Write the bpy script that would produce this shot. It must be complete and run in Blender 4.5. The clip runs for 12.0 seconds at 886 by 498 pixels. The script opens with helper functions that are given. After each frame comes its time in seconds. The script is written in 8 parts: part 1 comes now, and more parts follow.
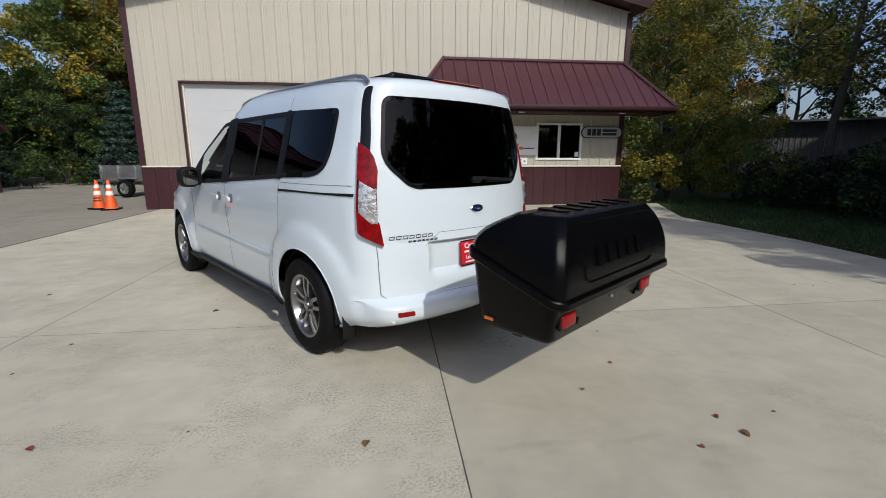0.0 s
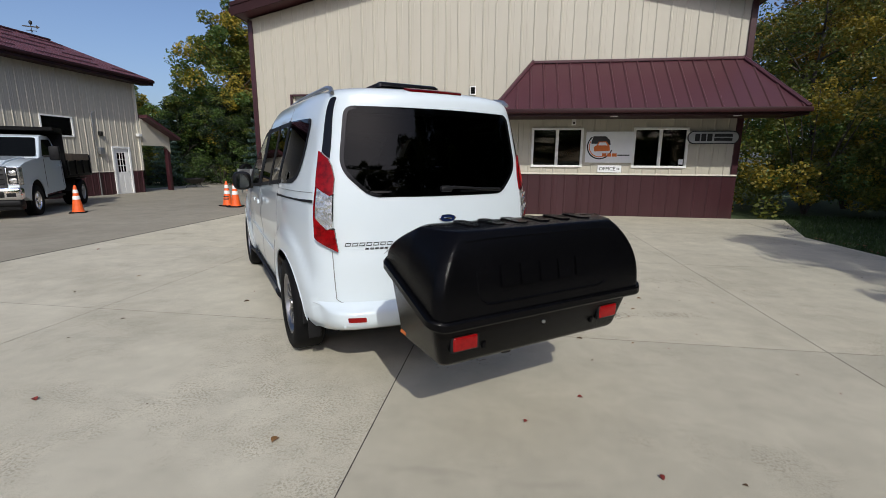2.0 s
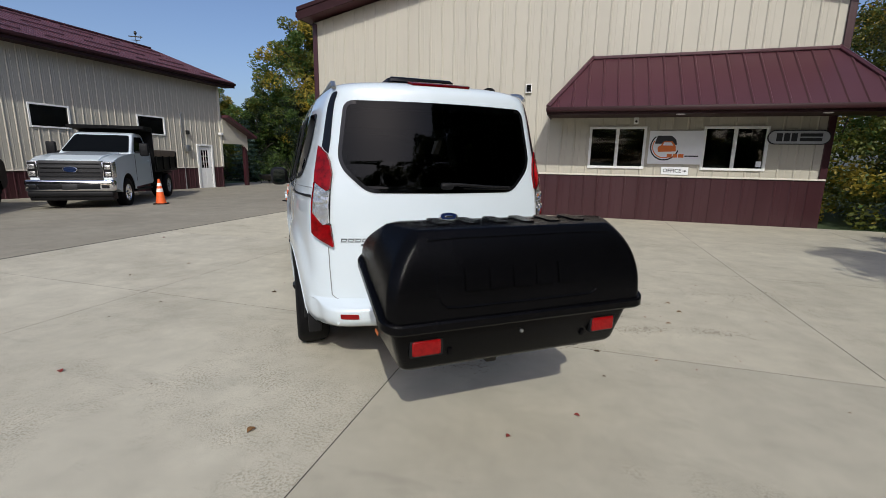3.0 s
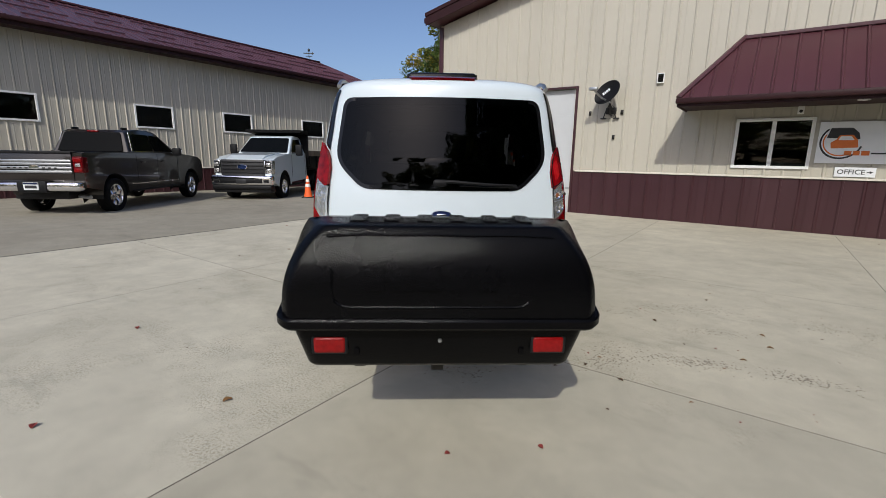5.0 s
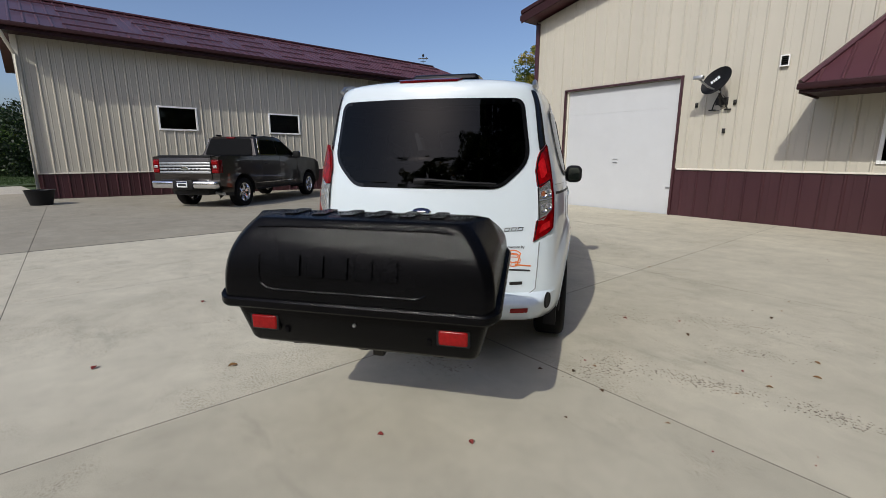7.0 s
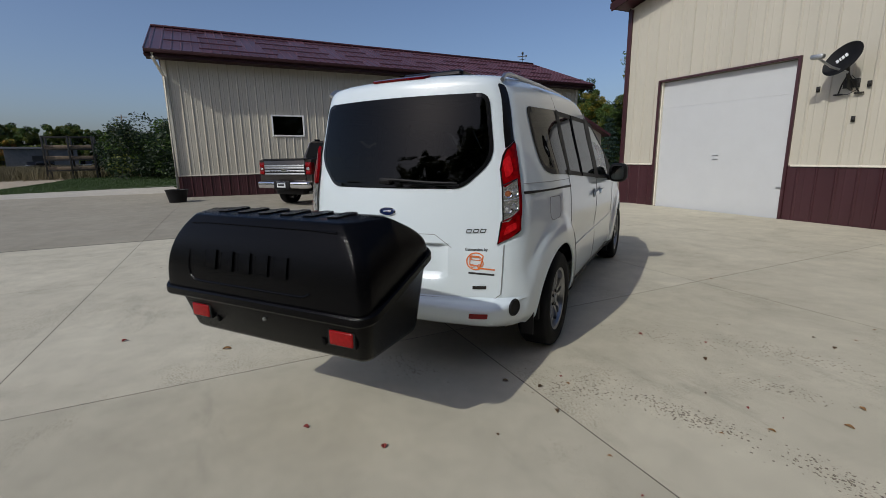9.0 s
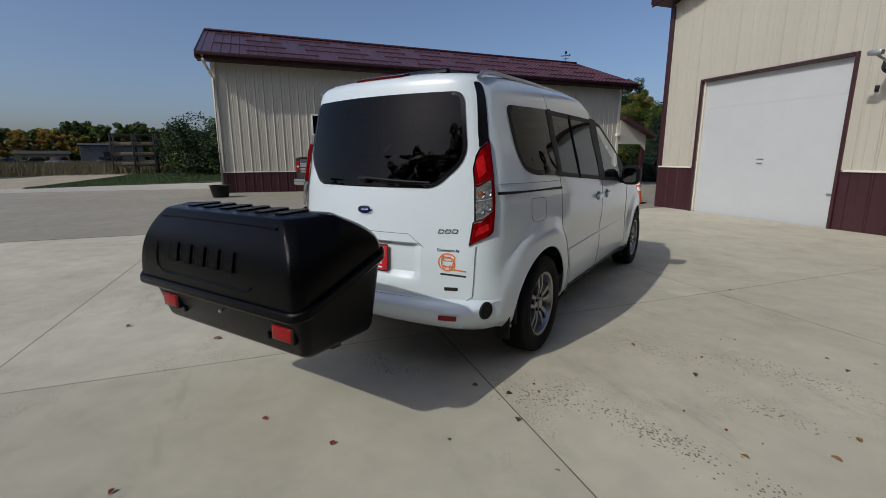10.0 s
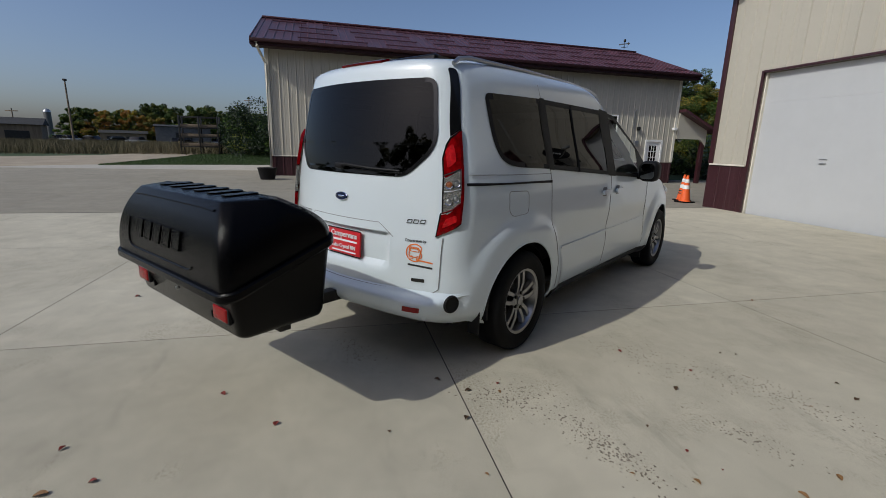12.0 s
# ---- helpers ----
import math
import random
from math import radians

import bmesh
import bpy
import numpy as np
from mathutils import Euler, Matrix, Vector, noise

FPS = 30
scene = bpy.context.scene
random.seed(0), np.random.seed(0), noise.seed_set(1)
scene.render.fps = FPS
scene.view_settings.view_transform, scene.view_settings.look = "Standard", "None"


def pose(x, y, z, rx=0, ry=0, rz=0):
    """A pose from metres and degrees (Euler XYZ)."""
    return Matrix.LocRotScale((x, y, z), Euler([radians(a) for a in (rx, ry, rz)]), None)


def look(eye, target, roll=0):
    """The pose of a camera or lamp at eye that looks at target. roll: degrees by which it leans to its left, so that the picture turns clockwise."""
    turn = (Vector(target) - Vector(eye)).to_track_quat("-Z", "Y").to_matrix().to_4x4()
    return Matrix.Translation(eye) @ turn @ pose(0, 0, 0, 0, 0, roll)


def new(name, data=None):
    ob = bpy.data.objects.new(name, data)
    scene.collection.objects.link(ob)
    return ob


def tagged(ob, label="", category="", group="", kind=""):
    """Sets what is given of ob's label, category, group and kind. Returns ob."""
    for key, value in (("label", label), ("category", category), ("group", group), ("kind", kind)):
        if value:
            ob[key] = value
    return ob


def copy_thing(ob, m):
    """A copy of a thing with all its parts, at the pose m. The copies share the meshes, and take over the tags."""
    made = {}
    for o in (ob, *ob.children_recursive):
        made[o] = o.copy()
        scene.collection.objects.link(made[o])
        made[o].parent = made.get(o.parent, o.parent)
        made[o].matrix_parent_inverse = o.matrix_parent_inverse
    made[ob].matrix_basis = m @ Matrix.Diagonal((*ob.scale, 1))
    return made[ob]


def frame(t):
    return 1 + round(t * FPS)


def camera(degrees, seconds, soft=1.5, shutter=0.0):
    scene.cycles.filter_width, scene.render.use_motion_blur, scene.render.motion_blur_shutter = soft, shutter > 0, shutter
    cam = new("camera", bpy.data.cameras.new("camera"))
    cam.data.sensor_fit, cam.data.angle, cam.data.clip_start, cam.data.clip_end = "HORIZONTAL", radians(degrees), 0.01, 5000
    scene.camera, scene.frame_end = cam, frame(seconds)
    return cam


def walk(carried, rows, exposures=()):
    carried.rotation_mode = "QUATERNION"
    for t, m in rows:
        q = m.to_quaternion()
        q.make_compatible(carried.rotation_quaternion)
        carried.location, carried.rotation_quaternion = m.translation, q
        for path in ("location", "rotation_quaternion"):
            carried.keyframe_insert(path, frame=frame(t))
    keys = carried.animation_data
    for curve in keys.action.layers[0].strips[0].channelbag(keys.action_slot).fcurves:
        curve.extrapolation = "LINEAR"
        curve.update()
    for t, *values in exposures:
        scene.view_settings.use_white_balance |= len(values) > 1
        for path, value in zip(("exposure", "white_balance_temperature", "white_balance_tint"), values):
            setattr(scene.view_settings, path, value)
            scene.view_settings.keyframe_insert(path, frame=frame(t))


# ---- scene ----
cam = camera(89.6, 12.0, 0.35)
PATH = [
    (0, (0.21, 0.003, 1.331), (0.448, 1.945, 0.916), 0.1),
    (0.5, (0.49, -0.053, 1.339), (0.617, 1.899, 0.923), 0.0),
    (1, (0.7, -0.02, 1.328), (0.707, 1.938, 0.925), 0.1),
    (1.5, (0.904, 0.061, 1.345), (0.774, 2.018, 0.952), 0.4),
    (2, (1.165, 0.073, 1.351), (0.885, 2.014, 0.959), 0.4),
    (2.5, (1.374, 0.116, 1.341), (0.953, 2.031, 0.944), 0.7),
    (3, (1.54, 0.26, 1.332), (0.978, 2.139, 0.937), 1.0),
    (3.5, (1.727, 0.347, 1.336), (1.002, 2.168, 0.936), 0.9),
    (3.7, (1.827, 0.378, 1.334), (1.037, 2.172, 0.935), 0.9),
    (5.3, (2.457, 0.802, 1.324), (1.257, 2.349, 0.914), 0.8),
    (5.5, (2.572, 0.813, 1.349), (1.33, 2.325, 0.937), 0.7),
    (6, (2.758, 0.934, 1.347), (1.422, 2.363, 0.933), 0.6),
    (6.5, (2.859, 1.109, 1.328), (1.434, 2.452, 0.918), 0.5),
    (7, (2.98, 1.249, 1.329), (1.468, 2.492, 0.916), 0.1),
    (7.2, (3.046, 1.335, 1.315), (1.501, 2.536, 0.904), -0.2),
    (8.8, (3.346, 1.927, 1.319), (1.593, 2.802, 0.914), -1.0),
    (9, (3.403, 2.011, 1.316), (1.635, 2.852, 0.907), -0.9),
    (9.5, (3.523, 2.202, 1.315), (1.718, 2.959, 0.905), -0.6),
    (10, (3.532, 2.395, 1.305), (1.691, 3.064, 0.899), -0.2),
    (10.5, (3.525, 2.561, 1.316), (1.654, 3.143, 0.914), 0.4),
    (11, (3.57, 2.702, 1.31), (1.683, 3.218, 0.897), 1.2),
    (11.5, (3.614, 2.817, 1.308), (1.721, 3.293, 0.871), 1.6),
    (12, (3.614, 2.849, 1.305), (1.721, 3.307, 0.853), 1.5),
]
walk(cam, [(t, look(eye, target, roll)) for t, eye, target, roll in PATH],
     exposures=[(0.0, -0.07, 6420, 6), (7.2, -0.07, 6450, 6), (8.8, -0.36, 6390, 5), (12.0, -0.42, 6350, 5)])

# ---- world, sun, exposure ----
SUN_EL = 39.2
SUN_AZ = 21.0
SUN_WAY = Vector((math.sin(radians(SUN_AZ)) * math.cos(radians(SUN_EL)), -math.cos(radians(SUN_AZ)) * math.cos(radians(SUN_EL)), math.sin(radians(SUN_EL))))
world = bpy.data.worlds.new("world")
scene.world = world
world.use_nodes = True
wn = world.node_tree
sky = wn.nodes.new("ShaderNodeTexSky")
sky.sky_type, sky.sun_disc = "NISHITA", False
sky.sun_elevation, sky.sun_rotation = radians(SUN_EL), radians(180 - SUN_AZ)
sky.air_density, sky.dust_density, sky.ozone_density = 0.9, 2.7, 3.0
haze = wn.nodes.new("ShaderNodeMix")
haze.data_type, haze.blend_type = "RGBA", "MULTIPLY"
haze.inputs[0].default_value, haze.inputs[7].default_value = 1.0, (1.04, 1.0, 1.08, 1)
veil = wn.nodes.new("ShaderNodeHueSaturation")
veil.inputs["Saturation"].default_value = 1.0
wn.links.new(sky.outputs[0], veil.inputs["Color"])
wn.links.new(veil.outputs[0], haze.inputs[6])
wn.links.new(haze.outputs[2], wn.nodes["Background"].inputs[0])
wn.nodes["Background"].inputs[1].default_value = 0.131
sun = new("sun", bpy.data.lights.new("sun", "SUN"))
sun.data.energy, sun.data.angle, sun.data.color = 2.82, radians(0.53), (1.0, 0.96, 0.9)
sun.matrix_world = look((20, -60, 60), Vector((20, -60, 60)) - SUN_WAY)


# ---- materials ----
def material(name, color, rough=0.6, metal=0.0, vary=0.0, scale=3.0, bump=0.0, bump_scale=80.0, spec=0.5, coat=0.0,
             tint=None, island=0.0, coords="Object", stretch=(1, 1, 1), rough_vary=0.0):
    """A surface with two scales of variation: broad stains (vary, scale) and fine relief (bump, bump_scale)."""
    m = bpy.data.materials.new(name)
    m.use_nodes = True
    nt = m.node_tree
    b = nt.nodes["Principled BSDF"]
    b.inputs["Base Color"].default_value = (*color, 1)
    b.inputs["Roughness"].default_value = rough
    b.inputs["Metallic"].default_value = metal
    b.inputs["Specular IOR Level"].default_value = spec
    b.inputs["Coat Weight"].default_value = coat
    b.inputs["Coat Roughness"].default_value = 0.04
    tc = nt.nodes.new("ShaderNodeTexCoord")
    mp = nt.nodes.new("ShaderNodeMapping")
    mp.inputs["Scale"].default_value = stretch
    nt.links.new(tc.outputs[coords], mp.inputs[0])
    if vary or tint:
        n1 = nt.nodes.new("ShaderNodeTexNoise")
        n1.inputs["Scale"].default_value, n1.inputs["Detail"].default_value = scale, 8
        n1.inputs["Roughness"].default_value = 0.65
        nt.links.new(mp.outputs[0], n1.inputs["Vector"])
        ramp = nt.nodes.new("ShaderNodeMapRange")
        ramp.inputs[1].default_value, ramp.inputs[2].default_value = 0.3, 0.7
        nt.links.new(n1.outputs[0], ramp.inputs[0])
        mix = nt.nodes.new("ShaderNodeMix")
        mix.data_type = "RGBA"
        lo = tint if tint else tuple(c * (1 - vary) for c in color)
        hi = color if tint else tuple(min(1, c * (1 + vary * 0.6)) for c in color)
        mix.inputs[6].default_value, mix.inputs[7].default_value = (*lo, 1), (*hi, 1)
        nt.links.new(ramp.outputs[0], mix.inputs[0])
        out = mix.outputs[2]
        if island:
            ob = nt.nodes.new("ShaderNodeObjectInfo")
            geo = nt.nodes.new("ShaderNodeNewGeometry")
            add = nt.nodes.new("ShaderNodeMath")
            nt.links.new(ob.outputs["Random"], add.inputs[0])
            nt.links.new(geo.outputs["Random Per Island"], add.inputs[1])
            hsv = nt.nodes.new("ShaderNodeHueSaturation")
            mr = nt.nodes.new("ShaderNodeMapRange")
            mr.inputs[1].default_value, mr.inputs[2].default_value = 0, 2
            mr.inputs[3].default_value, mr.inputs[4].default_value = 1 - island, 1 + island
            nt.links.new(add.outputs[0], mr.inputs[0])
            nt.links.new(mr.outputs[0], hsv.inputs["Value"])
            nt.links.new(out, hsv.inputs["Color"])
            out = hsv.outputs[0]
        nt.links.new(out, b.inputs["Base Color"])
        if rough_vary:
            rr = nt.nodes.new("ShaderNodeMapRange")
            rr.inputs[3].default_value, rr.inputs[4].default_value = rough - rough_vary, rough + rough_vary
            nt.links.new(ramp.outputs[0], rr.inputs[0])
            nt.links.new(rr.outputs[0], b.inputs["Roughness"])
    if bump:
        n2 = nt.nodes.new("ShaderNodeTexNoise")
        n2.inputs["Scale"].default_value, n2.inputs["Detail"].default_value = bump_scale, 4
        nt.links.new(mp.outputs[0], n2.inputs["Vector"])
        bp = nt.nodes.new("ShaderNodeBump")
        bp.inputs["Strength"].default_value, bp.inputs["Distance"].default_value = bump, 0.01
        nt.links.new(n2.outputs[0], bp.inputs["Height"])
        nt.links.new(bp.outputs[0], b.inputs["Normal"])
    return m


def glass(name, tint, ior=1.5, rough=0.0):
    """Thin sheet glass: tinted see-through with a mirror gloss by its Fresnel."""
    m = bpy.data.materials.new(name)
    m.use_nodes = True
    nt = m.node_tree
    nt.nodes.remove(nt.nodes["Principled BSDF"])
    tr = nt.nodes.new("ShaderNodeBsdfTransparent")
    tr.inputs[0].default_value = (*tint, 1)
    gl = nt.nodes.new("ShaderNodeBsdfGlossy")
    gl.inputs["Roughness"].default_value = rough
    fr = nt.nodes.new("ShaderNodeFresnel")
    fr.inputs[0].default_value = ior
    mx = nt.nodes.new("ShaderNodeMixShader")
    nt.links.new(fr.outputs[0], mx.inputs[0])
    nt.links.new(tr.outputs[0], mx.inputs[1])
    nt.links.new(gl.outputs[0], mx.inputs[2])
    nt.links.new(mx.outputs[0], nt.nodes["Material Output"].inputs[0])
    return m


def concrete(name, color, dark, seed=0.0, wear=0.55, grit=0.86):
    """Broom-finished concrete: broad grey stains, worn patches of open aggregate, fine grit."""
    m = material(name, color, 0.85, vary=0.1, scale=0.6, bump=0.3, bump_scale=160, tint=dark, island=0.05, coords="Generated")
    nt = m.node_tree
    b = nt.nodes["Principled BSDF"]
    geo = nt.nodes.new("ShaderNodeNewGeometry")
    for node in list(nt.nodes):
        if node.type == "MAPPING":
            nt.links.new(geo.outputs["Position"], node.inputs[0])
            node.inputs["Location"].default_value = (seed, seed, 0)
            mapped = node
    src = b.inputs["Base Color"].links[0].from_socket
    # worn patches where the surface paste has scaled off
    n = nt.nodes.new("ShaderNodeTexNoise")
    n.inputs["Scale"].default_value, n.inputs["Detail"].default_value, n.inputs["Roughness"].default_value = 0.9, 14, 0.8
    nt.links.new(mapped.outputs[0], n.inputs["Vector"])
    g = nt.nodes.new("ShaderNodeTexNoise")
    g.inputs["Scale"].default_value, g.inputs["Detail"].default_value = 75, 4
    nt.links.new(mapped.outputs[0], g.inputs["Vector"])
    a = nt.nodes.new("ShaderNodeMapRange")
    a.inputs[1].default_value, a.inputs[2].default_value = wear, wear + 0.1
    nt.links.new(n.outputs[0], a.inputs[0])
    c = nt.nodes.new("ShaderNodeMapRange")
    c.inputs[1].default_value, c.inputs[2].default_value = 0.47, 0.6
    nt.links.new(g.outputs[0], c.inputs[0])
    mul = nt.nodes.new("ShaderNodeMath")
    mul.operation = "MULTIPLY"
    nt.links.new(a.outputs[0], mul.inputs[0])
    nt.links.new(c.outputs[0], mul.inputs[1])
    mix = nt.nodes.new("ShaderNodeMix")
    mix.data_type = "RGBA"
    mix.inputs[7].default_value = (color[0] * 0.62, color[1] * 0.61, color[2] * 0.58, 1)
    nt.links.new(mul.outputs[0], mix.inputs[0])
    nt.links.new(src, mix.inputs[6])
    # fine speckle everywhere
    g2 = nt.nodes.new("ShaderNodeTexNoise")
    g2.inputs["Scale"].default_value, g2.inputs["Detail"].default_value = 240, 3
    nt.links.new(mapped.outputs[0], g2.inputs["Vector"])
    mr = nt.nodes.new("ShaderNodeMapRange")
    mr.inputs[1].default_value, mr.inputs[2].default_value = 0.3, 0.7
    mr.inputs[3].default_value, mr.inputs[4].default_value = grit, 1.12
    nt.links.new(g2.outputs[0], mr.inputs[0])
    # blotchy drag marks and water stains at hand and arm size
    st = nt.nodes.new("ShaderNodeTexNoise")
    st.inputs["Scale"].default_value, st.inputs["Detail"].default_value, st.inputs["Roughness"].default_value = 3.2, 9, 0.7
    st.inputs["Distortion"].default_value = 0.2
    nt.links.new(mapped.outputs[0], st.inputs["Vector"])
    sr = nt.nodes.new("ShaderNodeMapRange")
    sr.inputs[1].default_value, sr.inputs[2].default_value = 0.3, 0.7
    sr.inputs[3].default_value, sr.inputs[4].default_value = 0.85, 1.08
    nt.links.new(st.outputs[0], sr.inputs[0])
    # dark rubber drag marks, long and thin
    turn = nt.nodes.new("ShaderNodeMapping")
    turn.inputs["Rotation"].default_value, turn.inputs["Scale"].default_value = (0, 0, 0.6), (0.5, 1.7, 1)
    nt.links.new(mapped.outputs[0], turn.inputs[0])
    dm = nt.nodes.new("ShaderNodeTexNoise")
    dm.inputs["Scale"].default_value, dm.inputs["Detail"].default_value, dm.inputs["Roughness"].default_value = 1.3, 10, 0.72
    nt.links.new(turn.outputs[0], dm.inputs["Vector"])
    dr = nt.nodes.new("ShaderNodeMapRange")
    dr.inputs[1].default_value, dr.inputs[2].default_value = 0.58, 0.72
    dr.inputs[3].default_value, dr.inputs[4].default_value = 1.0, 0.78
    nt.links.new(dm.outputs[0], dr.inputs[0])
    drag = nt.nodes.new("ShaderNodeMath")
    drag.operation = "MULTIPLY"
    nt.links.new(dr.outputs[0], drag.inputs[0])
    nt.links.new(sr.outputs[0], drag.inputs[1])
    sr = drag
    # relief: open aggregate in the worn patches, faint broom marks elsewhere
    bump = [q for q in nt.nodes if q.type == "BUMP"][0]
    fine_noise = bump.inputs["Height"].links[0].from_socket
    small = nt.nodes.new("ShaderNodeMath")
    small.operation = "MULTIPLY_ADD"
    small.inputs[1].default_value = 0.06
    nt.links.new(fine_noise, small.inputs[0])
    deep = nt.nodes.new("ShaderNodeMath")
    deep.operation = "MULTIPLY"
    deep.inputs[1].default_value = -0.55
    nt.links.new(mul.outputs[0], deep.inputs[0])
    nt.links.new(deep.outputs[0], small.inputs[2])
    nt.links.new(small.outputs[0], bump.inputs["Height"])
    both = nt.nodes.new("ShaderNodeMath")
    both.operation = "MULTIPLY"
    nt.links.new(sr.outputs[0], both.inputs[0])
    nt.links.new(mr.outputs[0], both.inputs[1])
    hsv = nt.nodes.new("ShaderNodeHueSaturation")
    nt.links.new(both.outputs[0], hsv.inputs["Value"])
    nt.links.new(mix.outputs[2], hsv.inputs["Color"])
    nt.links.new(hsv.outputs[0], b.inputs["Base Color"])
    return m


M_CONC = concrete("concrete", (0.575, 0.53, 0.41), (0.455, 0.417, 0.318), 0.0, 0.515, 0.8)
M_CONC_WORN = concrete("worn_concrete", (0.595, 0.552, 0.436), (0.47, 0.433, 0.337), 3.0, 0.48, 0.78)
M_CONC_OLD = concrete("old_concrete", (0.325, 0.296, 0.232), (0.26, 0.235, 0.182), 7.0)
M_CONC_GREY = concrete("greyer_concrete", (0.51, 0.47, 0.366), (0.405, 0.373, 0.288), 21.0, 0.54, 0.8)
M_CONC_PALE = concrete("pale_concrete", (0.47, 0.44, 0.38), (0.395, 0.367, 0.315), 13.0)
M_JOINT = material("joint_dirt", (0.07, 0.06, 0.05), 0.95, vary=0.4, scale=12, bump=0.4)
M_PIT = material("dark_aggregate", (0.17, 0.14, 0.105), 0.9, vary=0.4, scale=60, island=0.3)
M_PITPALE = material("pale_aggregate", (0.5, 0.45, 0.36), 0.85, vary=0.3, scale=60, island=0.2)
M_GRASS = material("grass_soil", (0.055, 0.085, 0.025), 0.95, vary=0.35, scale=6, bump=0.8, bump_scale=60, tint=(0.03, 0.05, 0.015))
M_BLADE = material("grass_blades", (0.045, 0.08, 0.02), 0.7, vary=0.3, scale=4, island=0.35)
M_WEED = material("tall_weeds", (0.12, 0.098, 0.045), 0.8, vary=0.4, scale=3, island=0.4)
M_DIRT = material("gravel_track", (0.36, 0.3, 0.22), 0.95, vary=0.25, scale=0.8, bump=0.6, bump_scale=40)
M_CREAM = material("cream_steel", (0.475, 0.443, 0.367), 0.42, vary=0.06, scale=1.3, bump=0.03, bump_scale=6, rough_vary=0.08, stretch=(1, 1, 0.15))
M_MAROON = material("maroon_steel", (0.047, 0.0145, 0.0185), 0.36, vary=0.2, scale=2.0, bump=0.04, bump_scale=8, rough_vary=0.08, stretch=(1, 1, 0.2))
M_MAROON_ROOF = material("maroon_roof_steel", (0.074, 0.026, 0.032), 0.32, vary=0.08, scale=1.5, bump=0.03, bump_scale=10, rough_vary=0.02)
M_WOODWALL = material("wall_core", (0.25, 0.22, 0.18), 0.9, vary=0.2, bump=0.2)
M_TRIMCREAM = material("cream_trim", (0.7, 0.66, 0.56), 0.4, vary=0.05, scale=3, bump=0.02)
M_WHITE = material("white_vinyl", (0.8, 0.8, 0.78), 0.35, vary=0.04, scale=5, bump=0.02, bump_scale=30)
M_DOOR = material("white_door_skin", (0.5, 0.51, 0.515), 0.5, vary=0.04, scale=2, bump=0.08, bump_scale=250, rough_vary=0.05)
# near-black in place of unlit rooms: their gloom is in the colour; also far roofs
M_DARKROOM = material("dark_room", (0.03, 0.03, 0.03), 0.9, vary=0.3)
M_WINGLASS = glass("window_glass", (0.35, 0.37, 0.36), 1.5)
M_PAINT = material("white_car_paint", (0.63, 0.70, 0.742), 0.3, coat=1.0, vary=0.015, scale=2)
M_TINT = glass("privacy_glass", (0.02, 0.021, 0.022), 1.32)
M_CLEAR = glass("door_glass", (0.78, 0.84, 0.8), 1.5)
M_DARKGLASS = material("dark_vehicle_glass", (0.004, 0.0045, 0.0045), 0.08, spec=0.06, vary=0.1)
M_FASCIA = material("dark_maroon_trim", (0.03, 0.0105, 0.0115), 0.5, spec=0.2, vary=0.15, scale=3, bump=0.02)
M_SIGNGREY = material("grey_sign_face", (0.4, 0.41, 0.42), 0.5, vary=0.06, scale=5)
M_BLACKGLOSS = material("gloss_black_trim", (0.006, 0.006, 0.007), 0.15, coat=0.15, spec=0.3, vary=0.2)
M_BLACKPL = material("black_plastic", (0.009, 0.009, 0.01), 0.55, spec=0.2, vary=0.3, scale=5, bump=0.03, bump_scale=300)
M_BOX = material("black_textured_plastic", (0.0025, 0.0025, 0.003), 0.13, vary=0.3, scale=4, bump=0.2, bump_scale=165, spec=0.1, rough_vary=0.03)
M_RUBBER = material("tyre_rubber", (0.006, 0.006, 0.0065), 0.7, vary=0.3, scale=8, bump=0.05, bump_scale=120, spec=0.12)
M_ALLOY = material("alloy_rim", (0.3, 0.3, 0.31), 0.3, metal=1.0, vary=0.1, scale=9)
M_CHROME = material("chrome", (0.8, 0.8, 0.82), 0.1, metal=1.0, vary=0.04)
M_MIRROR = material("mirror_glass", (0.3, 0.3, 0.3), 0.03, metal=1.0)
M_RAIL = material("grey_rail", (0.45, 0.46, 0.48), 0.3, metal=0.9, vary=0.05)
M_RED_PALE = material("pale_red_lens", (0.5, 0.008, 0.012), 0.12, spec=0.3, vary=0.5, scale=50, bump=0.3, bump_scale=220)
M_BLACKSTEEL = material("black_painted_steel", (0.005, 0.005, 0.0055), 0.5, spec=0.1, vary=0.3, scale=4)
M_RED = material("red_lens", (0.21, 0.001, 0.003), 0.08, spec=0.3, vary=0.7, scale=22, bump=0.1, bump_scale=120)
M_RED_DARK = material("dark_red_lens", (0.11, 0.001, 0.003), 0.08, spec=0.22, vary=0.6, scale=40)
M_AMBER = material("amber_bulb", (0.3, 0.1, 0.04), 0.15, spec=0.4, vary=0.4, scale=60)
M_REFLECTOR = material("red_reflector", (0.22, 0.004, 0.005), 0.22, spec=0.3, vary=0.25, scale=60, bump=0.08, bump_scale=260)
M_LENS = material("clear_lens", (0.66, 0.65, 0.63), 0.18, metal=0.75, vary=0.6, scale=24, bump=0.5, bump_scale=30)
M_BLUE = material("blue_badge", (0.006, 0.014, 0.06), 0.15, coat=0.6, vary=0.1)
M_BLUE_DARK = material("dark_blue_badge", (0.01, 0.02, 0.06), 0.2, vary=0.1)
M_SEAM = material("panel_gap", (0.012, 0.012, 0.013), 0.8, vary=0.2)
M_GREYSEAM = material("shut_line", (0.22, 0.225, 0.23), 0.7, vary=0.1)
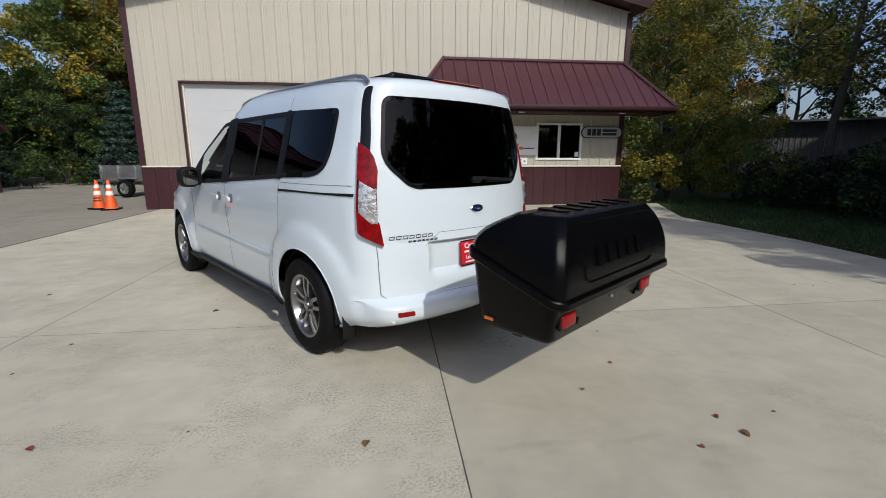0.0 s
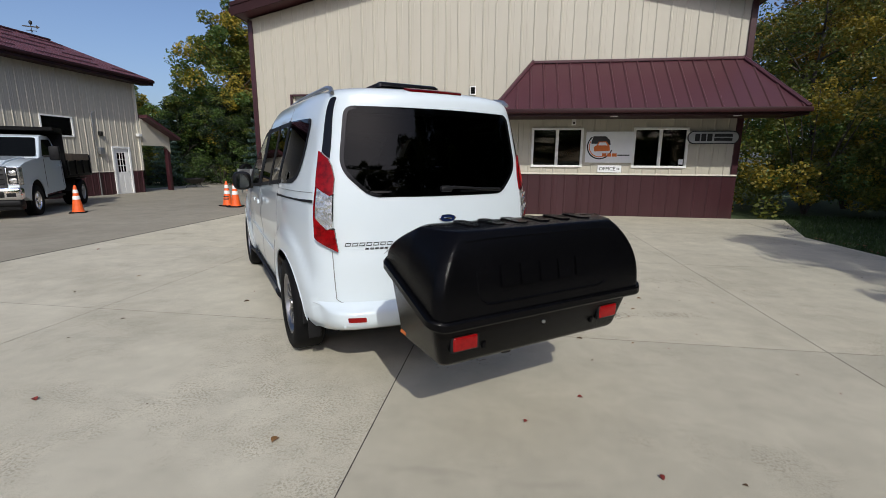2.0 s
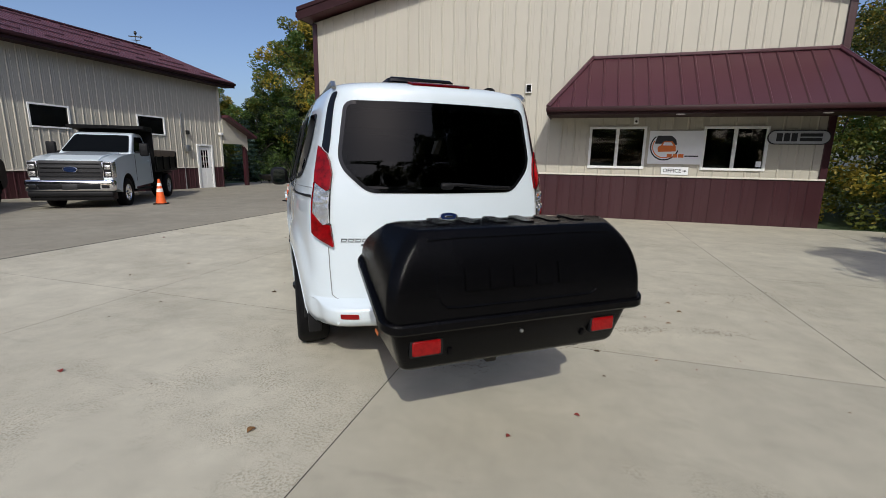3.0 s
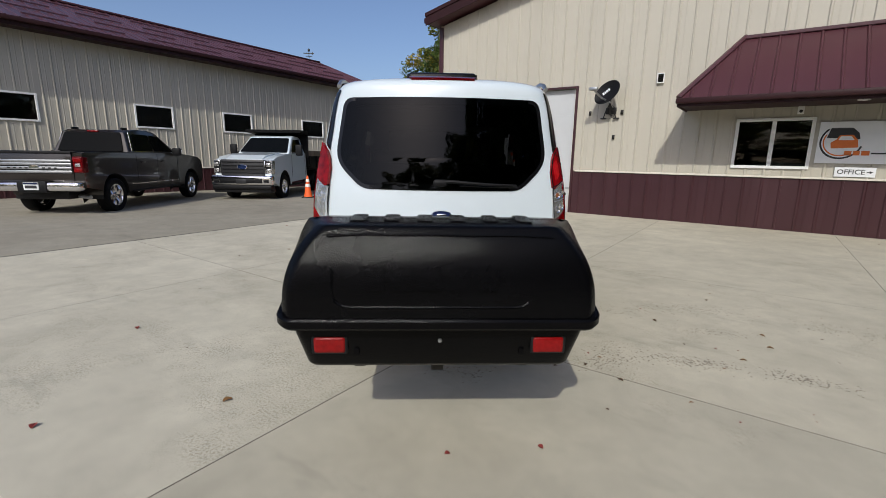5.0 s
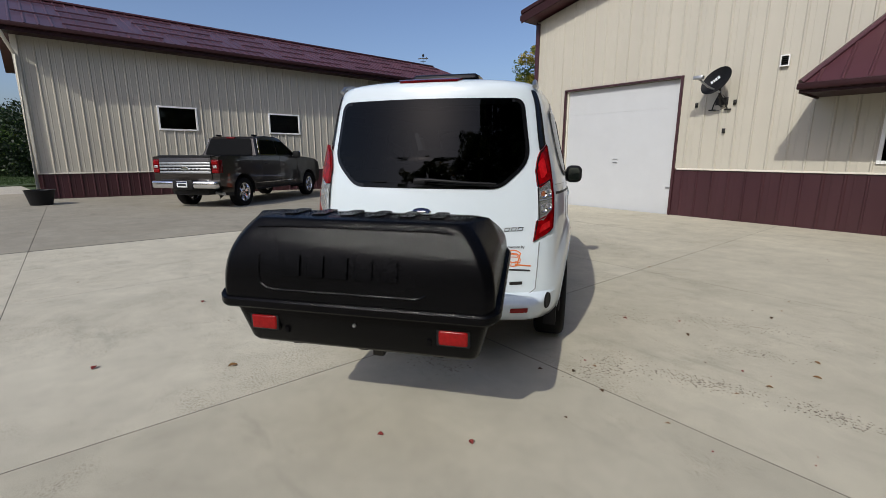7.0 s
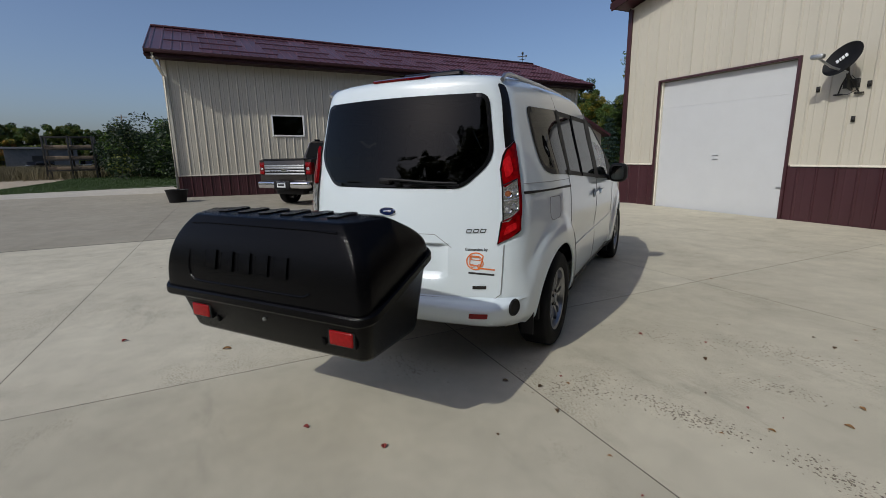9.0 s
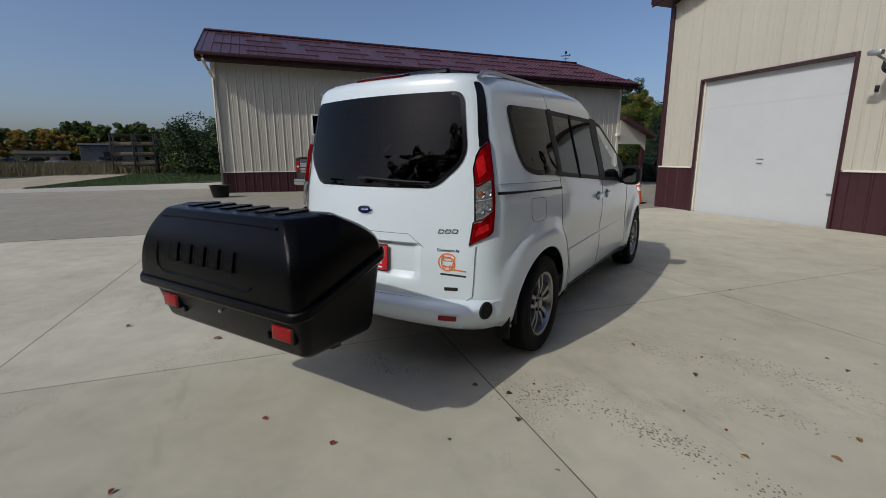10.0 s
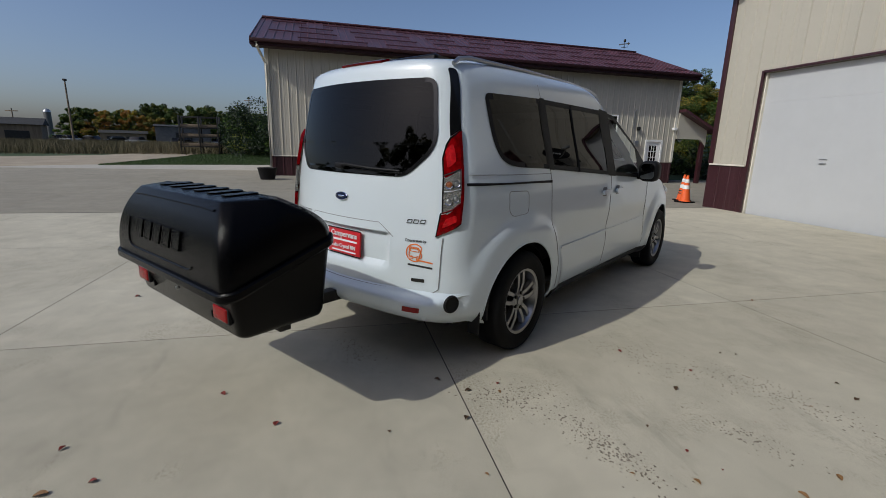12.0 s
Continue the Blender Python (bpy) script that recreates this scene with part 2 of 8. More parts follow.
M_SEAT = material("seat_cloth", (0.05, 0.05, 0.055), 0.9, vary=0.3, scale=20, bump=0.2)
M_PLATE = material("red_sign", (0.55, 0.016, 0.025), 0.35, vary=0.06, scale=6)
M_ORANGE = material("orange_print", (0.72, 0.17, 0.025), 0.5, vary=0.1, scale=8)
M_INK = material("black_print", (0.02, 0.02, 0.022), 0.5, vary=0.2)
M_SIGNWHITE = material("white_sign", (0.8, 0.81, 0.82), 0.4, vary=0.04, scale=3)
M_CONE = material("cone_orange", (0.85, 0.13, 0.025), 0.5, vary=0.15, scale=6, bump=0.05)
M_BAND = material("cone_band", (0.78, 0.78, 0.76), 0.35, vary=0.12, scale=9)
M_BRONZE = material("bronze_paint", (0.022, 0.0175, 0.015), 0.3, metal=0.25, coat=0.8, spec=0.3, vary=0.1)
M_STEEL = material("galvanised_steel", (0.42, 0.43, 0.44), 0.42, metal=0.9, vary=0.2, scale=6)
M_DARKSTEEL = material("dark_steel", (0.04, 0.038, 0.035), 0.5, metal=0.7, vary=0.3, scale=6)
M_TIMBER = material("weathered_timber", (0.2, 0.15, 0.1), 0.85, vary=0.35, scale=5, bump=0.3, bump_scale=60, stretch=(1, 1, 0.1))
M_BARK = material("bark", (0.065, 0.055, 0.045), 0.95, vary=0.4, scale=6, bump=0.8, bump_scale=25, stretch=(1, 1, 0.25))
M_BARK_PALE = material("pale_bark", (0.3, 0.28, 0.25), 0.95, vary=0.4, scale=6, bump=0.6, bump_scale=25, stretch=(1, 1, 0.25))
# the dark green is set very low: the woods' shade is put into it
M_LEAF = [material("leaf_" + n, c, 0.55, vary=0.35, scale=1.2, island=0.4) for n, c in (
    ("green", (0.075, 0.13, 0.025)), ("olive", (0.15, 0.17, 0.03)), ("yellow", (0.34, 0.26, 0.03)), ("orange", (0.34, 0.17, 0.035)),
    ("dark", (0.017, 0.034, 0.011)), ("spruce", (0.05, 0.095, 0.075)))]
for m in M_LEAF + [M_BLADE]:
    nt = m.node_tree
    bs = nt.nodes["Principled BSDF"]
    tl = nt.nodes.new("ShaderNodeBsdfTranslucent")
    nt.links.new(bs.inputs["Base Color"].links[0].from_socket, tl.inputs[0])
    mx = nt.nodes.new("ShaderNodeMixShader")
    mx.inputs[0].default_value = 0.35
    nt.links.new(bs.outputs[0], mx.inputs[1])
    nt.links.new(tl.outputs[0], mx.inputs[2])
    nt.links.new(mx.outputs[0], nt.nodes["Material Output"].inputs[0])
M_DEADLEAF = [material("fallen_leaf_" + n, c, 0.7, vary=0.3, scale=30) for n, c in (("red", (0.2, 0.025, 0.018)), ("brown", (0.1, 0.055, 0.025)), ("tan", (0.22, 0.11, 0.035)))]


# ---- mesh tools ----
def link(name, bm, mat, parent=None, label="", smooth=True, angle=35, m=None):
    me = bpy.data.meshes.new(name)
    bmesh.ops.recalc_face_normals(bm, faces=bm.faces)
    if smooth:
        for f in bm.faces:
            f.smooth = True
        lim = radians(angle)
        for e in bm.edges:
            e.smooth = not (len(e.link_faces) == 2 and e.calc_face_angle(0) > lim)
    bm.to_mesh(me)
    bm.free()
    for k in (mat if isinstance(mat, (list, tuple)) else [mat]):
        me.materials.append(k)
    ob = new(name, me)
    if parent:
        ob.parent = parent
    if m is not None:
        ob.matrix_basis = m
    if label:
        tagged(ob, label)
    return ob


def part(name, bm, mat, parent, label="", smooth=True, angle=35, m=None):
    """One mesh part under a thing or under a part."""
    return link(name, bm, mat, parent, label, smooth, angle, m)


def thing(name, label, category, m=None, group="", kind=""):
    ob = new(name)
    if m is not None:
        ob.matrix_basis = m
    return tagged(ob, label, category, group, kind)


def add_box(bm, x0, x1, y0, y1, z0, z1, bevel=0.0, seg=2, m=None):
    r = bmesh.ops.create_cube(bm, size=1.0, matrix=Matrix.Translation(((x0 + x1) / 2, (y0 + y1) / 2, (z0 + z1) / 2)) @ Matrix.Diagonal((abs(x1 - x0), abs(y1 - y0), abs(z1 - z0), 1)))
    vs = r["verts"]
    if bevel:
        es = list({e for v in vs for e in v.link_edges})
        out = bmesh.ops.bevel(bm, geom=es, offset=bevel, segments=seg, profile=0.5, affect="EDGES")
        vs = list({v for f in out["faces"] for v in f.verts} | {v for v in vs if v.is_valid})
    if m is not None:
        bmesh.ops.transform(bm, matrix=m, verts=vs)
    return bm


def box_bm(x0, x1, y0, y1, z0, z1, bevel=0.0, seg=2):
    return add_box(bmesh.new(), x0, x1, y0, y1, z0, z1, bevel, seg)


def add_tube(bm, pts, r, sides=8, cap=True, r_end=None):
    """A round bar along the points."""
    pts = [Vector(p) for p in pts]
    rings = []
    up = Vector((0, 0, 1))
    for i, p in enumerate(pts):
        d = (pts[min(i + 1, len(pts) - 1)] - pts[max(i - 1, 0)]).normalized()
        a = d.cross(up)
        if a.length < 1e-3:
            a = d.cross(Vector((1, 0, 0)))
        a.normalize()
        b = d.cross(a).normalized()
        rad = r if r_end is None else r + (r_end - r) * i / (len(pts) - 1)
        rings.append([bm.verts.new(p + rad * (math.cos(t) * a + math.sin(t) * b)) for t in (2 * math.pi * k / sides for k in range(sides))])
    for q, w in zip(rings, rings[1:]):
        for k in range(sides):
            bm.faces.new((q[k], q[(k + 1) % sides], w[(k + 1) % sides], w[k]))
    if cap:
        bm.faces.new(rings[0][::-1])
        bm.faces.new(rings[-1])
    return bm


def add_lathe(bm, profile, sides=32, axis="Z", m=None, cap=True):
    """Turns a profile of (radius, height) round an axis."""
    rings = []
    for r, h in profile:
        ring = []
        for k in range(sides):
            t = 2 * math.pi * k / sides
            c = {"Z": (r * math.cos(t), r * math.sin(t), h), "X": (h, r * math.cos(t), r * math.sin(t)), "Y": (r * math.cos(t), h, r * math.sin(t))}[axis]
            v = Vector(c)
            ring.append(bm.verts.new(m @ v if m is not None else v))
        rings.append(ring)
    for q, w in zip(rings, rings[1:]):
        for k in range(sides):
            bm.faces.new((q[k], q[(k + 1) % sides], w[(k + 1) % sides], w[k]))
    if cap and profile[0][0] > 1e-4:
        bm.faces.new(rings[0][::-1])
    if cap and profile[-1][0] > 1e-4:
        bm.faces.new(rings[-1])
    bmesh.ops.remove_doubles(bm, verts=bm.verts, dist=1e-5)
    return bm


def add_prism(bm, poly, d0, d1, place):
    """Extrudes a flat outline of (u, v) from depth d0 to d1; place(u, v, d) gives the point."""
    a = [bm.verts.new(place(u, v, d0)) for u, v in poly]
    b = [bm.verts.new(place(u, v, d1)) for u, v in poly]
    n = len(poly)
    for k in range(n):
        bm.faces.new((a[k], a[(k + 1) % n], b[(k + 1) % n], b[k]))
    bm.faces.new(a[::-1])
    bm.faces.new(b)
    return bm


def grid_faces(bm, rows, close=False):
    for q, w in zip(rows, rows[1:]):
        n = len(q)
        for k in range(n if close else n - 1):
            try:
                bm.faces.new((q[k], q[(k + 1) % n], w[(k + 1) % n], w[k]))
            except ValueError:
                pass


def rounded(poly, r, seg=5):
    """Rounds the corners of an outline; r is one radius or one for each corner."""
    out = []
    n = len(poly)
    for i, p in enumerate(poly):
        rad = r[i] if isinstance(r, (list, tuple)) else r
        p = Vector(p)
        a, b = (Vector(poly[i - 1]) - p), (Vector(poly[(i + 1) % n]) - p)
        if rad <= 0:
            out.append(tuple(p))
            continue
        ka, kb = min(rad, a.length * 0.49), min(rad, b.length * 0.49)
        pa, pb = p + a.normalized() * ka, p + b.normalized() * kb
        for k in range(seg + 1):
            t = k / seg
            out.append(tuple((1 - t) ** 2 * pa + 2 * t * (1 - t) * p + t * t * pb))
    return out


def text_mesh(words, size, mat, parent, m, name="lettering", width=None, depth=0.002, label=""):
    cu = bpy.data.curves.new(name, "FONT")
    cu.body, cu.size, cu.extrude, cu.align_x, cu.align_y = words, size, depth, "CENTER", "CENTER"
    cu.resolution_u = 2
    cu.offset = size * 0.012
    tmp = new("tmp", cu)
    me = bpy.data.meshes.new_from_object(tmp.evaluated_get(bpy.context.evaluated_depsgraph_get()))
    bpy.data.objects.remove(tmp)
    if width:
        xs = [v.co.x for v in me.vertices]
        k = width / max(1e-6, max(xs) - min(xs))
        for v in me.vertices:
            v.co.x *= k
    me.name = name
    me.materials.clear()
    me.materials.append(mat)
    ob = new(name, me)
    ob.parent = parent
    ob.matrix_basis = m
    if label:
        tagged(ob, label)
    return ob


def smoothstep(a, b, x):
    t = max(0.0, min(1.0, (x - a) / (b - a)))
    return t * t * (3 - 2 * t)


def curve1(xs, ys):
    """A smooth curve through the given values (monotone cubic)."""
    xs, ys = list(xs), list(ys)
    d = [(ys[i + 1] - ys[i]) / (xs[i + 1] - xs[i]) for i in range(len(xs) - 1)]
    ms = [d[0]] + [0 if d[i - 1] * d[i] <= 0 else 2 * d[i - 1] * d[i] / (d[i - 1] + d[i]) for i in range(1, len(d))] + [d[-1]]

    def f(x):
        if x <= xs[0]:
            return ys[0]
        if x >= xs[-1]:
            return ys[-1]
        i = max(k for k in range(len(xs) - 1) if xs[k] <= x)
        h = xs[i + 1] - xs[i]
        t = (x - xs[i]) / h
        return ((2 * t ** 3 - 3 * t ** 2 + 1) * ys[i] + (t ** 3 - 2 * t ** 2 + t) * h * ms[i] + (-2 * t ** 3 + 3 * t ** 2) * ys[i + 1] + (t ** 3 - t ** 2) * h * ms[i + 1])
    return f


# grey steel with tree shade worked into a darker base colour
M_GREYWALL = material("weathered_shaded_steel", (0.11, 0.11, 0.11), 0.6, metal=0.2, vary=0.3, scale=2)


# ---- ground ----
# the workshop's front wall, its corners, ridge and eaves
WY, WX0, WX1 = 11.72, -5.64, 6.48
PEAK_X, HALF, EAVE_Z, SLOPE = 0.44, 6.07, 4.90, 0.215


def flat(name, poly, z, mat, label, category="ground", kind="structure", thick=0.1, parent=None):
    bm = bmesh.new()
    add_prism(bm, poly, z - thick, z, lambda u, v, d: (u, v, d))
    ob = link(name, bm, mat, parent, "", smooth=False)
    return tagged(ob, label, category, kind=kind)


def drive_z(x, y):
    """The older drive falls away gently towards the far end of the shed."""
    return -0.013 * min(22.0, max(0.0, y)) * min(1.0, max(0.0, (-5.35 - x) / 6))


def build_ground():
    bm = bmesh.new()
    n, rows = 48, []
    for i in range(n + 1):
        row = []
        for j in range(n + 1):
            # finer near the yard, out to the horizon
            a, b = (i / n * 2 - 1), (j / n * 2 - 1)
            x, y = 1200 * abs(a) ** 3 * (1 if a > 0 else -1), 1200 * abs(b) ** 3 * (1 if b > 0 else -1)
            r = math.hypot(x, y)
            z = -0.06 + (0.25 * noise.noise(Vector((x * 0.02, y * 0.02, 0))) * smoothstep(40, 90, r))
            z -= 0.38 * smoothstep(-4, 1, y) * smoothstep(-0.5, -4, x) * smoothstep(-22, -16, x)
            row.append(bm.verts.new((x - 5, y + 5, z)))
        rows.append(row)
    grid_faces(bm, rows)
    tagged(link("ground", bm, M_GRASS), "mown grass and bare soil reaching the horizon", "ground", kind="structure")
    # yard of newer concrete slabs with open control joints
    yard = tagged(new("pavement"), "pale sunlit concrete yard in square slabs with dirty joints", "pavement", kind="structure")
    xs = [-5.35, -2.49, 0.51, 3.50, 6.50]
    ys = [-8.0, -5.1, -2.2, 0.64, 3.47, 6.30, 9.10, WY - 0.01]
    gap = 0.0035
    for i in range(len(xs) - 1):
        for j in range(len(ys) - 1):
            bm = bmesh.new()
            x0, x1, y0, y1 = xs[i] + gap, xs[i + 1] - gap, ys[j] + gap, ys[j + 1] - gap
            add_box(bm, x0, x1, y0, y1, -0.11, 0.0)
            part("slab", bm, M_CONC_WORN if x1 < 0.55 and y1 < 6.5 else (M_CONC_GREY if x0 > 0.5 and y1 < 3.6 else M_CONC), yard, smooth=False)
    for j, (y0, y1, xr0, xr1) in enumerate(((3.47, 6.30, 6.56, 6.72), (6.30, 9.10, 6.72, 6.58), (9.10, WY - 0.01, 6.62, 7.7))):
        bm = bmesh.new()
        add_prism(bm, [(6.50 + gap, y0 + gap), (xr0, y0 + gap), (xr1, y1 - gap), (6.50 + gap, y1 - gap)], -0.11, 0.0, lambda u, v, d: (u, v, d))
        part("slab", bm, M_CONC, yard, smooth=False)
    bm = bmesh.new()
    add_box(bm, -5.4, 6.5, -8.0, WY - 0.01, -0.1, -0.0012)
    part("joint_bed", bm, M_JOINT, yard, smooth=False)
    # open aggregate where the surface has scaled off
    rng = np.random.default_rng(12)
    for mat, share in ((M_PIT, 0.7), (M_PITPALE, 0.3)):
        vs, fs = [], []
        for cx, cy, turn, rx, ry, n in ((1.62, 3.72, 60, 0.24, 0.12, 300), (2.07, 4.0, 15, 0.26, 0.07, 340), (2.68, 4.15, 5, 0.2, 0.06, 220), (1.35, 4.75, 30, 0.35, 0.1, 200), (1.85, 5.2, 20, 0.4, 0.1, 260), (2.15, 4.7, 20, 0.2, 0.06, 120), (0.92, 2.95, 20, 0.2, 0.08, 140), (3.2, 5.4, 10, 0.5, 0.12, 220)):
            c, q = math.cos(radians(turn)), math.sin(radians(turn))
            for _ in range(int(n * share)):
                u, v = rng.normal() * rx * 0.6, rng.normal() * ry * 0.75
                x, y, size = cx + u * c - v * q, cy + u * q + v * c, rng.uniform(0.0025, 0.008)
                k = len(vs)
                vs.append((x, y, 0.0028))
                for j in range(5):
                    w = j * 1.257 + rng.uniform(-0.4, 0.4)
                    vs.append((x + size * math.cos(w), y + size * rng.uniform(0.5, 1) * math.sin(w), 0.0006))
                    fs.append((k, k + 1 + j, k + 1 + (j + 1) % 5))
        me = bpy.data.meshes.new("open_aggregate")
        me.from_pydata(vs, [], fs)
        me.materials.append(mat)
        ob = new("open_aggregate", me)
        ob.parent = yard
    # older yard towards the long building
    old = tagged(new("pavement_old"), "older darker concrete drive in front of the long shed", "pavement", kind="structure")
    oxs, oys = [-18.2, -14.9, -11.6, -8.5, -5.36], [-12, -8, -3.0, 0.64, 4.5, 8.3, 12.0, 16.0, 20.0, 23.5, 27.0]
    bed = bmesh.new()
    for i in range(4):
        for j in range(len(oys) - 1):
            x0, x1, y0, y1 = oxs[i] + 0.004, oxs[i + 1] - 0.004, oys[j] + 0.004, oys[j + 1] - 0.004
            bm = bmesh.new()
            for tool, lift, g in ((bm, -0.004, 0.0), (bed, -0.012, -0.004)):
                add_prism(tool, [(x0 + g, y0 + g), (x1 - g, y0 + g), (x1 - g, y1 - g), (x0 + g, y1 - g)], -0.11, lift, lambda u, v, d: (u, v, d + drive_z(u, v)))
            part("slab", bm, M_CONC_OLD, old, smooth=False)
    part("joint_bed", bed, M_JOINT, old, smooth=False)
    flat("pavement_back", [(-30, 27.02), (-5.2, 27.02), (-5.2, 31), (-30, 33)], -0.3, M_CONC_PALE, "pale concrete drive behind the buildings", "pavement")
    flat("pavement_side", [(-18.21, -11.05), (-18.21, 0.3), (-23.4, -0.5), (-21.5, -8.3), (-19.5, -10.5)], -0.012, M_CONC_PALE, "pale concrete apron beside the long shed", "pavement")
    flat("road", [(-21.3, -8.1), (-19.3, -10.3), (-15.6, -11.8), (-24, -22), (-31, -16), (-35.5, -14), (-60, -15), (-110, -16), (-110, -12), (-46.5, -9.4), (-33, -8.4)], -0.03, M_DIRT, "sandy gravel track leading to the field", "road")
    flat("lawn", [(-21.45, -8.25), (-23.45, -0.5), (-24.6, 6), (-62, 4), (-62, -3), (-46.5, -9.2), (-33, -8.2)], 0.015, M_GRASS, "short mown lawn beside the shed", "lawn", thick=0.06)


build_ground()


# ---- ribbed steel walls ----
def rib_profile(u0, u1, pitch, start, h):
    """Break points (u, depth) of a ribbed sheet: tall rib every pitch, low swage between."""
    pts = [(u0, 0.0)]
    k = math.ceil((u0 - start) / pitch)
    while True:
        c = start + k * pitch
        if c - 0.03 > u1:
            break
        for du, d in ((-0.03, 0.0), (-0.012, h), (0.012, h), (0.03, 0.0), (pitch * 0.36, 0.0), (pitch * 0.39, h * 0.18), (pitch * 0.44, h * 0.18), (pitch * 0.47, 0.0)):
            if u0 + 1e-4 < c + du < u1 - 1e-4:
                pts.append((c + du, d))
        k += 1
    pts.append((u1, 0.0))
    return pts


def siding(parent, origin, along, out, u0, u1, z0, top, holes, mat, pitch=0.305, panel=0.914, h=0.019, start=0.0):
    """Sheets of ribbed steel, one object each, with the openings cut out. top is a height or a function of u."""
    origin, along, out = Vector(origin), Vector(along), Vector(out)
    ztop = top if callable(top) else (lambda u: top)
    u = u0
    while u < u1 - 1e-3:
        v = min(u1, u + panel)
        us = sorted(set([p for p in rib_profile(u, v, pitch, start, h)] + [(e, 0.0) for hole in holes for e in hole[:2] if u < e < v]))
        bm = bmesh.new()
        for (a, da), (b, db) in zip(us, us[1:]):
            if b - a < 1e-5:
                continue
            mid = (a + b) / 2
            cuts = sorted((max(z0, q[2]), q[3]) for q in holes if q[0] < mid < q[1] and q[3] > z0)
            spans, lo = [], z0
            for q0, q1 in cuts:
                if q0 > lo + 1e-4:
                    spans.append((lo, q0, False))
                lo = max(lo, q1)
            spans.append((lo, None, True))
            for s0, s1, last in spans:
                ta, tb = (ztop(a), ztop(b)) if last else (min(s1, ztop(a)), min(s1, ztop(b)))
                if min(ta, tb) <= s0 + 1e-4:
                    continue
                bm.faces.new([bm.verts.new(origin + along * p + out * d + Vector((0, 0, z))) for p, d, z in ((a, da, s0), (b, db, s0), (b, db, tb), (a, da, ta))])
        if bm.faces:
            bmesh.ops.remove_doubles(bm, verts=bm.verts, dist=1e-5)
            for f in bm.faces:
                f.normal_update()
                if f.normal.dot(out) < 0:
                    f.normal_flip()
            me_ob = part("siding_panel", bm, mat, parent, smooth=False)
        else:
            bm.free()
        u = v


def core_wall(parent, origin, along, out, u0, u1, z0, top, holes, thick, mat):
    """The solid wall behind the sheets, with the same openings."""
    origin, along, out = Vector(origin), Vector(along), Vector(out)
    ztop = top if callable(top) else (lambda u: top)
    cuts = sorted({u0, u1, *[e for q in holes for e in q[:2]], *([(u0 + u1) / 2] if callable(top) else [])})
    bm = bmesh.new()
    for a, b in zip(cuts, cuts[1:]):
        mid, lo = (a + b) / 2, z0
        spans = []
        for q in sorted((q for q in holes if q[0] < mid < q[1]), key=lambda q: q[2]):
            if q[2] > lo + 1e-4:
                spans.append((lo, q[2], q[2]))
            lo = q[3]
        spans.append((lo, ztop(a), ztop(b)))
        for s0, ta, tb in spans:
            vs = [bm.verts.new(origin + along * u - out * d + Vector((0, 0, z))) for d in (0.004, thick) for u, z in ((a, s0), (b, s0), (b, tb), (a, ta))]
            for q in ((0, 1, 2, 3), (7, 6, 5, 4), (0, 4, 5, 1), (1, 5, 6, 2), (2, 6, 7, 3), (3, 7, 4, 0)):
                bm.faces.new([vs[k] for k in q])
    part("wall_core", bm, mat, parent, smooth=False)


def wall_box(parent, name, origin, along, out, u0, u1, d0, d1, z0, z1, mat, bevel=0.004, label=""):
    """A bar lying on a wall: along u, standing out from d0 to d1."""
    origin, along, out = Vector(origin), Vector(along), Vector(out)
    bm = box_bm(u0, u1, d0, d1, z0, z1, bevel, 1)
    m = Matrix((along, out, Vector((0, 0, 1)))).transposed().to_4x4()
    m.translation = origin
    bmesh.ops.transform(bm, matrix=m, verts=bm.verts)
    return part(name, bm, mat, parent, label, smooth=False)


def slider_window(name, origin, along, out, u0, u1, z0, z1, label, split=True, frame_w=0.055):
    """A white vinyl window: frame, mullion and panes set in the opening."""
    w = tagged(new(name), label, "window", kind="structure")
    wall_box(w, "window_frame", origin, along, out, u0, u0 + frame_w, -0.06, 0.035, z0, z1, M_WHITE)
    wall_box(w, "window_frame", origin, along, out, u1 - frame_w, u1, -0.06, 0.035, z0, z1, M_WHITE)
    wall_box(w, "window_frame", origin, along, out, u0 + frame_w, u1 - frame_w, -0.06, 0.033, z1 - frame_w, z1, M_WHITE)
    wall_box(w, "window_sill", origin, along, out, u0 + frame_w, u1 - frame_w, -0.06, 0.045, z0, z0 + frame_w, M_WHITE)
    mid = (u0 + u1) / 2
    if split:
        wall_box(w, "mullion", origin, along, out, mid - 0.035, mid + 0.035, -0.05, 0.02, z0 + frame_w, z1 - frame_w, M_WHITE)
        spans = ((u0 + frame_w, mid - 0.035), (mid + 0.035, u1 - frame_w))
    else:
        spans = ((u0 + frame_w, u1 - frame_w),)
    for a, b in spans:
        wall_box(w, "pane", origin, along, out, a, b, -0.02, -0.014, z0 + frame_w, z1 - frame_w, M_WINGLASS, bevel=0)
    return w


# main workshop: front wall faces the yard


def main_top(u):
    return EAVE_Z + SLOPE * (HALF - abs(u - PEAK_X)) - 0.02


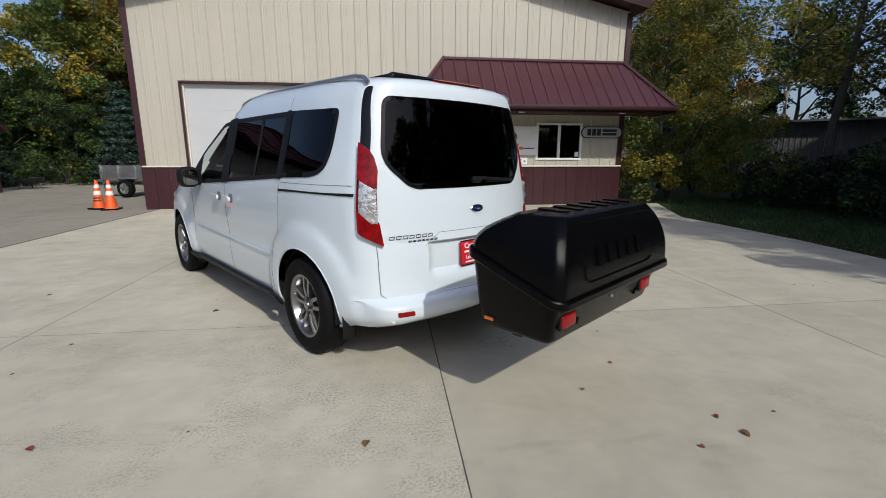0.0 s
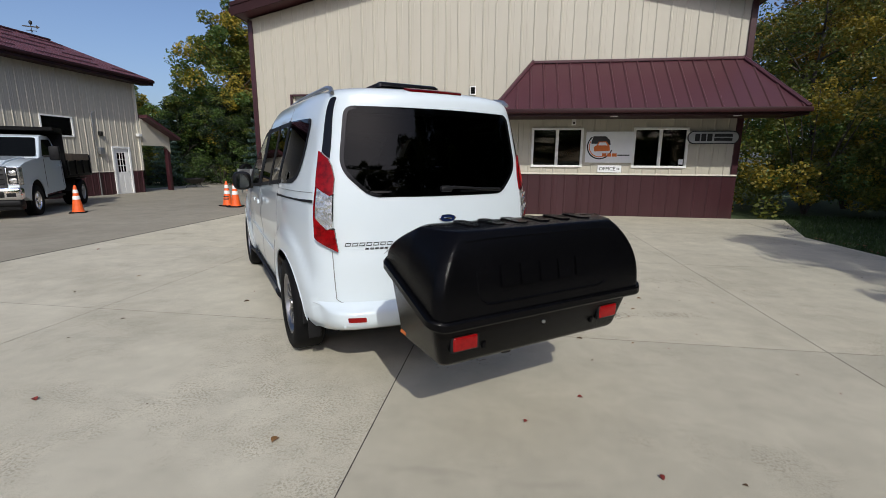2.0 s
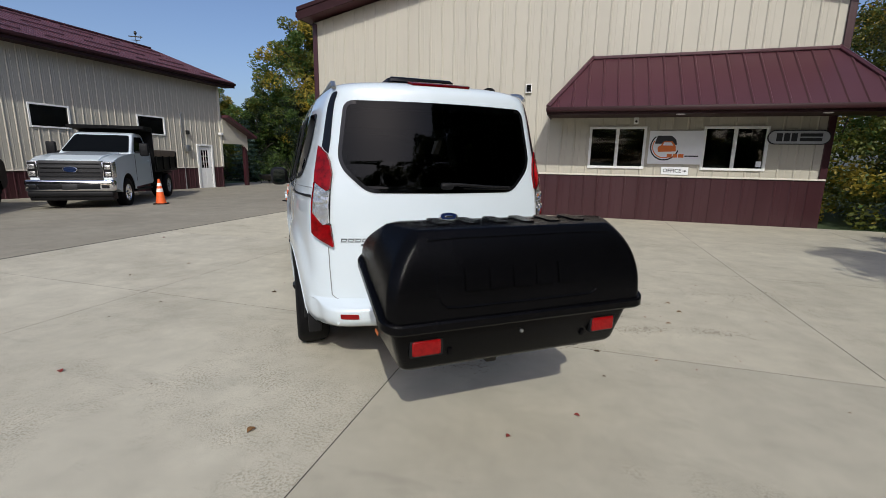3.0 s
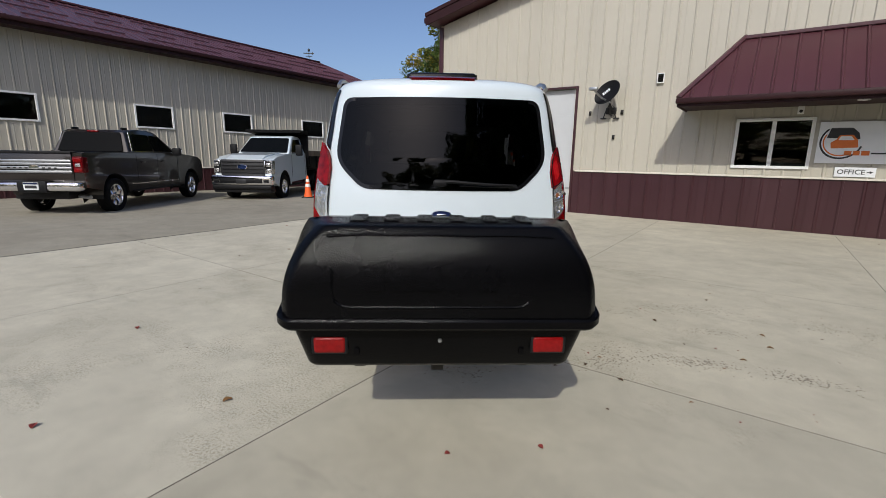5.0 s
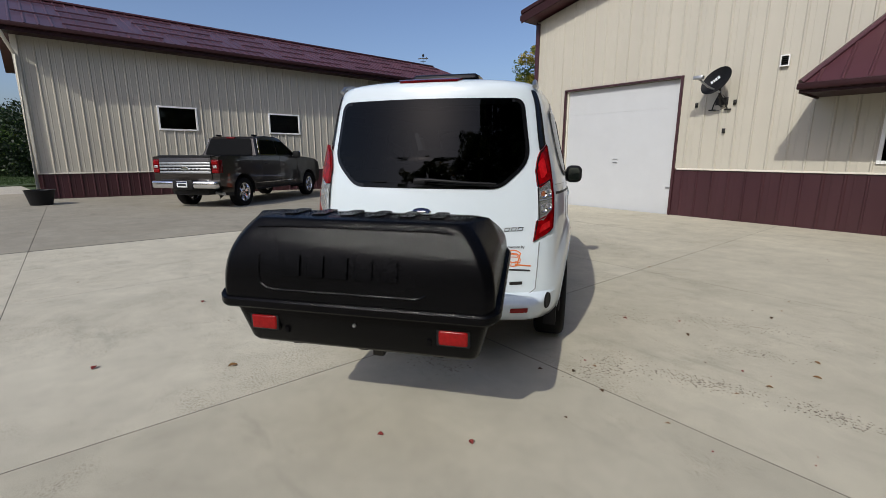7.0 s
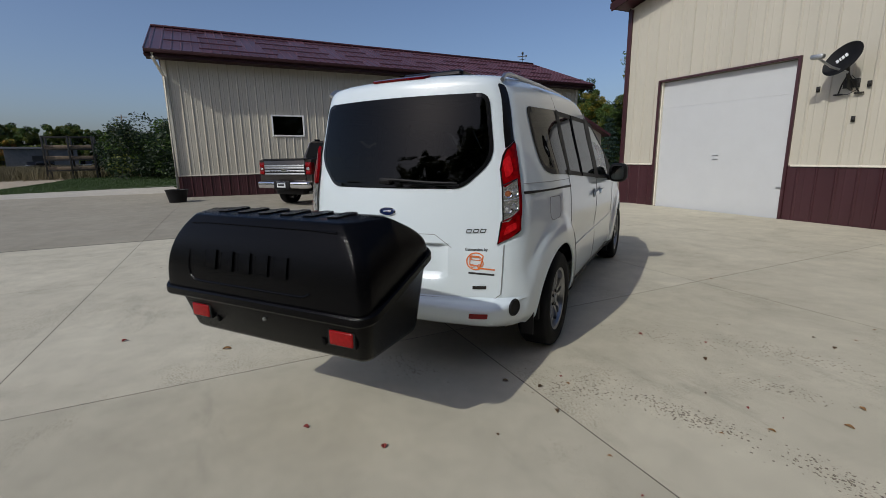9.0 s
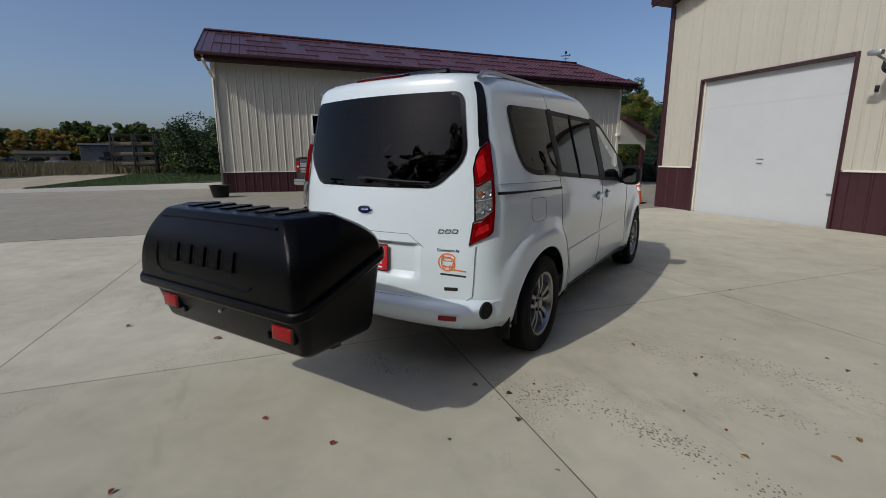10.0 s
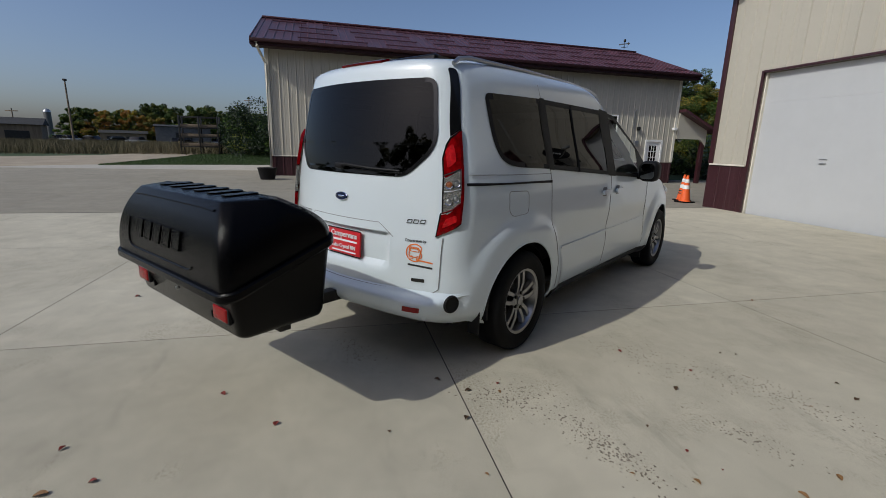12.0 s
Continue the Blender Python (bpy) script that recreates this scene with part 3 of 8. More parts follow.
def build_main():
    o, al, ou = (0, WY, 0), (1, 0, 0), (0, -1, 0)
    gar = (-4.555, -1.625, -0.05, 2.965)
    win1, win2 = (1.70, 2.945, 1.19, 2.145), (4.11, 5.37, 1.19, 2.145)
    holes = [gar, win1, win2]
    wall = tagged(new("wall_front"), "cream ribbed steel workshop front with maroon lower panels", "wall", kind="structure")
    core_wall(wall, o, al, ou, WX0, WX1, -0.06, main_top, holes, 0.16, M_WOODWALL)
    siding(wall, o, al, ou, WX0, WX1, 1.045, main_top, holes, M_CREAM, start=0.13)
    siding(wall, o, al, ou, WX0, WX1, -0.05, 1.02, holes, M_MAROON, start=0.13, h=0.013)
    for a, b in ((WX0, gar[0] - 0.1), (gar[1] + 0.1, WX1 + 0.03)):
        wall_box(wall, "drip_trim", o, al, ou, a, b, 0.002, 0.04, 1.015, 1.052, M_TRIMCREAM)
    wall_box(wall, "corner_trim", o, al, ou, WX0 - 0.03, WX0 + 0.09, 0.0, 0.045, 1.054, main_top(WX0) - 0.03, M_MAROON)
    wall_box(wall, "corner_trim", o, al, ou, WX1 - 0.1, WX1 + 0.03, 0.0, 0.045, 1.054, main_top(WX1) - 0.03, M_MAROON)
    wall_box(wall, "door_trim", o, al, ou, gar[0] - 0.055, gar[0] + 0.0, 0.0, 0.05, -0.04, gar[3] + 0.045, M_MAROON)
    wall_box(wall, "door_trim", o, al, ou, gar[1], gar[1] + 0.055, 0.0, 0.05, -0.04, gar[3] + 0.045, M_MAROON)
    wall_box(wall, "door_trim", o, al, ou, gar[0], gar[1], 0.0, 0.06, gar[3], gar[3] + 0.045, M_MAROON)
    # side and back walls close the shell
    for nm, oo, aa, nn, u0, u1 in (("wall_west", (WX0, WY, 0), (0, 1, 0), (-1, 0, 0), 0.0, 17.0), ("wall_east", (WX1, WY, 0), (0, 1, 0), (1, 0, 0), 0.0, 17.0)):
        w = tagged(new(nm), "cream ribbed steel side wall with maroon lower panels", "wall", kind="structure")
        core_wall(w, oo, aa, nn, u0 + 0.17, u1, -0.06, EAVE_Z, [], 0.16, M_WOODWALL)
        siding(w, oo, aa, nn, u0, u1, 1.045, EAVE_Z + 0.02, [], M_CREAM)
        siding(w, oo, aa, nn, u0, u1, -0.05, 1.02, [], M_MAROON)
        wall_box(w, "drip_trim", oo, aa, nn, u0, u1, 0.002, 0.04, 1.015, 1.052, M_TRIMCREAM)
        wall_box(w, "corner_trim", oo, aa, nn, u0, u0 + 0.12, 0.0, 0.045, -0.04, EAVE_Z, M_MAROON)
    w = tagged(new("wall_back"), "plain back wall of the workshop", "wall", kind="structure")
    core_wall(w, (0, WY + 17, 0), al, (0, 1, 0), WX0, WX1, -0.06, main_top, [], 0.16, M_CREAM)
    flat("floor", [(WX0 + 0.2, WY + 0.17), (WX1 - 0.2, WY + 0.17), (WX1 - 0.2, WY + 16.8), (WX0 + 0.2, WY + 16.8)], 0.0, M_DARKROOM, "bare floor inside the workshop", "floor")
    # roof: two pitched slabs with fascia and soffit
    roof = tagged(new("roof_workshop"), "maroon steel gable roof with wide overhangs", "roof", kind="structure")
    for s in (-1, 1):
        bm = bmesh.new()
        xe = PEAK_X + s * (HALF + 0.18)
        ze, zp = EAVE_Z - SLOPE * 0.18 + 0.03, EAVE_Z + SLOPE * HALF + 0.03
        y0, y1 = WY - 0.45, WY + 17.4
        vs = [bm.verts.new(p) for p in ((xe, y0, ze), (PEAK_X, y0, zp), (PEAK_X, y1, zp), (xe, y1, ze), (xe, y0, ze + 0.2), (PEAK_X, y0, zp + 0.2), (PEAK_X, y1, zp + 0.2), (xe, y1, ze + 0.2))]
        for q in ((0, 1, 2, 3), (4, 7, 6, 5), (0, 4, 5, 1), (3, 2, 6, 7), (0, 3, 7, 4), (1, 5, 6, 2)):
            bm.faces.new([vs[k] for k in q])
        part("roof_slope", bm, M_MAROON_ROOF, roof, smooth=False)
        bm = bmesh.new()
        for z_lo, z_hi, dy in ((-0.05, 0.24, 0.03), (0.17, 0.26, 0.055)):
            vs = [bm.verts.new(p) for y in (y0 - dy, y0 + 0.0) for p in ((xe + s * 0.03, y, ze + z_lo), (PEAK_X, y, zp + z_lo), (PEAK_X, y, zp + z_hi), (xe + s * 0.03, y, ze + z_hi))]
            for q in ((0, 1, 2, 3), (7, 6, 5, 4), (0, 4, 5, 1), (1, 5, 6, 2), (2, 6, 7, 3), (3, 7, 4, 0)):
                bm.faces.new([vs[k] for k in q])
        part("rake_trim", bm, M_FASCIA, roof, smooth=False)
        part("gutter", box_bm(min(xe, xe + s * 0.11), max(xe, xe + s * 0.11), y0, y1, ze + 0.02, ze + 0.16, 0.02), M_FASCIA, roof)
    # sectional garage door
    d = tagged(new("door_1"), "closed white sectional overhead garage door with a small handle", "garage door", kind="structure")
    zs = [-0.02, 0.58, 1.18, 1.77, 2.36, 2.955]
    for a, b in zip(zs, zs[1:]):
        a, b = (a + 0.001 if a == 2.36 else a), (b - 0.001 if b == 2.36 else b)
        wall_box(d, "door_section", o, al, ou, gar[0] + 0.035, gar[1] - 0.035, -0.115, -0.075, a, b, M_DOOR, 0)
    wall_box(d, "door_stop", o, al, ou, gar[0] + 0.002, gar[0] + 0.034, -0.12, -0.02, 0.0, gar[3], M_TRIMCREAM)
    wall_box(d, "door_stop", o, al, ou, gar[1] - 0.034, gar[1] - 0.002, -0.12, -0.02, 0.0, gar[3], M_TRIMCREAM)
    wall_box(d, "bottom_seal", o, al, ou, gar[0] + 0.036, gar[1] - 0.036, -0.11, -0.08, -0.03, -0.016, M_RUBBER, 0)
    h = wall_box(d, "handle", o, al, ou, -3.15, -3.01, -0.075, -0.055, 1.225, 1.24, M_STEEL)
    wall_box(d, "handle", o, al, ou, -3.14, -3.02, -0.075, -0.05, 1.14, 1.16, M_STEEL)
    wall_box(d, "latch", o, al, ou, -1.77, -1.67, -0.075, -0.05, 0.585, 0.62, M_STEEL)
    slider_window("window_1", o, al, ou, *win1, "white vinyl sliding window with dark panes")
    slider_window("window_2", o, al, ou, *win2, "white vinyl sliding window with dark panes and a small sticker")
    # added panels behind the panes, coloured near-black for the unlit interior
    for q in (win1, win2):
        w = tagged(new("wall_inside"), "added near-black panel standing in for the unlit office behind the windows", "wall", kind="structure")
        part("dark_backing", box_bm(q[0] - 0.4, q[1] + 0.4, WY + 2.4, WY + 2.5, 0, 3, 0), M_DARKROOM, w, smooth=False)


build_main()


def build_awning():
    """Hipped steel canopy over the office windows."""
    a = tagged(new("awning"), "maroon ribbed steel hipped canopy above the office windows", "awning", kind="structure")
    zt, zb, yf = 3.66, 2.46, WY - 1.2
    xl, xr, tl, tr = 0.78, 7.18, 1.66, 6.33
    top_l, top_r, bl, br, ml, mr = (Vector(p) for p in ((tl, WY - 0.02, zt), (tr, WY - 0.02, zt), (xl, yf, zb), (xr, yf, zb), (xl, WY - 0.02, zb), (xr, WY - 0.02, zb)))
    for nm, poly in (("roof_slope", (bl, br, top_r, top_l)), ("roof_slope", (ml, bl, top_l)), ("roof_slope", (br, mr, top_r))):
        bm = bmesh.new()
        n = (poly[1] - poly[0]).cross(poly[2] - poly[0]).normalized()
        if n.z < 0:
            n = -n
        lo = [bm.verts.new(p - n * 0.03) for p in poly]
        hi = [bm.verts.new(p) for p in poly]
        for k in range(len(poly)):
            bm.faces.new((lo[k], lo[(k + 1) % len(poly)], hi[(k + 1) % len(poly)], hi[k]))
        bm.faces.new(hi)
        bm.faces.new(lo[::-1])
        part(nm, bm, M_MAROON_ROOF, a, smooth=False)
    # ribs up the front slope, cut off at the hips
    up = top_l - bl
    x = xl + 0.2
    while x < xr - 0.1:
        f = 1.0
        if x < tl:
            f = (x - xl) / (tl - xl)
        if x > tr:
            f = (xr - x) / (xr - tr)
        if f > 0.06:
            p0 = Vector((x, yf, zb))
            p1 = Vector((x, yf + f * (WY - 0.02 - yf), zb + f * (zt - zb)))
            bm = bmesh.new()
            n = Vector((0, -(zt - zb), WY - yf)).normalized()
            vs = [bm.verts.new(p + n * h + Vector((dx, 0, 0))) for p in (p0, p1) for dx, h in ((-0.03, -0.002), (-0.012, 0.024), (0.012, 0.024), (0.03, -0.002))]
            for q in ((0, 1, 5, 4), (1, 2, 6, 5), (2, 3, 7, 6), (0, 3, 2, 1), (4, 5, 6, 7)):
                bm.faces.new([vs[k] for k in q])
            part("rib", bm, M_MAROON_ROOF, a, smooth=False)
        x += 0.305
    for p, q in ((bl, top_l), (br, top_r)):
        bm = bmesh.new()
        off = Vector((0, -0.012, 0.02))
        add_tube(bm, [p + off, q + off], 0.05, 6)
        part("hip_cap", bm, M_MAROON_ROOF, a, smooth=False)
    part("head_flashing", box_bm(tl - 0.05, tr + 0.05, WY - 0.09, WY - 0.024, zt - 0.03, zt + 0.035, 0.01), M_MAROON_ROOF, a, smooth=False)
    # fascia, gutter lip and soffit
    part("fascia", box_bm(xl, xr, yf - 0.03, yf, zb - 0.15, zb + 0.012, 0.006), M_FASCIA, a, smooth=False)
    part("gutter", box_bm(xl - 0.03, xr + 0.03, yf - 0.11, yf - 0.032, zb - 0.1, zb + 0.0, 0.02), M_FASCIA, a)
    for x0 in (xl, xr):
        part("fascia", box_bm(x0 - 0.015, x0 + 0.015, yf, WY - 0.03, zb - 0.15, zb + 0.012, 0.006), M_FASCIA, a, smooth=False)
    part("soffit", box_bm(xl + 0.017, xr - 0.017, yf + 0.002, WY - 0.03, zb - 0.12, zb - 0.10, 0), M_FASCIA, a, smooth=False)
    for x in (3.45, 6.0):
        bm = bmesh.new()
        add_lathe(bm, [(0.0, 0.012), (0.07, 0.012), (0.085, 0.0), (0.085, -0.012), (0.06, -0.016), (0.0, -0.006)], 20)
        part("downlight", bm, M_WHITE, a, m=Matrix.Translation((x, yf + 0.35, zb - 0.125)))


build_awning()


# ---- long shed across the yard ----
LX, LY0, LY1, LZ = -15.2, 0.4, 19.25, 4.88
SHED_TURN = Matrix.Translation((LX, LY0, 0)) @ Matrix.Rotation(radians(2.28), 4, "Z") @ Matrix.Translation((-LX, -LY0, 0))


def turn_shed(before):
    """Turns what was built since on to the line of the shed."""
    for ob in list(scene.objects):
        if ob not in before and ob.parent is None:
            ob.matrix_basis = SHED_TURN @ ob.matrix_basis


def build_shed():
    before = set(scene.objects)
    o, al, ou = (LX, 0, 0), (0, 1, 0), (1, 0, 0)
    wins = [(3.76, 4.98, 2.14, 2.95), (7.52, 8.80, 2.13, 2.92), (10.68, 11.98, 2.13, 2.91), (14.57, 15.9, 2.12, 2.90)]
    door = (17.66, 18.48, -0.24, 1.74)
    holes = wins + [door]
    wall = tagged(new("wall_shed"), "cream ribbed steel shed wall above a maroon base", "wall", kind="structure")
    core_wall(wall, o, al, ou, LY0, LY1, -0.34, LZ, holes, 0.16, M_WOODWALL)
    siding(wall, o, al, ou, LY0, LY1, 0.77, LZ, holes, M_CREAM, start=0.26)
    siding(wall, o, al, ou, LY0, LY1, -0.33, 0.74, holes, M_MAROON, start=0.26)
    wall_box(wall, "drip_trim", o, al, ou, LY0, door[0] - 0.08, 0.002, 0.035, 0.735, 0.775, M_TRIMCREAM)
    wall_box(wall, "corner_trim", o, al, ou, LY0 - 0.02, LY0 + 0.12, 0.0, 0.045, 0.777, LZ, M_TRIMCREAM)
    wall_box(wall, "corner_trim", o, al, ou, LY1 - 0.12, LY1 + 0.02, 0.0, 0.045, 0.777, LZ, M_TRIMCREAM)
    for n, q in enumerate(wins):
        slider_window("window_%d" % (n + 3), o, al, ou, *q, "wide white vinyl shed window with a dark pane", split=False)
    # half-glazed white entry door with its frame
    d = tagged(new("door_2"), "closed white half-glazed entry door with a grille", "door", kind="structure")
    for a, b, z0, z1 in ((door[0] - 0.09, door[0] + 0.0, -0.27, 1.83), (door[1], door[1] + 0.09, -0.27, 1.83), (door[0], door[1], 1.74, 1.83)):
        wall_box(d, "door_frame", o, al, ou, a, b, -0.06, 0.04, z0, z1, M_WHITE)
    a, b = door[0] + 0.01, door[1] - 0.01
    wall_box(d, "door_leaf", o, al, ou, a, b, -0.06, -0.02, -0.24, 0.72, M_WHITE)
    wall_box(d, "stile", o, al, ou, a, a + 0.18, -0.06, -0.02, 0.724, 1.73, M_WHITE)
    wall_box(d, "stile", o, al, ou, b - 0.18, b, -0.06, -0.02, 0.724, 1.73, M_WHITE)
    wall_box(d, "door_rail", o, al, ou, a + 0.182, b - 0.182, -0.06, -0.02, 1.56, 1.73, M_WHITE)
    wall_box(d, "pane", o, al, ou, a + 0.18, b - 0.18, -0.045, -0.04, 0.72, 1.56, M_WINGLASS, 0)
    for k in (1, 2):
        u = a + 0.18 + (b - a - 0.36) * k / 3
        wall_box(d, "muntin", o, al, ou, u - 0.01, u + 0.01, -0.038, -0.022, 0.72, 1.56, M_WHITE, 0)
        z = 0.72 + 0.84 * k / 3
        wall_box(d, "muntin", o, al, ou, a + 0.18, b - 0.18, -0.037, -0.021, z - 0.01, z + 0.01, M_WHITE, 0)
    for u in (a + 0.11, a + 0.44):
        wall_box(d, "door_panel", o, al, ou, u, u + 0.25, -0.02, -0.012, -0.1, 0.6, M_WHITE, 0.008)
    bm = bmesh.new()
    add_lathe(bm, [(0.0, 0.07), (0.028, 0.06), (0.03, 0.045), (0.012, 0.03), (0.012, 0.0)], 16, "X")
    part("door_handle", bm, M_STEEL, d, m=Matrix.Translation((LX - 0.018, b - 0.08, 0.72)))
    # end and back walls
    for nm, oo, aa, nn, u0, u1 in (("wall_shed_south", (LX, LY0, 0), (-1, 0, 0), (0, -1, 0), 0.0, 8.8), ("wall_shed_north", (LX, LY1, 0), (-1, 0, 0), (0, 1, 0), 0.0, 8.8)):
        w = tagged(new(nm), "cream ribbed steel gable end of the shed", "wall", kind="structure")
        gab = lambda u: LZ + 0.37 * (4.4 - abs(u - 4.4))
        core_wall(w, oo, aa, nn, u0 + 0.17, u1, -0.34, gab, [], 0.16, M_WOODWALL)
        siding(w, oo, aa, nn, u0, u1, 0.77, gab, [], M_CREAM)
        siding(w, oo, aa, nn, u0, u1, -0.33, 0.74, [], M_MAROON)
        wall_box(w, "drip_trim", oo, aa, nn, u0, u1, 0.002, 0.035, 0.735, 0.775, M_TRIMCREAM)
    w = tagged(new("wall_shed_back"), "plain back wall of the shed", "wall", kind="structure")
    core_wall(w, (LX - 8.8, 0, 0), al, (-1, 0, 0), LY0, LY1, -0.34, LZ, [], 0.16, M_CREAM)
    # roof
    roof = tagged(new("roof_shed"), "maroon ribbed steel shed roof with rows of snow guards", "roof", kind="structure")
    s = 0.37
    xe, ze, xp = LX + 0.6, LZ - 0.6 * s + 0.2, LX - 4.4
    zp = ze + s * (xe - xp)
    y0, y1 = LY0 - 0.4, LY1 + 0.45
    for sg in (1, -1):
        bm = bmesh.new()
        ex = xe if sg > 0 else 2 * xp - xe
        vs = [bm.verts.new(p) for p in ((ex, y0, ze), (xp, y0, zp), (xp, y1, zp), (ex, y1, ze), (ex, y0, ze - 0.12), (xp, y0, zp - 0.12), (xp, y1, zp - 0.12), (ex, y1, ze - 0.12))]
        for q in ((0, 1, 2, 3), (4, 7, 6, 5), (0, 4, 5, 1), (3, 2, 6, 7), (0, 3, 7, 4), (1, 5, 6, 2)):
            bm.faces.new([vs[k] for k in q])
        part("roof_slope", bm, M_MAROON_ROOF, roof, smooth=False)
    y = y0 + 0.15
    n = Vector((s, 0, 1)).normalized()
    ribs = bmesh.new()
    while y < y1:
        p0, p1 = Vector((xe + 0.01, y, ze)), Vector((xp, y, zp))
        vs = [ribs.verts.new(p + n * h + Vector((0, dy, 0))) for p in (p0, p1) for dy, h in ((-0.035, -0.002), (-0.014, 0.028), (0.014, 0.028), (0.035, -0.002))]
        for q in ((0, 1, 5, 4), (1, 2, 6, 5), (2, 3, 7, 6), (0, 3, 2, 1), (4, 5, 6, 7)):
            ribs.faces.new([vs[k] for k in q])
        y += 0.305
    part("roof_ribs", ribs, M_MAROON_ROOF, roof, smooth=False)
    for row in range(4):
        d = 0.55 + row * 1.15
        y = y0 + (0.5 if row % 2 else 1.6)
        while y < y1 - 1:
            ln = 2.6 if (row + int(y)) % 3 else 1.4
            e = min(y + ln, y1 - 0.3)
            c = Vector((xe - d, 0, ze + d * s)) + n * 0.06
            bm = box_bm(-0.012, 0.012, y, e, -0.04, 0.006, 0.004, 1)
            part("snow_guard", bm, M_MAROON_ROOF, roof, smooth=False, m=Matrix.Translation(c))
            y = e + 0.7
    part("ridge_cap", box_bm(xp - 0.18, xp + 0.18, y0, y1, zp - 0.03, zp + 0.05, 0.02), M_MAROON_ROOF, roof)
    part("fascia", box_bm(xe + 0.001, xe + 0.03, y0 - 0.02, y1 + 0.02, ze - 0.24, ze + 0.0, 0.005), M_FASCIA, roof, smooth=False)
    part("gutter", box_bm(xe + 0.032, xe + 0.13, y0 - 0.02, y1 + 0.02, ze - 0.13, ze - 0.01, 0.02), M_FASCIA, roof)
    part("soffit", box_bm(LX + 0.03, xe, y0, y1, ze - 0.225, ze - 0.205, 0), M_FASCIA, roof, smooth=False)
    for yy in (y0 - 0.03, y1):
        bm = bmesh.new()
        vs = [bm.verts.new(p) for q in (yy, yy + 0.03) for p in ((xe + 0.03, q, ze - 0.2), (xp, q, zp - 0.2), (xp, q, zp + 0.03), (xe + 0.03, q, ze + 0.03))]
        for q in ((0, 1, 2, 3), (7, 6, 5, 4), (0, 4, 5, 1), (1, 5, 6, 2), (2, 6, 7, 3), (3, 7, 4, 0)):
            bm.faces.new([vs[k] for k in q])
        part("rake_trim", bm, M_MAROON_ROOF, roof, smooth=False)
    # corner downpipe
    p = thing("downpipe", "cream steel downpipe at the corner of the shed", "downpipe")
    bm = bmesh.new()
    add_tube(bm, [(xe + 0.07, LY0 - 0.2, ze - 0.13), (xe + 0.07, LY0 - 0.2, ze - 0.25), (LX + 0.1, LY0 + 0.02, ze - 0.75), (LX + 0.1, LY0 + 0.02, 0.3), (LX + 0.16, LY0 + 0.0, 0.16), (LX + 0.4, LY0 - 0.1, 0.1)], 0.05, 8)
    part("pipe", bm, M_TRIMCREAM, p)
    # open lean-to beyond the far end
    c = tagged(new("lean_to"), "open timber lean-to with a maroon roof at the shed end", "lean-to", kind="structure")
    bm = bmesh.new()
    add_prism(bm, [(LY1 + 0.03, 3.30), (LY1 + 2.15, 2.36), (LY1 + 2.15, 2.23), (LY1 + 0.03, 3.17)], LX + 0.5, LX - 8, lambda u, v, d: (d, u, v))
    part("roof_slope", bm, M_MAROON_ROOF, c, smooth=False)
    bm = bmesh.new()
    add_prism(bm, [(LY1 + 0.05, 3.15), (LY1 + 1.85, 2.36), (LY1 + 1.85, 1.58), (LY1 + 1.5, 1.92), (LY1 + 0.05, 1.92)], LX + 0.1, LX - 0.02, lambda u, v, d: (d, u, v))
    part("gable_infill", bm, M_CREAM, c, smooth=False)
    for yy in (LY1 + 1.72,):
        for xx in (LX + 0.0, LX - 4, LX - 7.6):
            part("post", box_bm(xx - 0.09, xx + 0.09, yy - 0.09, yy + 0.09, -0.4, 2.3, 0.008), M_MAROON, c, smooth=False)
    turn_shed(before)


build_shed()


# ---- the white van ----
VAN = pose(0.344, 3.482, 0, 0, 0, 36.4) @ Matrix.Diagonal((1.025, 0.98, 1.015, 1))
HUB_Z, TYRE_R, WB = 0.325, 0.325, 3.06
van_w = curve1((0.24, 0.30, 0.40, 0.60, 0.80, 0.95, 1.05, 1.12, 1.20, 1.40, 1.57, 1.65, 1.712, 1.748, 1.769, 1.782, 1.79),
               (0.80, 0.845, 0.865, 0.878, 0.88, 0.876, 0.868, 0.855, 0.838, 0.785, 0.742, 0.715, 0.675, 0.62, 0.53, 0.38, 0.15))
van_rear = curve1((0.24, 0.27, 0.31, 0.38, 0.43, 0.452, 0.469, 0.484, 0.70, 0.80, 0.90, 1.0, 1.12, 1.40, 1.63, 1.695, 1.733, 1.753, 1.771, 1.782, 1.79),
                  (-0.72, -0.79, -0.83, -0.85, -0.85, -0.842, -0.80, -0.785, -0.785, -0.775, -0.765, -0.755, -0.74, -0.69, -0.645, -0.635, -0.61, -0.55, -0.40, -0.1, 0.3))
van_front = curve1((0.24, 0.35, 0.50, 0.70, 0.85, 0.95, 1.02, 1.07, 1.11, 1.20, 1.40, 1.60, 1.69, 1.735, 1.755, 1.777, 1.79),
                   (3.70, 3.86, 3.92, 3.90, 3.82, 3.65, 3.35, 3.05, 2.80, 2.62, 2.27, 1.90, 1.72, 1.55, 1.30, 1.0, 0.6))


def van_crown(y, z):
    return z + 0.025 * smoothstep(1.45, 1.72, z) * smoothstep(-0.7, 1.1, y) + 0.055 * smoothstep(0.42, 0.24, z) * smoothstep(-0.3, -0.5, y)


def van_back_y(x, z):
    """The tailgate: bowed across, with a dished plate recess."""
    y = van_rear(z) + 0.105 * (x / 0.58) ** 2 * (1 - 0.35 * smoothstep(0.482, 0.432, z))
    dent = smoothstep(0.40, 0.33, abs(x)) * smoothstep(0.565, 0.625, z) * smoothstep(0.80, 0.78, z)
    return y + 0.04 * dent


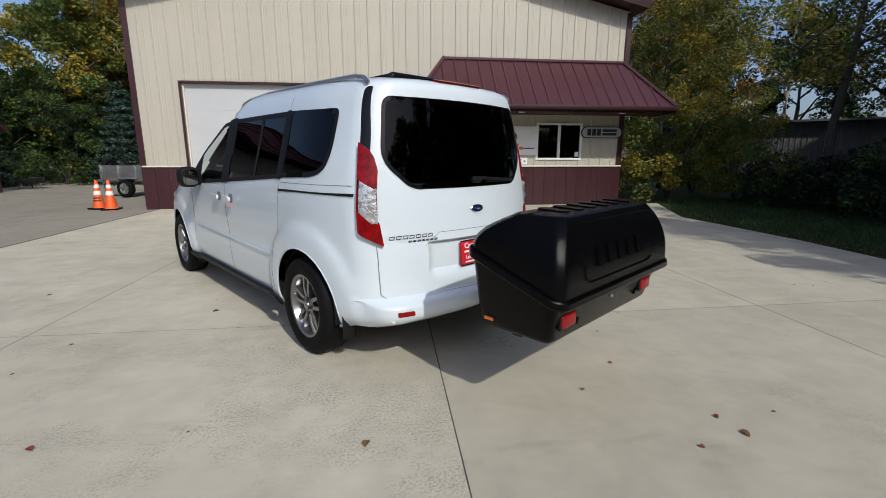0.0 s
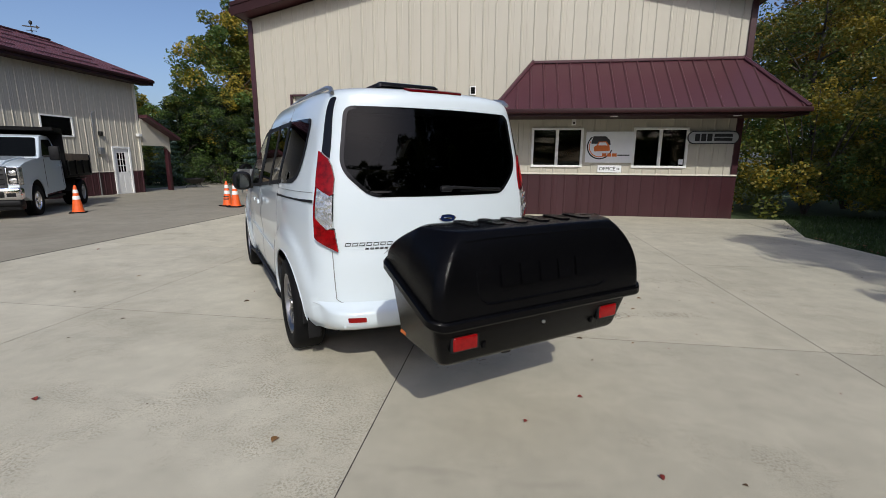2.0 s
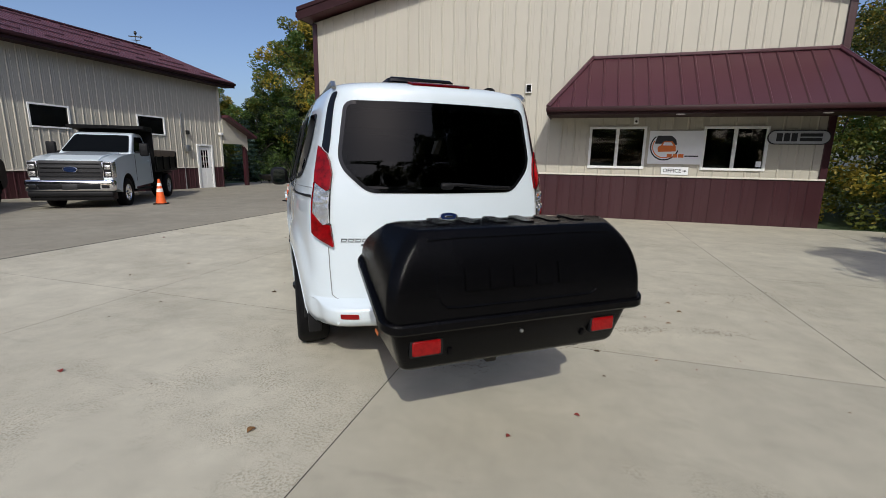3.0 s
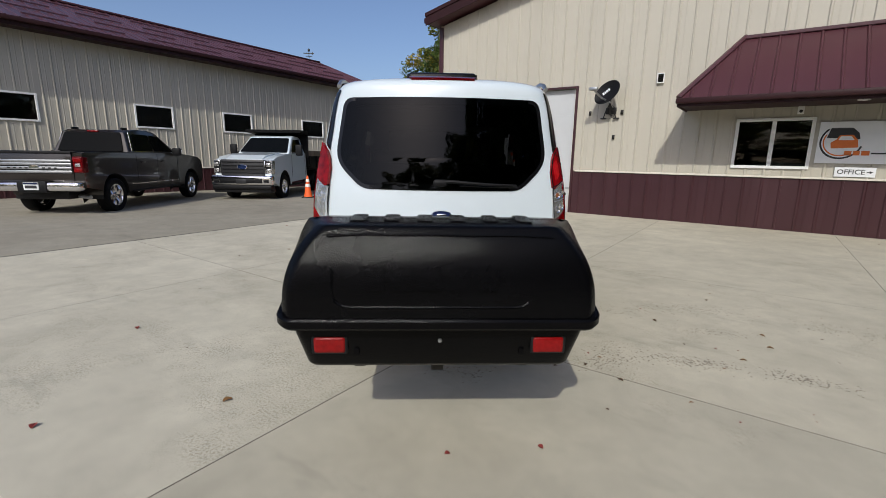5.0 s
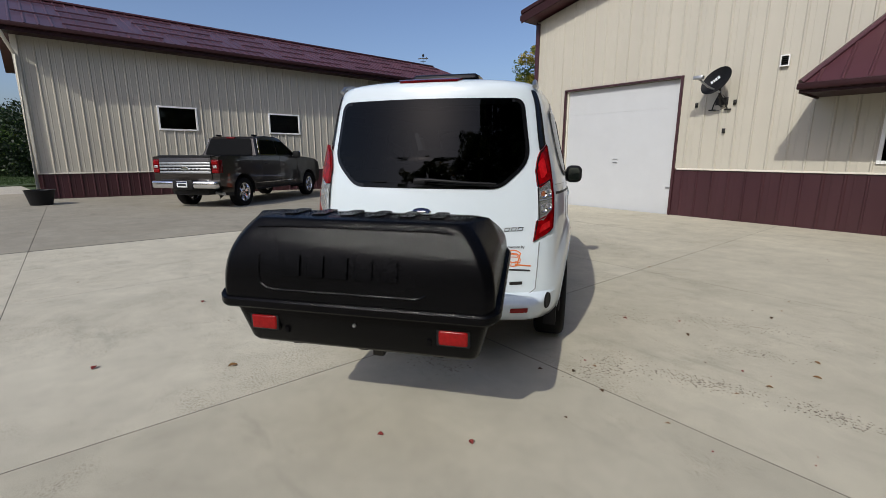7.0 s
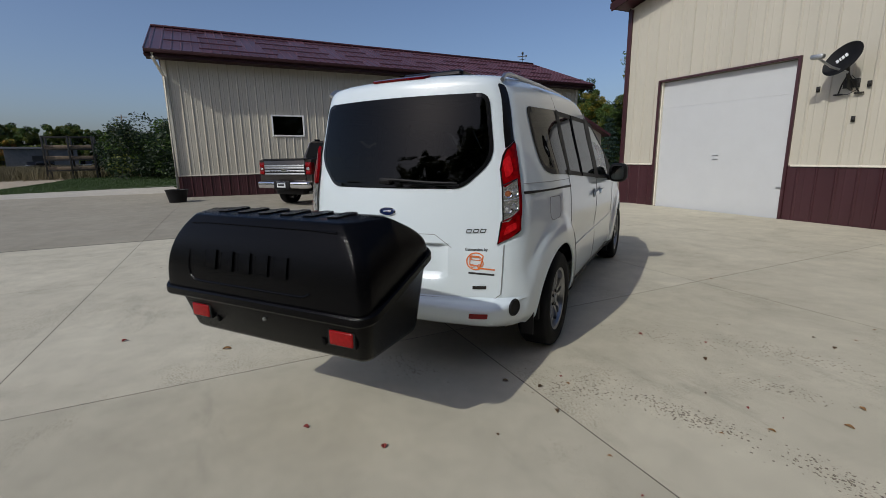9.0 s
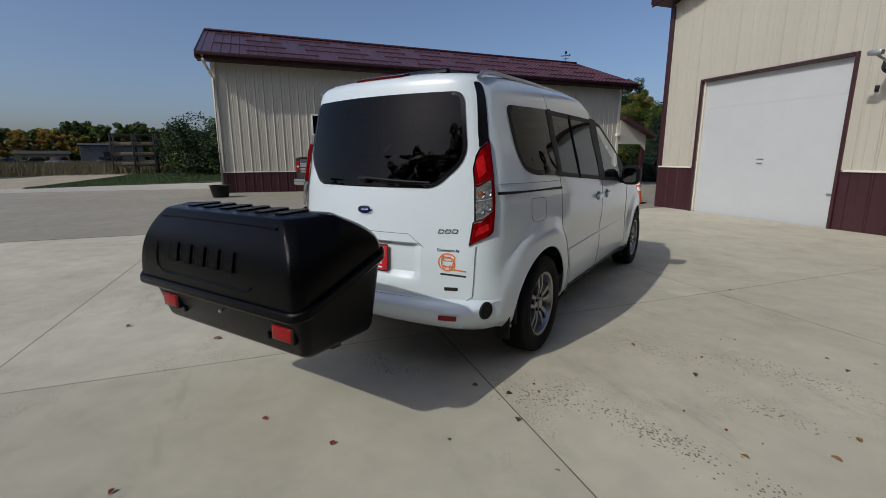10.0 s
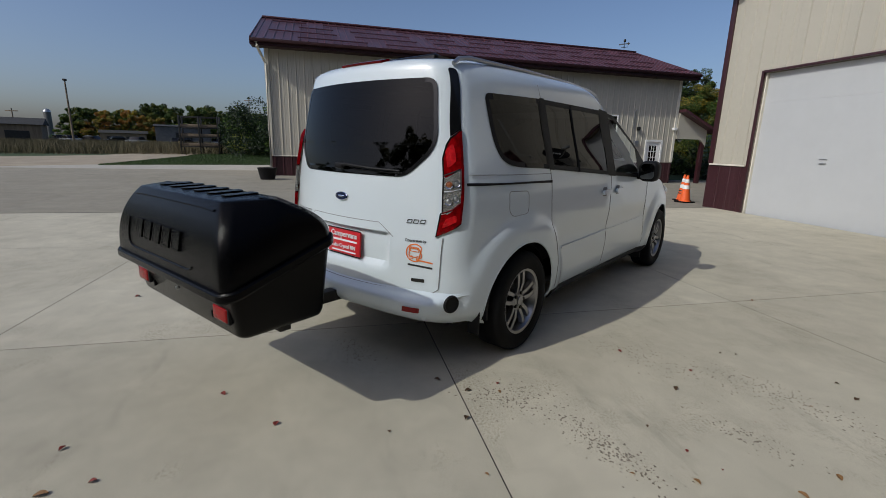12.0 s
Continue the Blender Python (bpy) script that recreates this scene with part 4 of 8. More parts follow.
def van_side_x(y, z):
    t = 1.0
    if y < 0.15:
        t -= 0.115 * min(1.3, (0.15 - y) / 0.75) ** 2
    if y > 2.5:
        t -= 0.10 * ((y - 2.5) / 1.3) ** 2
    x = 0.985 * van_w(z) * t
    for yw in (0.0, WB):
        r = math.hypot(y - yw, z - HUB_Z)
        x += (0.016 * smoothstep(0.62, 0.46, r) + 0.013 * smoothstep(0.575, 0.53, r)) * smoothstep(1.0, 0.75, z)
    # shallow hollow along the doors under the belt
    x -= 0.012 * math.exp(-((z - 0.66) / 0.09) ** 2) * smoothstep(0.35, 0.6, y) * smoothstep(2.6, 2.3, y)
    return x


def van_ring(z, ns=110):
    """Half outline from the middle of the tail round the side to the middle of the nose."""
    shrink = smoothstep(1.71, 1.79, z)
    rc = 0.115 + 0.25 * shrink
    yb = van_rear(z) + 0.1
    cx = van_side_x(yb, z)
    for _ in range(4):
        yb = van_back_y(cx, z)
        cx = van_side_x(yb, z)
    corner = Vector((cx, yb))
    rc = min(rc, cx * 0.6)
    pts = []
    x1 = cx - rc
    for k in range(20):
        x = x1 * k / 20
        pts.append(Vector((x, van_back_y(x, z))))
    a, b = Vector((x1, van_back_y(x1, z))), Vector((van_side_x(yb + rc, z), yb + rc))
    for k in range(12):
        t = k / 12
        pts.append((1 - t) ** 2 * a + 2 * t * (1 - t) * corner + t * t * b)
    yf, rf = van_front(z), 0.32
    nose = lambda x: yf - 0.16 * (x / 0.6) ** 2
    fx = van_side_x(yf - 0.25, z)
    fy = nose(fx)
    for k in range(ns + 1):
        y = yb + rc + (fy - rf - yb - rc) * k / ns
        pts.append(Vector((van_side_x(y, z), y)))
    a, b = pts[-1].copy(), Vector((fx * 0.55, nose(fx * 0.55)))
    corner = Vector((van_side_x(fy, z), fy))
    for k in range(1, 9):
        t = k / 8
        pts.append((1 - t) ** 2 * a + 2 * t * (1 - t) * corner + t * t * b)
    for k in range(1, 6):
        x = fx * 0.55 * (1 - k / 5)
        pts.append(Vector((x, nose(x))))
    return pts


CORNER_MID = 26


def van_corner(q, z, s=1, off=0.004):
    """A point q metres round the rear corner from its middle (towards the flank if q > 0)."""
    pts = van_ring(z, 60)
    i = CORNER_MID
    step = 1 if q > 0 else -1
    left = abs(q)
    while 0 < i < len(pts) - 1:
        d = pts[i + step] - pts[i]
        if d.length >= left:
            p = pts[i] + d.normalized() * left
            break
        left -= d.length
        i += step
    else:
        p = pts[i]
        d = pts[min(i + 1, len(pts) - 1)] - pts[i - 1]
    d = d.normalized() * step
    n = Vector((d.y, -d.x))
    p = p + n * off
    return Vector((s * p.x, p.y, van_crown(p.y, z)))


def van_flank(y, z, s=1, off=0.004):
    x = van_side_x(y, z)
    dz = (van_side_x(y, z + 0.01) - van_side_x(y, z - 0.01)) / 0.02
    n = Vector((1, 0, -dz)).normalized()
    return Vector((s * (x + off * n.x), y, van_crown(y, z) + off * n.z))


def van_tail(x, z, s=1, off=0.004):
    y = van_back_y(x, z)
    dz = (van_back_y(x, z + 0.01) - van_back_y(x, z - 0.01)) / 0.02
    dx = (van_back_y(x + 0.01, z) - van_back_y(x - 0.01, z)) / 0.02
    n = Vector((dx, -1, dz)).normalized()
    return Vector((x, y, van_crown(y, z))) + n * off


def inside(poly, u, v):
    c = False
    for i in range(len(poly)):
        (a, b), (p, q) = poly[i], poly[i - 1]
        if (b > v) != (q > v) and u < (p - a) * (v - b) / (q - b) + a:
            c = not c
    return c


def shrunk(poly, k):
    cu, cv = sum(p[0] for p in poly) / len(poly), sum(p[1] for p in poly) / len(poly)
    return [(cu + (u - cu) * (1 - k / max(1e-3, abs(u - cu)) if abs(u - cu) > k else 0.0), cv + (v - cv) * (1 - k / max(1e-3, abs(v - cv)) if abs(v - cv) > k else 0.0)) for u, v in poly]


def patch(poly, place, s=1, off=0.004, rows=14, cols=14, thick=0.0):
    """A curved sheet with an outline (u, v) laid on one of the van's faces."""
    vs = sorted(p[1] for p in poly)
    v0, v1 = vs[0] + 1e-4, vs[-1] - 1e-4
    bm = bmesh.new()
    grid = []
    levels = sorted({v0, v1, *[min(max(p[1], v0), v1) for p in poly], *[v0 + (v1 - v0) * k / rows for k in range(rows + 1)]})
    for v in levels:
        xs = []
        for i in range(len(poly)):
            (a, b), (p, q) = poly[i], poly[i - 1]
            if (b > v) != (q > v):
                xs.append((p - a) * (v - b) / (q - b) + a)
        if len(xs) < 2:
            continue
        lo, hi = min(xs), max(xs)
        grid.append([bm.verts.new(place(lo + (hi - lo) * k / cols, v, s, off)) for k in range(cols + 1)])
    grid_faces(bm, grid)
    if thick:
        ret = bmesh.ops.extrude_face_region(bm, geom=list(bm.faces))
        deep = [e for e in ret["geom"] if isinstance(e, bmesh.types.BMVert)]
        bm.normal_update()
        for v in deep:
            v.co -= v.normal * thick
    return bm


def outline_strip(poly, place, s=1, off=0.006, width=0.02):
    """A flat band along the inside of an outline (window seal)."""
    bm = bmesh.new()
    n = len(poly)
    rows = []
    area = sum(poly[i - 1][0] * poly[i][1] - poly[i][0] * poly[i - 1][1] for i in range(n))
    sg = 1 if area > 0 else -1
    for i in range(n + 1):
        p, a, b = Vector(poly[i % n]), Vector(poly[i % n - 1]), Vector(poly[(i + 1) % n])
        d = (b - a).normalized()
        q = p + Vector((-d.y, d.x)) * width * sg
        rows.append([bm.verts.new(place(p.x, p.y, s, off)), bm.verts.new(place(q.x, q.y, s, off))])
    grid_faces(bm, rows)
    return bm


def seam(pts, place, s=1, r=0.0028, off=0.0):
    bm = bmesh.new()
    return add_tube(bm, [place(u, v, s, off) for u, v in pts], r, 5)


def fine(pts, n=8):
    out = []
    for (a, b), (c, d) in zip(pts, pts[1:]):
        out += [(a + (c - a) * k / n, b + (d - b) * k / n) for k in range(n)]
    return out + [pts[-1]]


def build_wheel(parent, at, s, name="wheel", r=TYRE_R, w=0.205, rim_r=0.212, spokes=5, twin=True, rim_mat=None, flip=0.0):
    """Alloy wheel, hub at the origin, outside towards +x."""
    rim_mat = rim_mat or M_ALLOY
    bm = bmesh.new()
    h = w / 2
    add_lathe(bm, [(rim_r - 0.02, -h * 0.9), (rim_r + 0.004, -h * 0.9), (rim_r, -h * 0.5), (rim_r - 0.03, 0.0), (rim_r - 0.012, h * 0.6), (rim_r + 0.006, h * 0.82), (rim_r + 0.004, h * 0.9), (rim_r - 0.014, h * 0.86), (rim_r - 0.03, h * 0.5), (rim_r - 0.045, 0.0), (rim_r - 0.04, -h * 0.8), (rim_r - 0.02, -h * 0.9)], 48, "X", cap=False)
    spoke_bms = []
    for k in range(spokes):
        t0 = 2 * math.pi * k / spokes + 0.3 + flip
        for dt in ((-0.17, 0.17) if twin else (0.0,)):
            a0, a1 = t0 + dt * 1.9, t0 + dt
            wd0, wd1 = (0.018, 0.015) if twin else (0.05, 0.035)
            sb = bmesh.new()
            pts = []
            for rr, aa, wd, xo in ((0.05, a0, wd0, h * 0.62), (rim_r * 0.55, (a0 + a1) / 2, wd1 * 1.05, h * 0.74), (rim_r - 0.008, a1, wd1 * 1.25, h * 0.7)):
                cen = Vector((0, rr * math.cos(aa), rr * math.sin(aa)))
                tan = Vector((0, -math.sin(aa), math.cos(aa)))
                pts.append([sb.verts.new(cen + tan * u * wd + Vector((xo + d, 0, 0))) for u, d in ((-1, -0.03), (-0.75, 0.0), (0.75, 0.0), (1, -0.03))])
            grid_faces(sb, pts)
            for q, wq in zip(pts, pts[1:]):
                sb.faces.new((q[0], wq[0], wq[3], q[3]))
            spoke_bms.append(sb)
    add_lathe(bm, [(0.07, h * 0.3), (0.068, h * 0.6), (0.055, h * 0.68), (0.032, h * 0.7), (0.03, h * 0.78), (0.0, h * 0.8)], 24, "X")
    wheel = part(name, bm, rim_mat, parent, m=Matrix.Translation(at) @ (Matrix.Identity(4) if s > 0 else Matrix.Rotation(math.pi, 4, "Z")))
    for sb in spoke_bms:
        part("spoke", sb, rim_mat, wheel)
    bm = bmesh.new()
    add_lathe(bm, [(rim_r - 0.006, -h * 0.92), (rim_r + 0.03, -h), (r - 0.035, -h * 1.02), (r - 0.012, -h * 0.9), (r, -h * 0.7), (r, h * 0.7), (r - 0.012, h * 0.9), (r - 0.035, h * 1.02), (rim_r + 0.03, h), (rim_r + 0.002, h * 0.92)], 56, "X", cap=False)
    part("tyre", bm, M_RUBBER, wheel)
    for k in range(5):
        t = 2 * math.pi * k / 5 + flip
        bm = bmesh.new()
        add_lathe(bm, [(0.0, h * 0.76), (0.012, h * 0.75), (0.013, h * 0.6)], 8, "X", Matrix.Translation((0, 0.05 * math.cos(t), 0.05 * math.sin(t))))
        part("wheel_nut", bm, M_DARKSTEEL, wheel)
    bm = bmesh.new()
    add_lathe(bm, [(0.0, h * 0.1), (rim_r - 0.05, h * 0.1), (rim_r - 0.05, h * 0.02), (0.0, h * 0.02)], 32, "X")
    part("brake_disc", bm, M_DARKSTEEL, wheel)
    return wheel


def open_arches(bm, rad):
    """Opens round wheel arches in the flank grid: inner faces go, their edge moves on to the circle."""
    inner = {}
    for v in bm.verts:
        if abs(v.co.x) < 0.6:
            continue
        for yw in (0.0, WB):
            r = math.hypot(v.co.y - yw, v.co.z - HUB_Z - 0.01)
            if r < rad and v.co.z < 0.85:
                inner[v] = (yw, r)
    doomed = [f for f in bm.faces if len(f.verts) == 4 and all(v in inner for v in f.verts)]
    bmesh.ops.delete(bm, geom=doomed, context="FACES")
    for v, (yw, r) in inner.items():
        if v.is_valid and v.link_faces and r > 1e-3:
            s = 1 if v.co.x > 0 else -1
            y, z = yw + (v.co.y - yw) * rad / r, HUB_Z + 0.01 + (v.co.z - HUB_Z - 0.01) * rad / r
            if z > 0.24:
                v.co = van_flank(y, z, s, 0.0)


def build_van():
    van = thing("van", "white passenger van with dark tinted glass parked on the concrete yard", "van", VAN)
    zs = [0.24, 0.27, 0.30, 0.335, 0.37] + [0.40 + 0.02 * k for k in range(2)] + [0.431, 0.44, 0.448, 0.455, 0.463, 0.471, 0.484, 0.51, 0.535, 0.56, 0.59] + [0.62 + 0.025 * k for k in range(7)] + [0.782, 0.79, 0.80, 0.82] + [0.85 + 0.03 * k for k in range(26)] + [1.625, 1.65, 1.68, 1.705, 1.725, 1.742, 1.756, 1.768, 1.777, 1.784, 1.79]
    bm = bmesh.new()
    rows = []
    for z in zs:
        half = van_ring(z)
        full = half + [Vector((-p.x, p.y)) for p in half[-2:0:-1]]
        rows.append([bm.verts.new((p.x, p.y, van_crown(p.y, z))) for p in full])
    grid_faces(bm, rows, True)
    bm.faces.new(rows[-1])
    R = 0.378
    open_arches(bm, R)
    body = part("body", bm, M_PAINT, van, "glossy white painted body", angle=28)
    # daylight openings
    rear_win = rounded([(-0.574, 1.637), (0.566, 1.637), (0.622, 1.27), (0.46, 1.11), (-0.468, 1.11), (-0.63, 1.27)], [0.06, 0.06, 0.09, 0.06, 0.06, 0.09])
    quarter = rounded([(-0.305, 1.575), (0.29, 1.585), (0.30, 1.155), (-0.19, 1.175), (-0.285, 1.27)], [0.05, 0.015, 0.01, 0.14, 0.12])
    slider = rounded([(0.33, 1.585), (1.32, 1.58), (1.35, 1.085), (0.34, 1.15)], [0.01, 0.01, 0.02, 0.02])
    door_win = rounded([(1.47, 1.57), (1.63, 1.56), (2.07, 1.36), (2.50, 1.06), (2.42, 1.02), (1.49, 1.075)], [0.02, 0.05, 0.1, 0.03, 0.03, 0.02])
    bmx = bmesh.new()
    bmx.from_mesh(body.data)
    doomed = []
    holes_side = [shrunk(quarter, 0.035), shrunk(slider, 0.035), shrunk(door_win, 0.03)]
    hole_rear = shrunk(rear_win, 0.03)
    screen = rounded([(-0.66, 1.13), (0.66, 1.13), (0.56, 1.63), (-0.56, 1.63)], 0.05)
    hole_front = shrunk(screen, 0.04)
    for f in bmx.faces:
        c = f.calc_center_median()
        if c.z < 1.0:
            continue
        if c.y > 1.6 and f.normal.y > 0.15 and inside(hole_front, c.x, c.z):
            doomed.append(f)
            continue
        if c.y < -0.4 and inside(hole_rear, c.x, c.z) and abs(f.normal.y) > 0.5:
            doomed.append(f)
        elif abs(f.normal.x) > 0.5 and any(inside(q, c.y, c.z) for q in holes_side):
            doomed.append(f)
    bmesh.ops.delete(bmx, geom=doomed, context="FACES")
    for e in bmx.edges:
        e.smooth = not (len(e.link_faces) == 2 and e.calc_face_angle(0) > radians(28))
    for f in bmx.faces:
        f.smooth = True
    bmx.to_mesh(body.data)
    bmx.free()
    body.data.materials.clear()
    body.data.materials.append(M_PAINT)
    part("rear_window", patch(rear_win, van_tail, rows=20, cols=24), M_TINT, van, "black tinted tailgate glass")
    part("window_seal", outline_strip(rear_win, van_tail, off=0.0055, width=0.022), M_BLACKGLOSS, van)
    for s in (1, -1):
        part("side_window", patch(quarter, van_flank, s), M_TINT, van, "dark tinted quarter glass")
        part("side_window", patch(slider, van_flank, s), M_TINT, van, "dark tinted sliding-door glass")
        part("side_window", patch(door_win, van_flank, s), M_CLEAR, van, "clear front-door glass")
        for q in (quarter, slider, door_win):
            part("window_seal", outline_strip(q, van_flank, s, 0.0055, 0.03), M_BLACKPL, van)
        part("pillar_trim", patch([(0.28, 1.59), (0.345, 1.59), (0.355, 1.145), (0.29, 1.15)], van_flank, s, 0.0075, 14, 5), M_BLACKPL, van)
        part("pillar_trim", patch([(1.305, 1.59), (1.485, 1.58), (1.505, 1.07), (1.335, 1.08)], van_flank, s, 0.0075, 14, 8), M_BLACKPL, van)
        part("pillar_trim", patch([(2.10, 1.33), (2.17, 1.29), (2.50, 1.05), (2.12, 1.04)], van_flank, s, 0.0062, 6, 4), M_BLACKPL, van)
        # mid-window divider of the sliding door
        part("window_divider", seam(fine([(0.75, 1.575), (0.765, 1.12)]), van_flank, s, 0.012, 0.002), M_BLACKPL, van)
        # tail lamp and black corner strip
        lamp = part("tail_lamp", patch([(-0.01, 1.345), (0.028, 1.372), (0.016, 1.17), (-0.07, 1.12), (-0.087, 1.13), (-0.085, 1.22), (-0.06, 1.29), (-0.034, 1.33)], van_corner, s, 0.012, 10, 8, 0.02), M_RED, van, "red and clear tail lamp")
        part("clear_lens", patch([(-0.086, 1.125), (-0.07, 1.117), (0.004, 1.16), (0.004, 0.99), (-0.06, 0.925), (-0.092, 0.935)], van_corner, s, 0.011, 10, 8, 0.02), M_LENS, lamp, "clear silver lamp lens")
        part("red_lens", patch([(0.004, 0.988), (0.016, 1.168), (0.016, 0.875), (-0.005, 0.855), (-0.114, 0.80), (-0.10, 0.93), (-0.06, 0.923)], van_corner, s, 0.0115, 12, 8, 0.02), M_RED, lamp)
        part("inner_lens", patch(rounded([(-0.066, 1.265), (-0.02, 1.30), (-0.012, 1.205), (-0.06, 1.165)], 0.02), van_corner, s, 0.0145, 8, 5), M_RED_PALE, lamp, "paler red inner lens")
        part("inner_lens", patch(rounded([(-0.07, 0.90), (-0.015, 0.925), (-0.008, 0.888), (-0.085, 0.848)], 0.012), van_corner, s, 0.0145, 6, 5), M_RED_PALE, lamp, "paler red inner lens")
        for uu, zz, rr, mt in ((-0.056, 1.082, 0.014, M_AMBER), (-0.018, 1.09, 0.013, M_STEEL), (-0.06, 0.995, 0.013, M_STEEL), (-0.022, 1.01, 0.012, M_STEEL)):
            c = van_corner(uu, zz, s, 0.0135)
            d = (van_corner(uu, zz, s, 0.03) - c).normalized()
            turn = Matrix.Translation(c) @ d.to_track_quat("Z", "Y").to_matrix().to_4x4()
            bm = bmesh.new()
            add_lathe(bm, [(rr * 1.5, 0.004), (rr * 1.1, -0.001), (rr, -0.003)], 18, "Z", cap=False)
            cup = part("bulb_cup", bm, M_CHROME, lamp, m=turn)
            bm = bmesh.new()
            add_lathe(bm, [(0.0, 0.003), (rr * 0.6, 0.002), (rr, -0.002)], 16, "Z")
            part("bulb", bm, mt, cup)
        part("lens_divider", seam(fine([(-0.088, 1.126), (-0.04, 1.145), (0.005, 1.165)]), van_corner, s, 0.004, 0.011), M_BLACKGLOSS, lamp)
        part("lens_divider", seam(fine([(-0.09, 0.93), (-0.04, 0.95), (0.005, 0.987)]), van_corner, s, 0.004, 0.011), M_RED_DARK, lamp)
        part("lens_divider", seam(fine([(-0.082, 1.045), (-0.04, 1.05), (0.002, 1.06)]), van_corner, s, 0.003, 0.011), M_STEEL, lamp)
        part("side_marker", patch([(0.015, 1.355), (0.028, 1.365), (0.016, 0.88), (0.004, 0.872)], van_corner, s, 0.0152, 14, 2), M_RED_DARK, lamp, "dark red side strip")
        part("lamp_rim", outline_strip([(-0.01, 1.345), (0.028, 1.372), (0.016, 0.875), (-0.005, 0.855), (-0.114, 0.80), (-0.10, 0.93), (-0.092, 0.935), (-0.087, 1.13), (-0.085, 1.22), (-0.06, 1.29), (-0.034, 1.33)], van_corner, s, 0.0135, 0.008), M_BLACKGLOSS, lamp)
        part("corner_strip", patch(rounded([(-0.005, 1.69), (0.04, 1.685), (0.028, 1.374), (-0.01, 1.347), (-0.034, 1.332), (-0.028, 1.45)], [0.02, 0.02, 0, 0, 0, 0.1]), van_corner, s, 0.005, 12, 5), M_BLACKGLOSS, van, "gloss black corner strip")
        part("bumper_reflector", patch(rounded([(-0.16, 0.415), (-0.055, 0.418), (-0.055, 0.382), (-0.16, 0.378)], 0.008), van_corner, s, 0.006, 4, 6), M_REFLECTOR, van, "red bumper reflector")
        bm = bmesh.new()
        c = van_corner(-0.03, 0.33, s, 0.002)
        d = (van_corner(-0.03, 0.33, s, 0.03) - c).normalized()
        add_lathe(bm, [(0.0, 0.0015), (0.009, 0.0015), (0.011, 0.0)], 16, "Z")
        part("parking_sensor", bm, M_PAINT, van, m=Matrix.Translation(c) @ d.to_track_quat("Z", "Y").to_matrix().to_4x4())
        # roof rail
        bm = bmesh.new()
        rail = [(0.62, -0.48, 1.71), (0.617, -0.43, 1.742), (0.615, -0.34, 1.757), (0.608, 0.3, 1.772), (0.593, 1.0, 1.776), (0.578, 1.45, 1.763), (0.566, 1.62, 1.745), (0.56, 1.70, 1.71)]
        add_tube(bm, [(s * a, b, c) for a, b, c in rail], 0.0125, 10)
        part("roof_rail", bm, M_RAIL, van, "silver roof rail")
        # shut lines
        part("shut_line", seam(fine([(0.315, 1.67), (0.315, 1.15), (0.315, 0.95), (0.33, 0.80), (0.39, 0.66), (0.44, 0.50), (0.45, 0.32)]), van_flank, s, 0.003), M_GREYSEAM, van)
        part("shut_line", seam(fine([(1.405, 1.63), (1.42, 1.06), (1.42, 0.8), (1.41, 0.5), (1.395, 0.33)]), van_flank, s, 0.003), M_GREYSEAM, van)
        part("shut_line", seam(fine([(2.45, 1.03), (2.44, 0.8), (2.46, 0.6), (2.50, 0.42), (2.50, 0.33)]), van_flank, s, 0.003), M_GREYSEAM, van)
        part("shut_line", seam(fine([(-0.5, 1.135), (-0.2, 1.13), (0.31, 1.125)]), van_flank, s, 0.002), M_GREYSEAM, van)
        part("door_moulding", patch(rounded([(0.52, 0.605), (2.35, 0.64), (2.35, 0.625), (0.54, 0.585)], 0.004), van_flank, s, 0.006, 3, 30, 0.006), M_PAINT, van)
        part("slide_track", patch([(-0.53, 1.092), (0.318, 1.082), (0.318, 1.066), (-0.53, 1.076)], van_flank, s, 0.005, 3, 24), M_BLACKPL, van, "black sliding-door track")
        part("sill_strip", patch([(0.42, 0.305), (2.66, 0.305), (2.66, 0.245), (0.42, 0.245)], van_flank, s, 0.012, 4, 24, 0.02), M_BLACKPL, van, "black plastic sill strip")
        for yy in (1.20, 1.50):
            h = part("door_handle", patch(rounded([(yy, 0.965), (yy + 0.17, 0.97), (yy + 0.17, 0.935), (yy, 0.93)], 0.015), van_flank, s, 0.03, 3, 8, 0.018), M_PAINT, van)
            part("handle_cup", patch(rounded([(yy + 0.03, 0.99), (yy + 0.13, 0.99), (yy + 0.13, 0.915), (yy + 0.03, 0.915)], 0.03), van_flank, s, 0.002, 4, 6), M_GREYSEAM, h)
        # wheels, wells, flaps
        for yw in (0.0, WB):
            build_wheel(van, (s * 0.772, yw, HUB_Z), s, flip=0.2 * yw)
            bm = bmesh.new()
            add_lathe(bm, [(0.0, 0.45), (R - 0.004, 0.45), (R - 0.004, 0.832), (R - 0.02, 0.837)], 48, "X", cap=False)
            for v in bm.verts:
                v.co.x *= s
            bmesh.ops.delete(bm, geom=[f for f in bm.faces if f.calc_center_median().z < -0.05], context="FACES")
            part("wheel_well", bm, M_BLACKPL, van, m=Matrix.Translation((0, yw, HUB_Z + 0.01)))
            part("arch_lip", seam([(yw + (R + 0.006) * math.cos(t), HUB_Z + 0.01 + (R + 0.006) * math.sin(t)) for t in [math.pi * (k / 30 * 1.12 - 0.06) for k in range(31)]], van_flank, s, 0.007, -0.003), M_PAINT, van)
        part("mud_flap", box_bm(s * 0.735, s * 0.815, -0.42, -0.405, 0.2, 0.40, 0.006), M_BLACKPL, van)
        part("mud_flap", box_bm(s * 0.69, s * 0.825, WB - 0.425, WB - 0.405, 0.16, 0.42, 0.008), M_BLACKPL, van)
        # door mirror
        bm = bmesh.new()
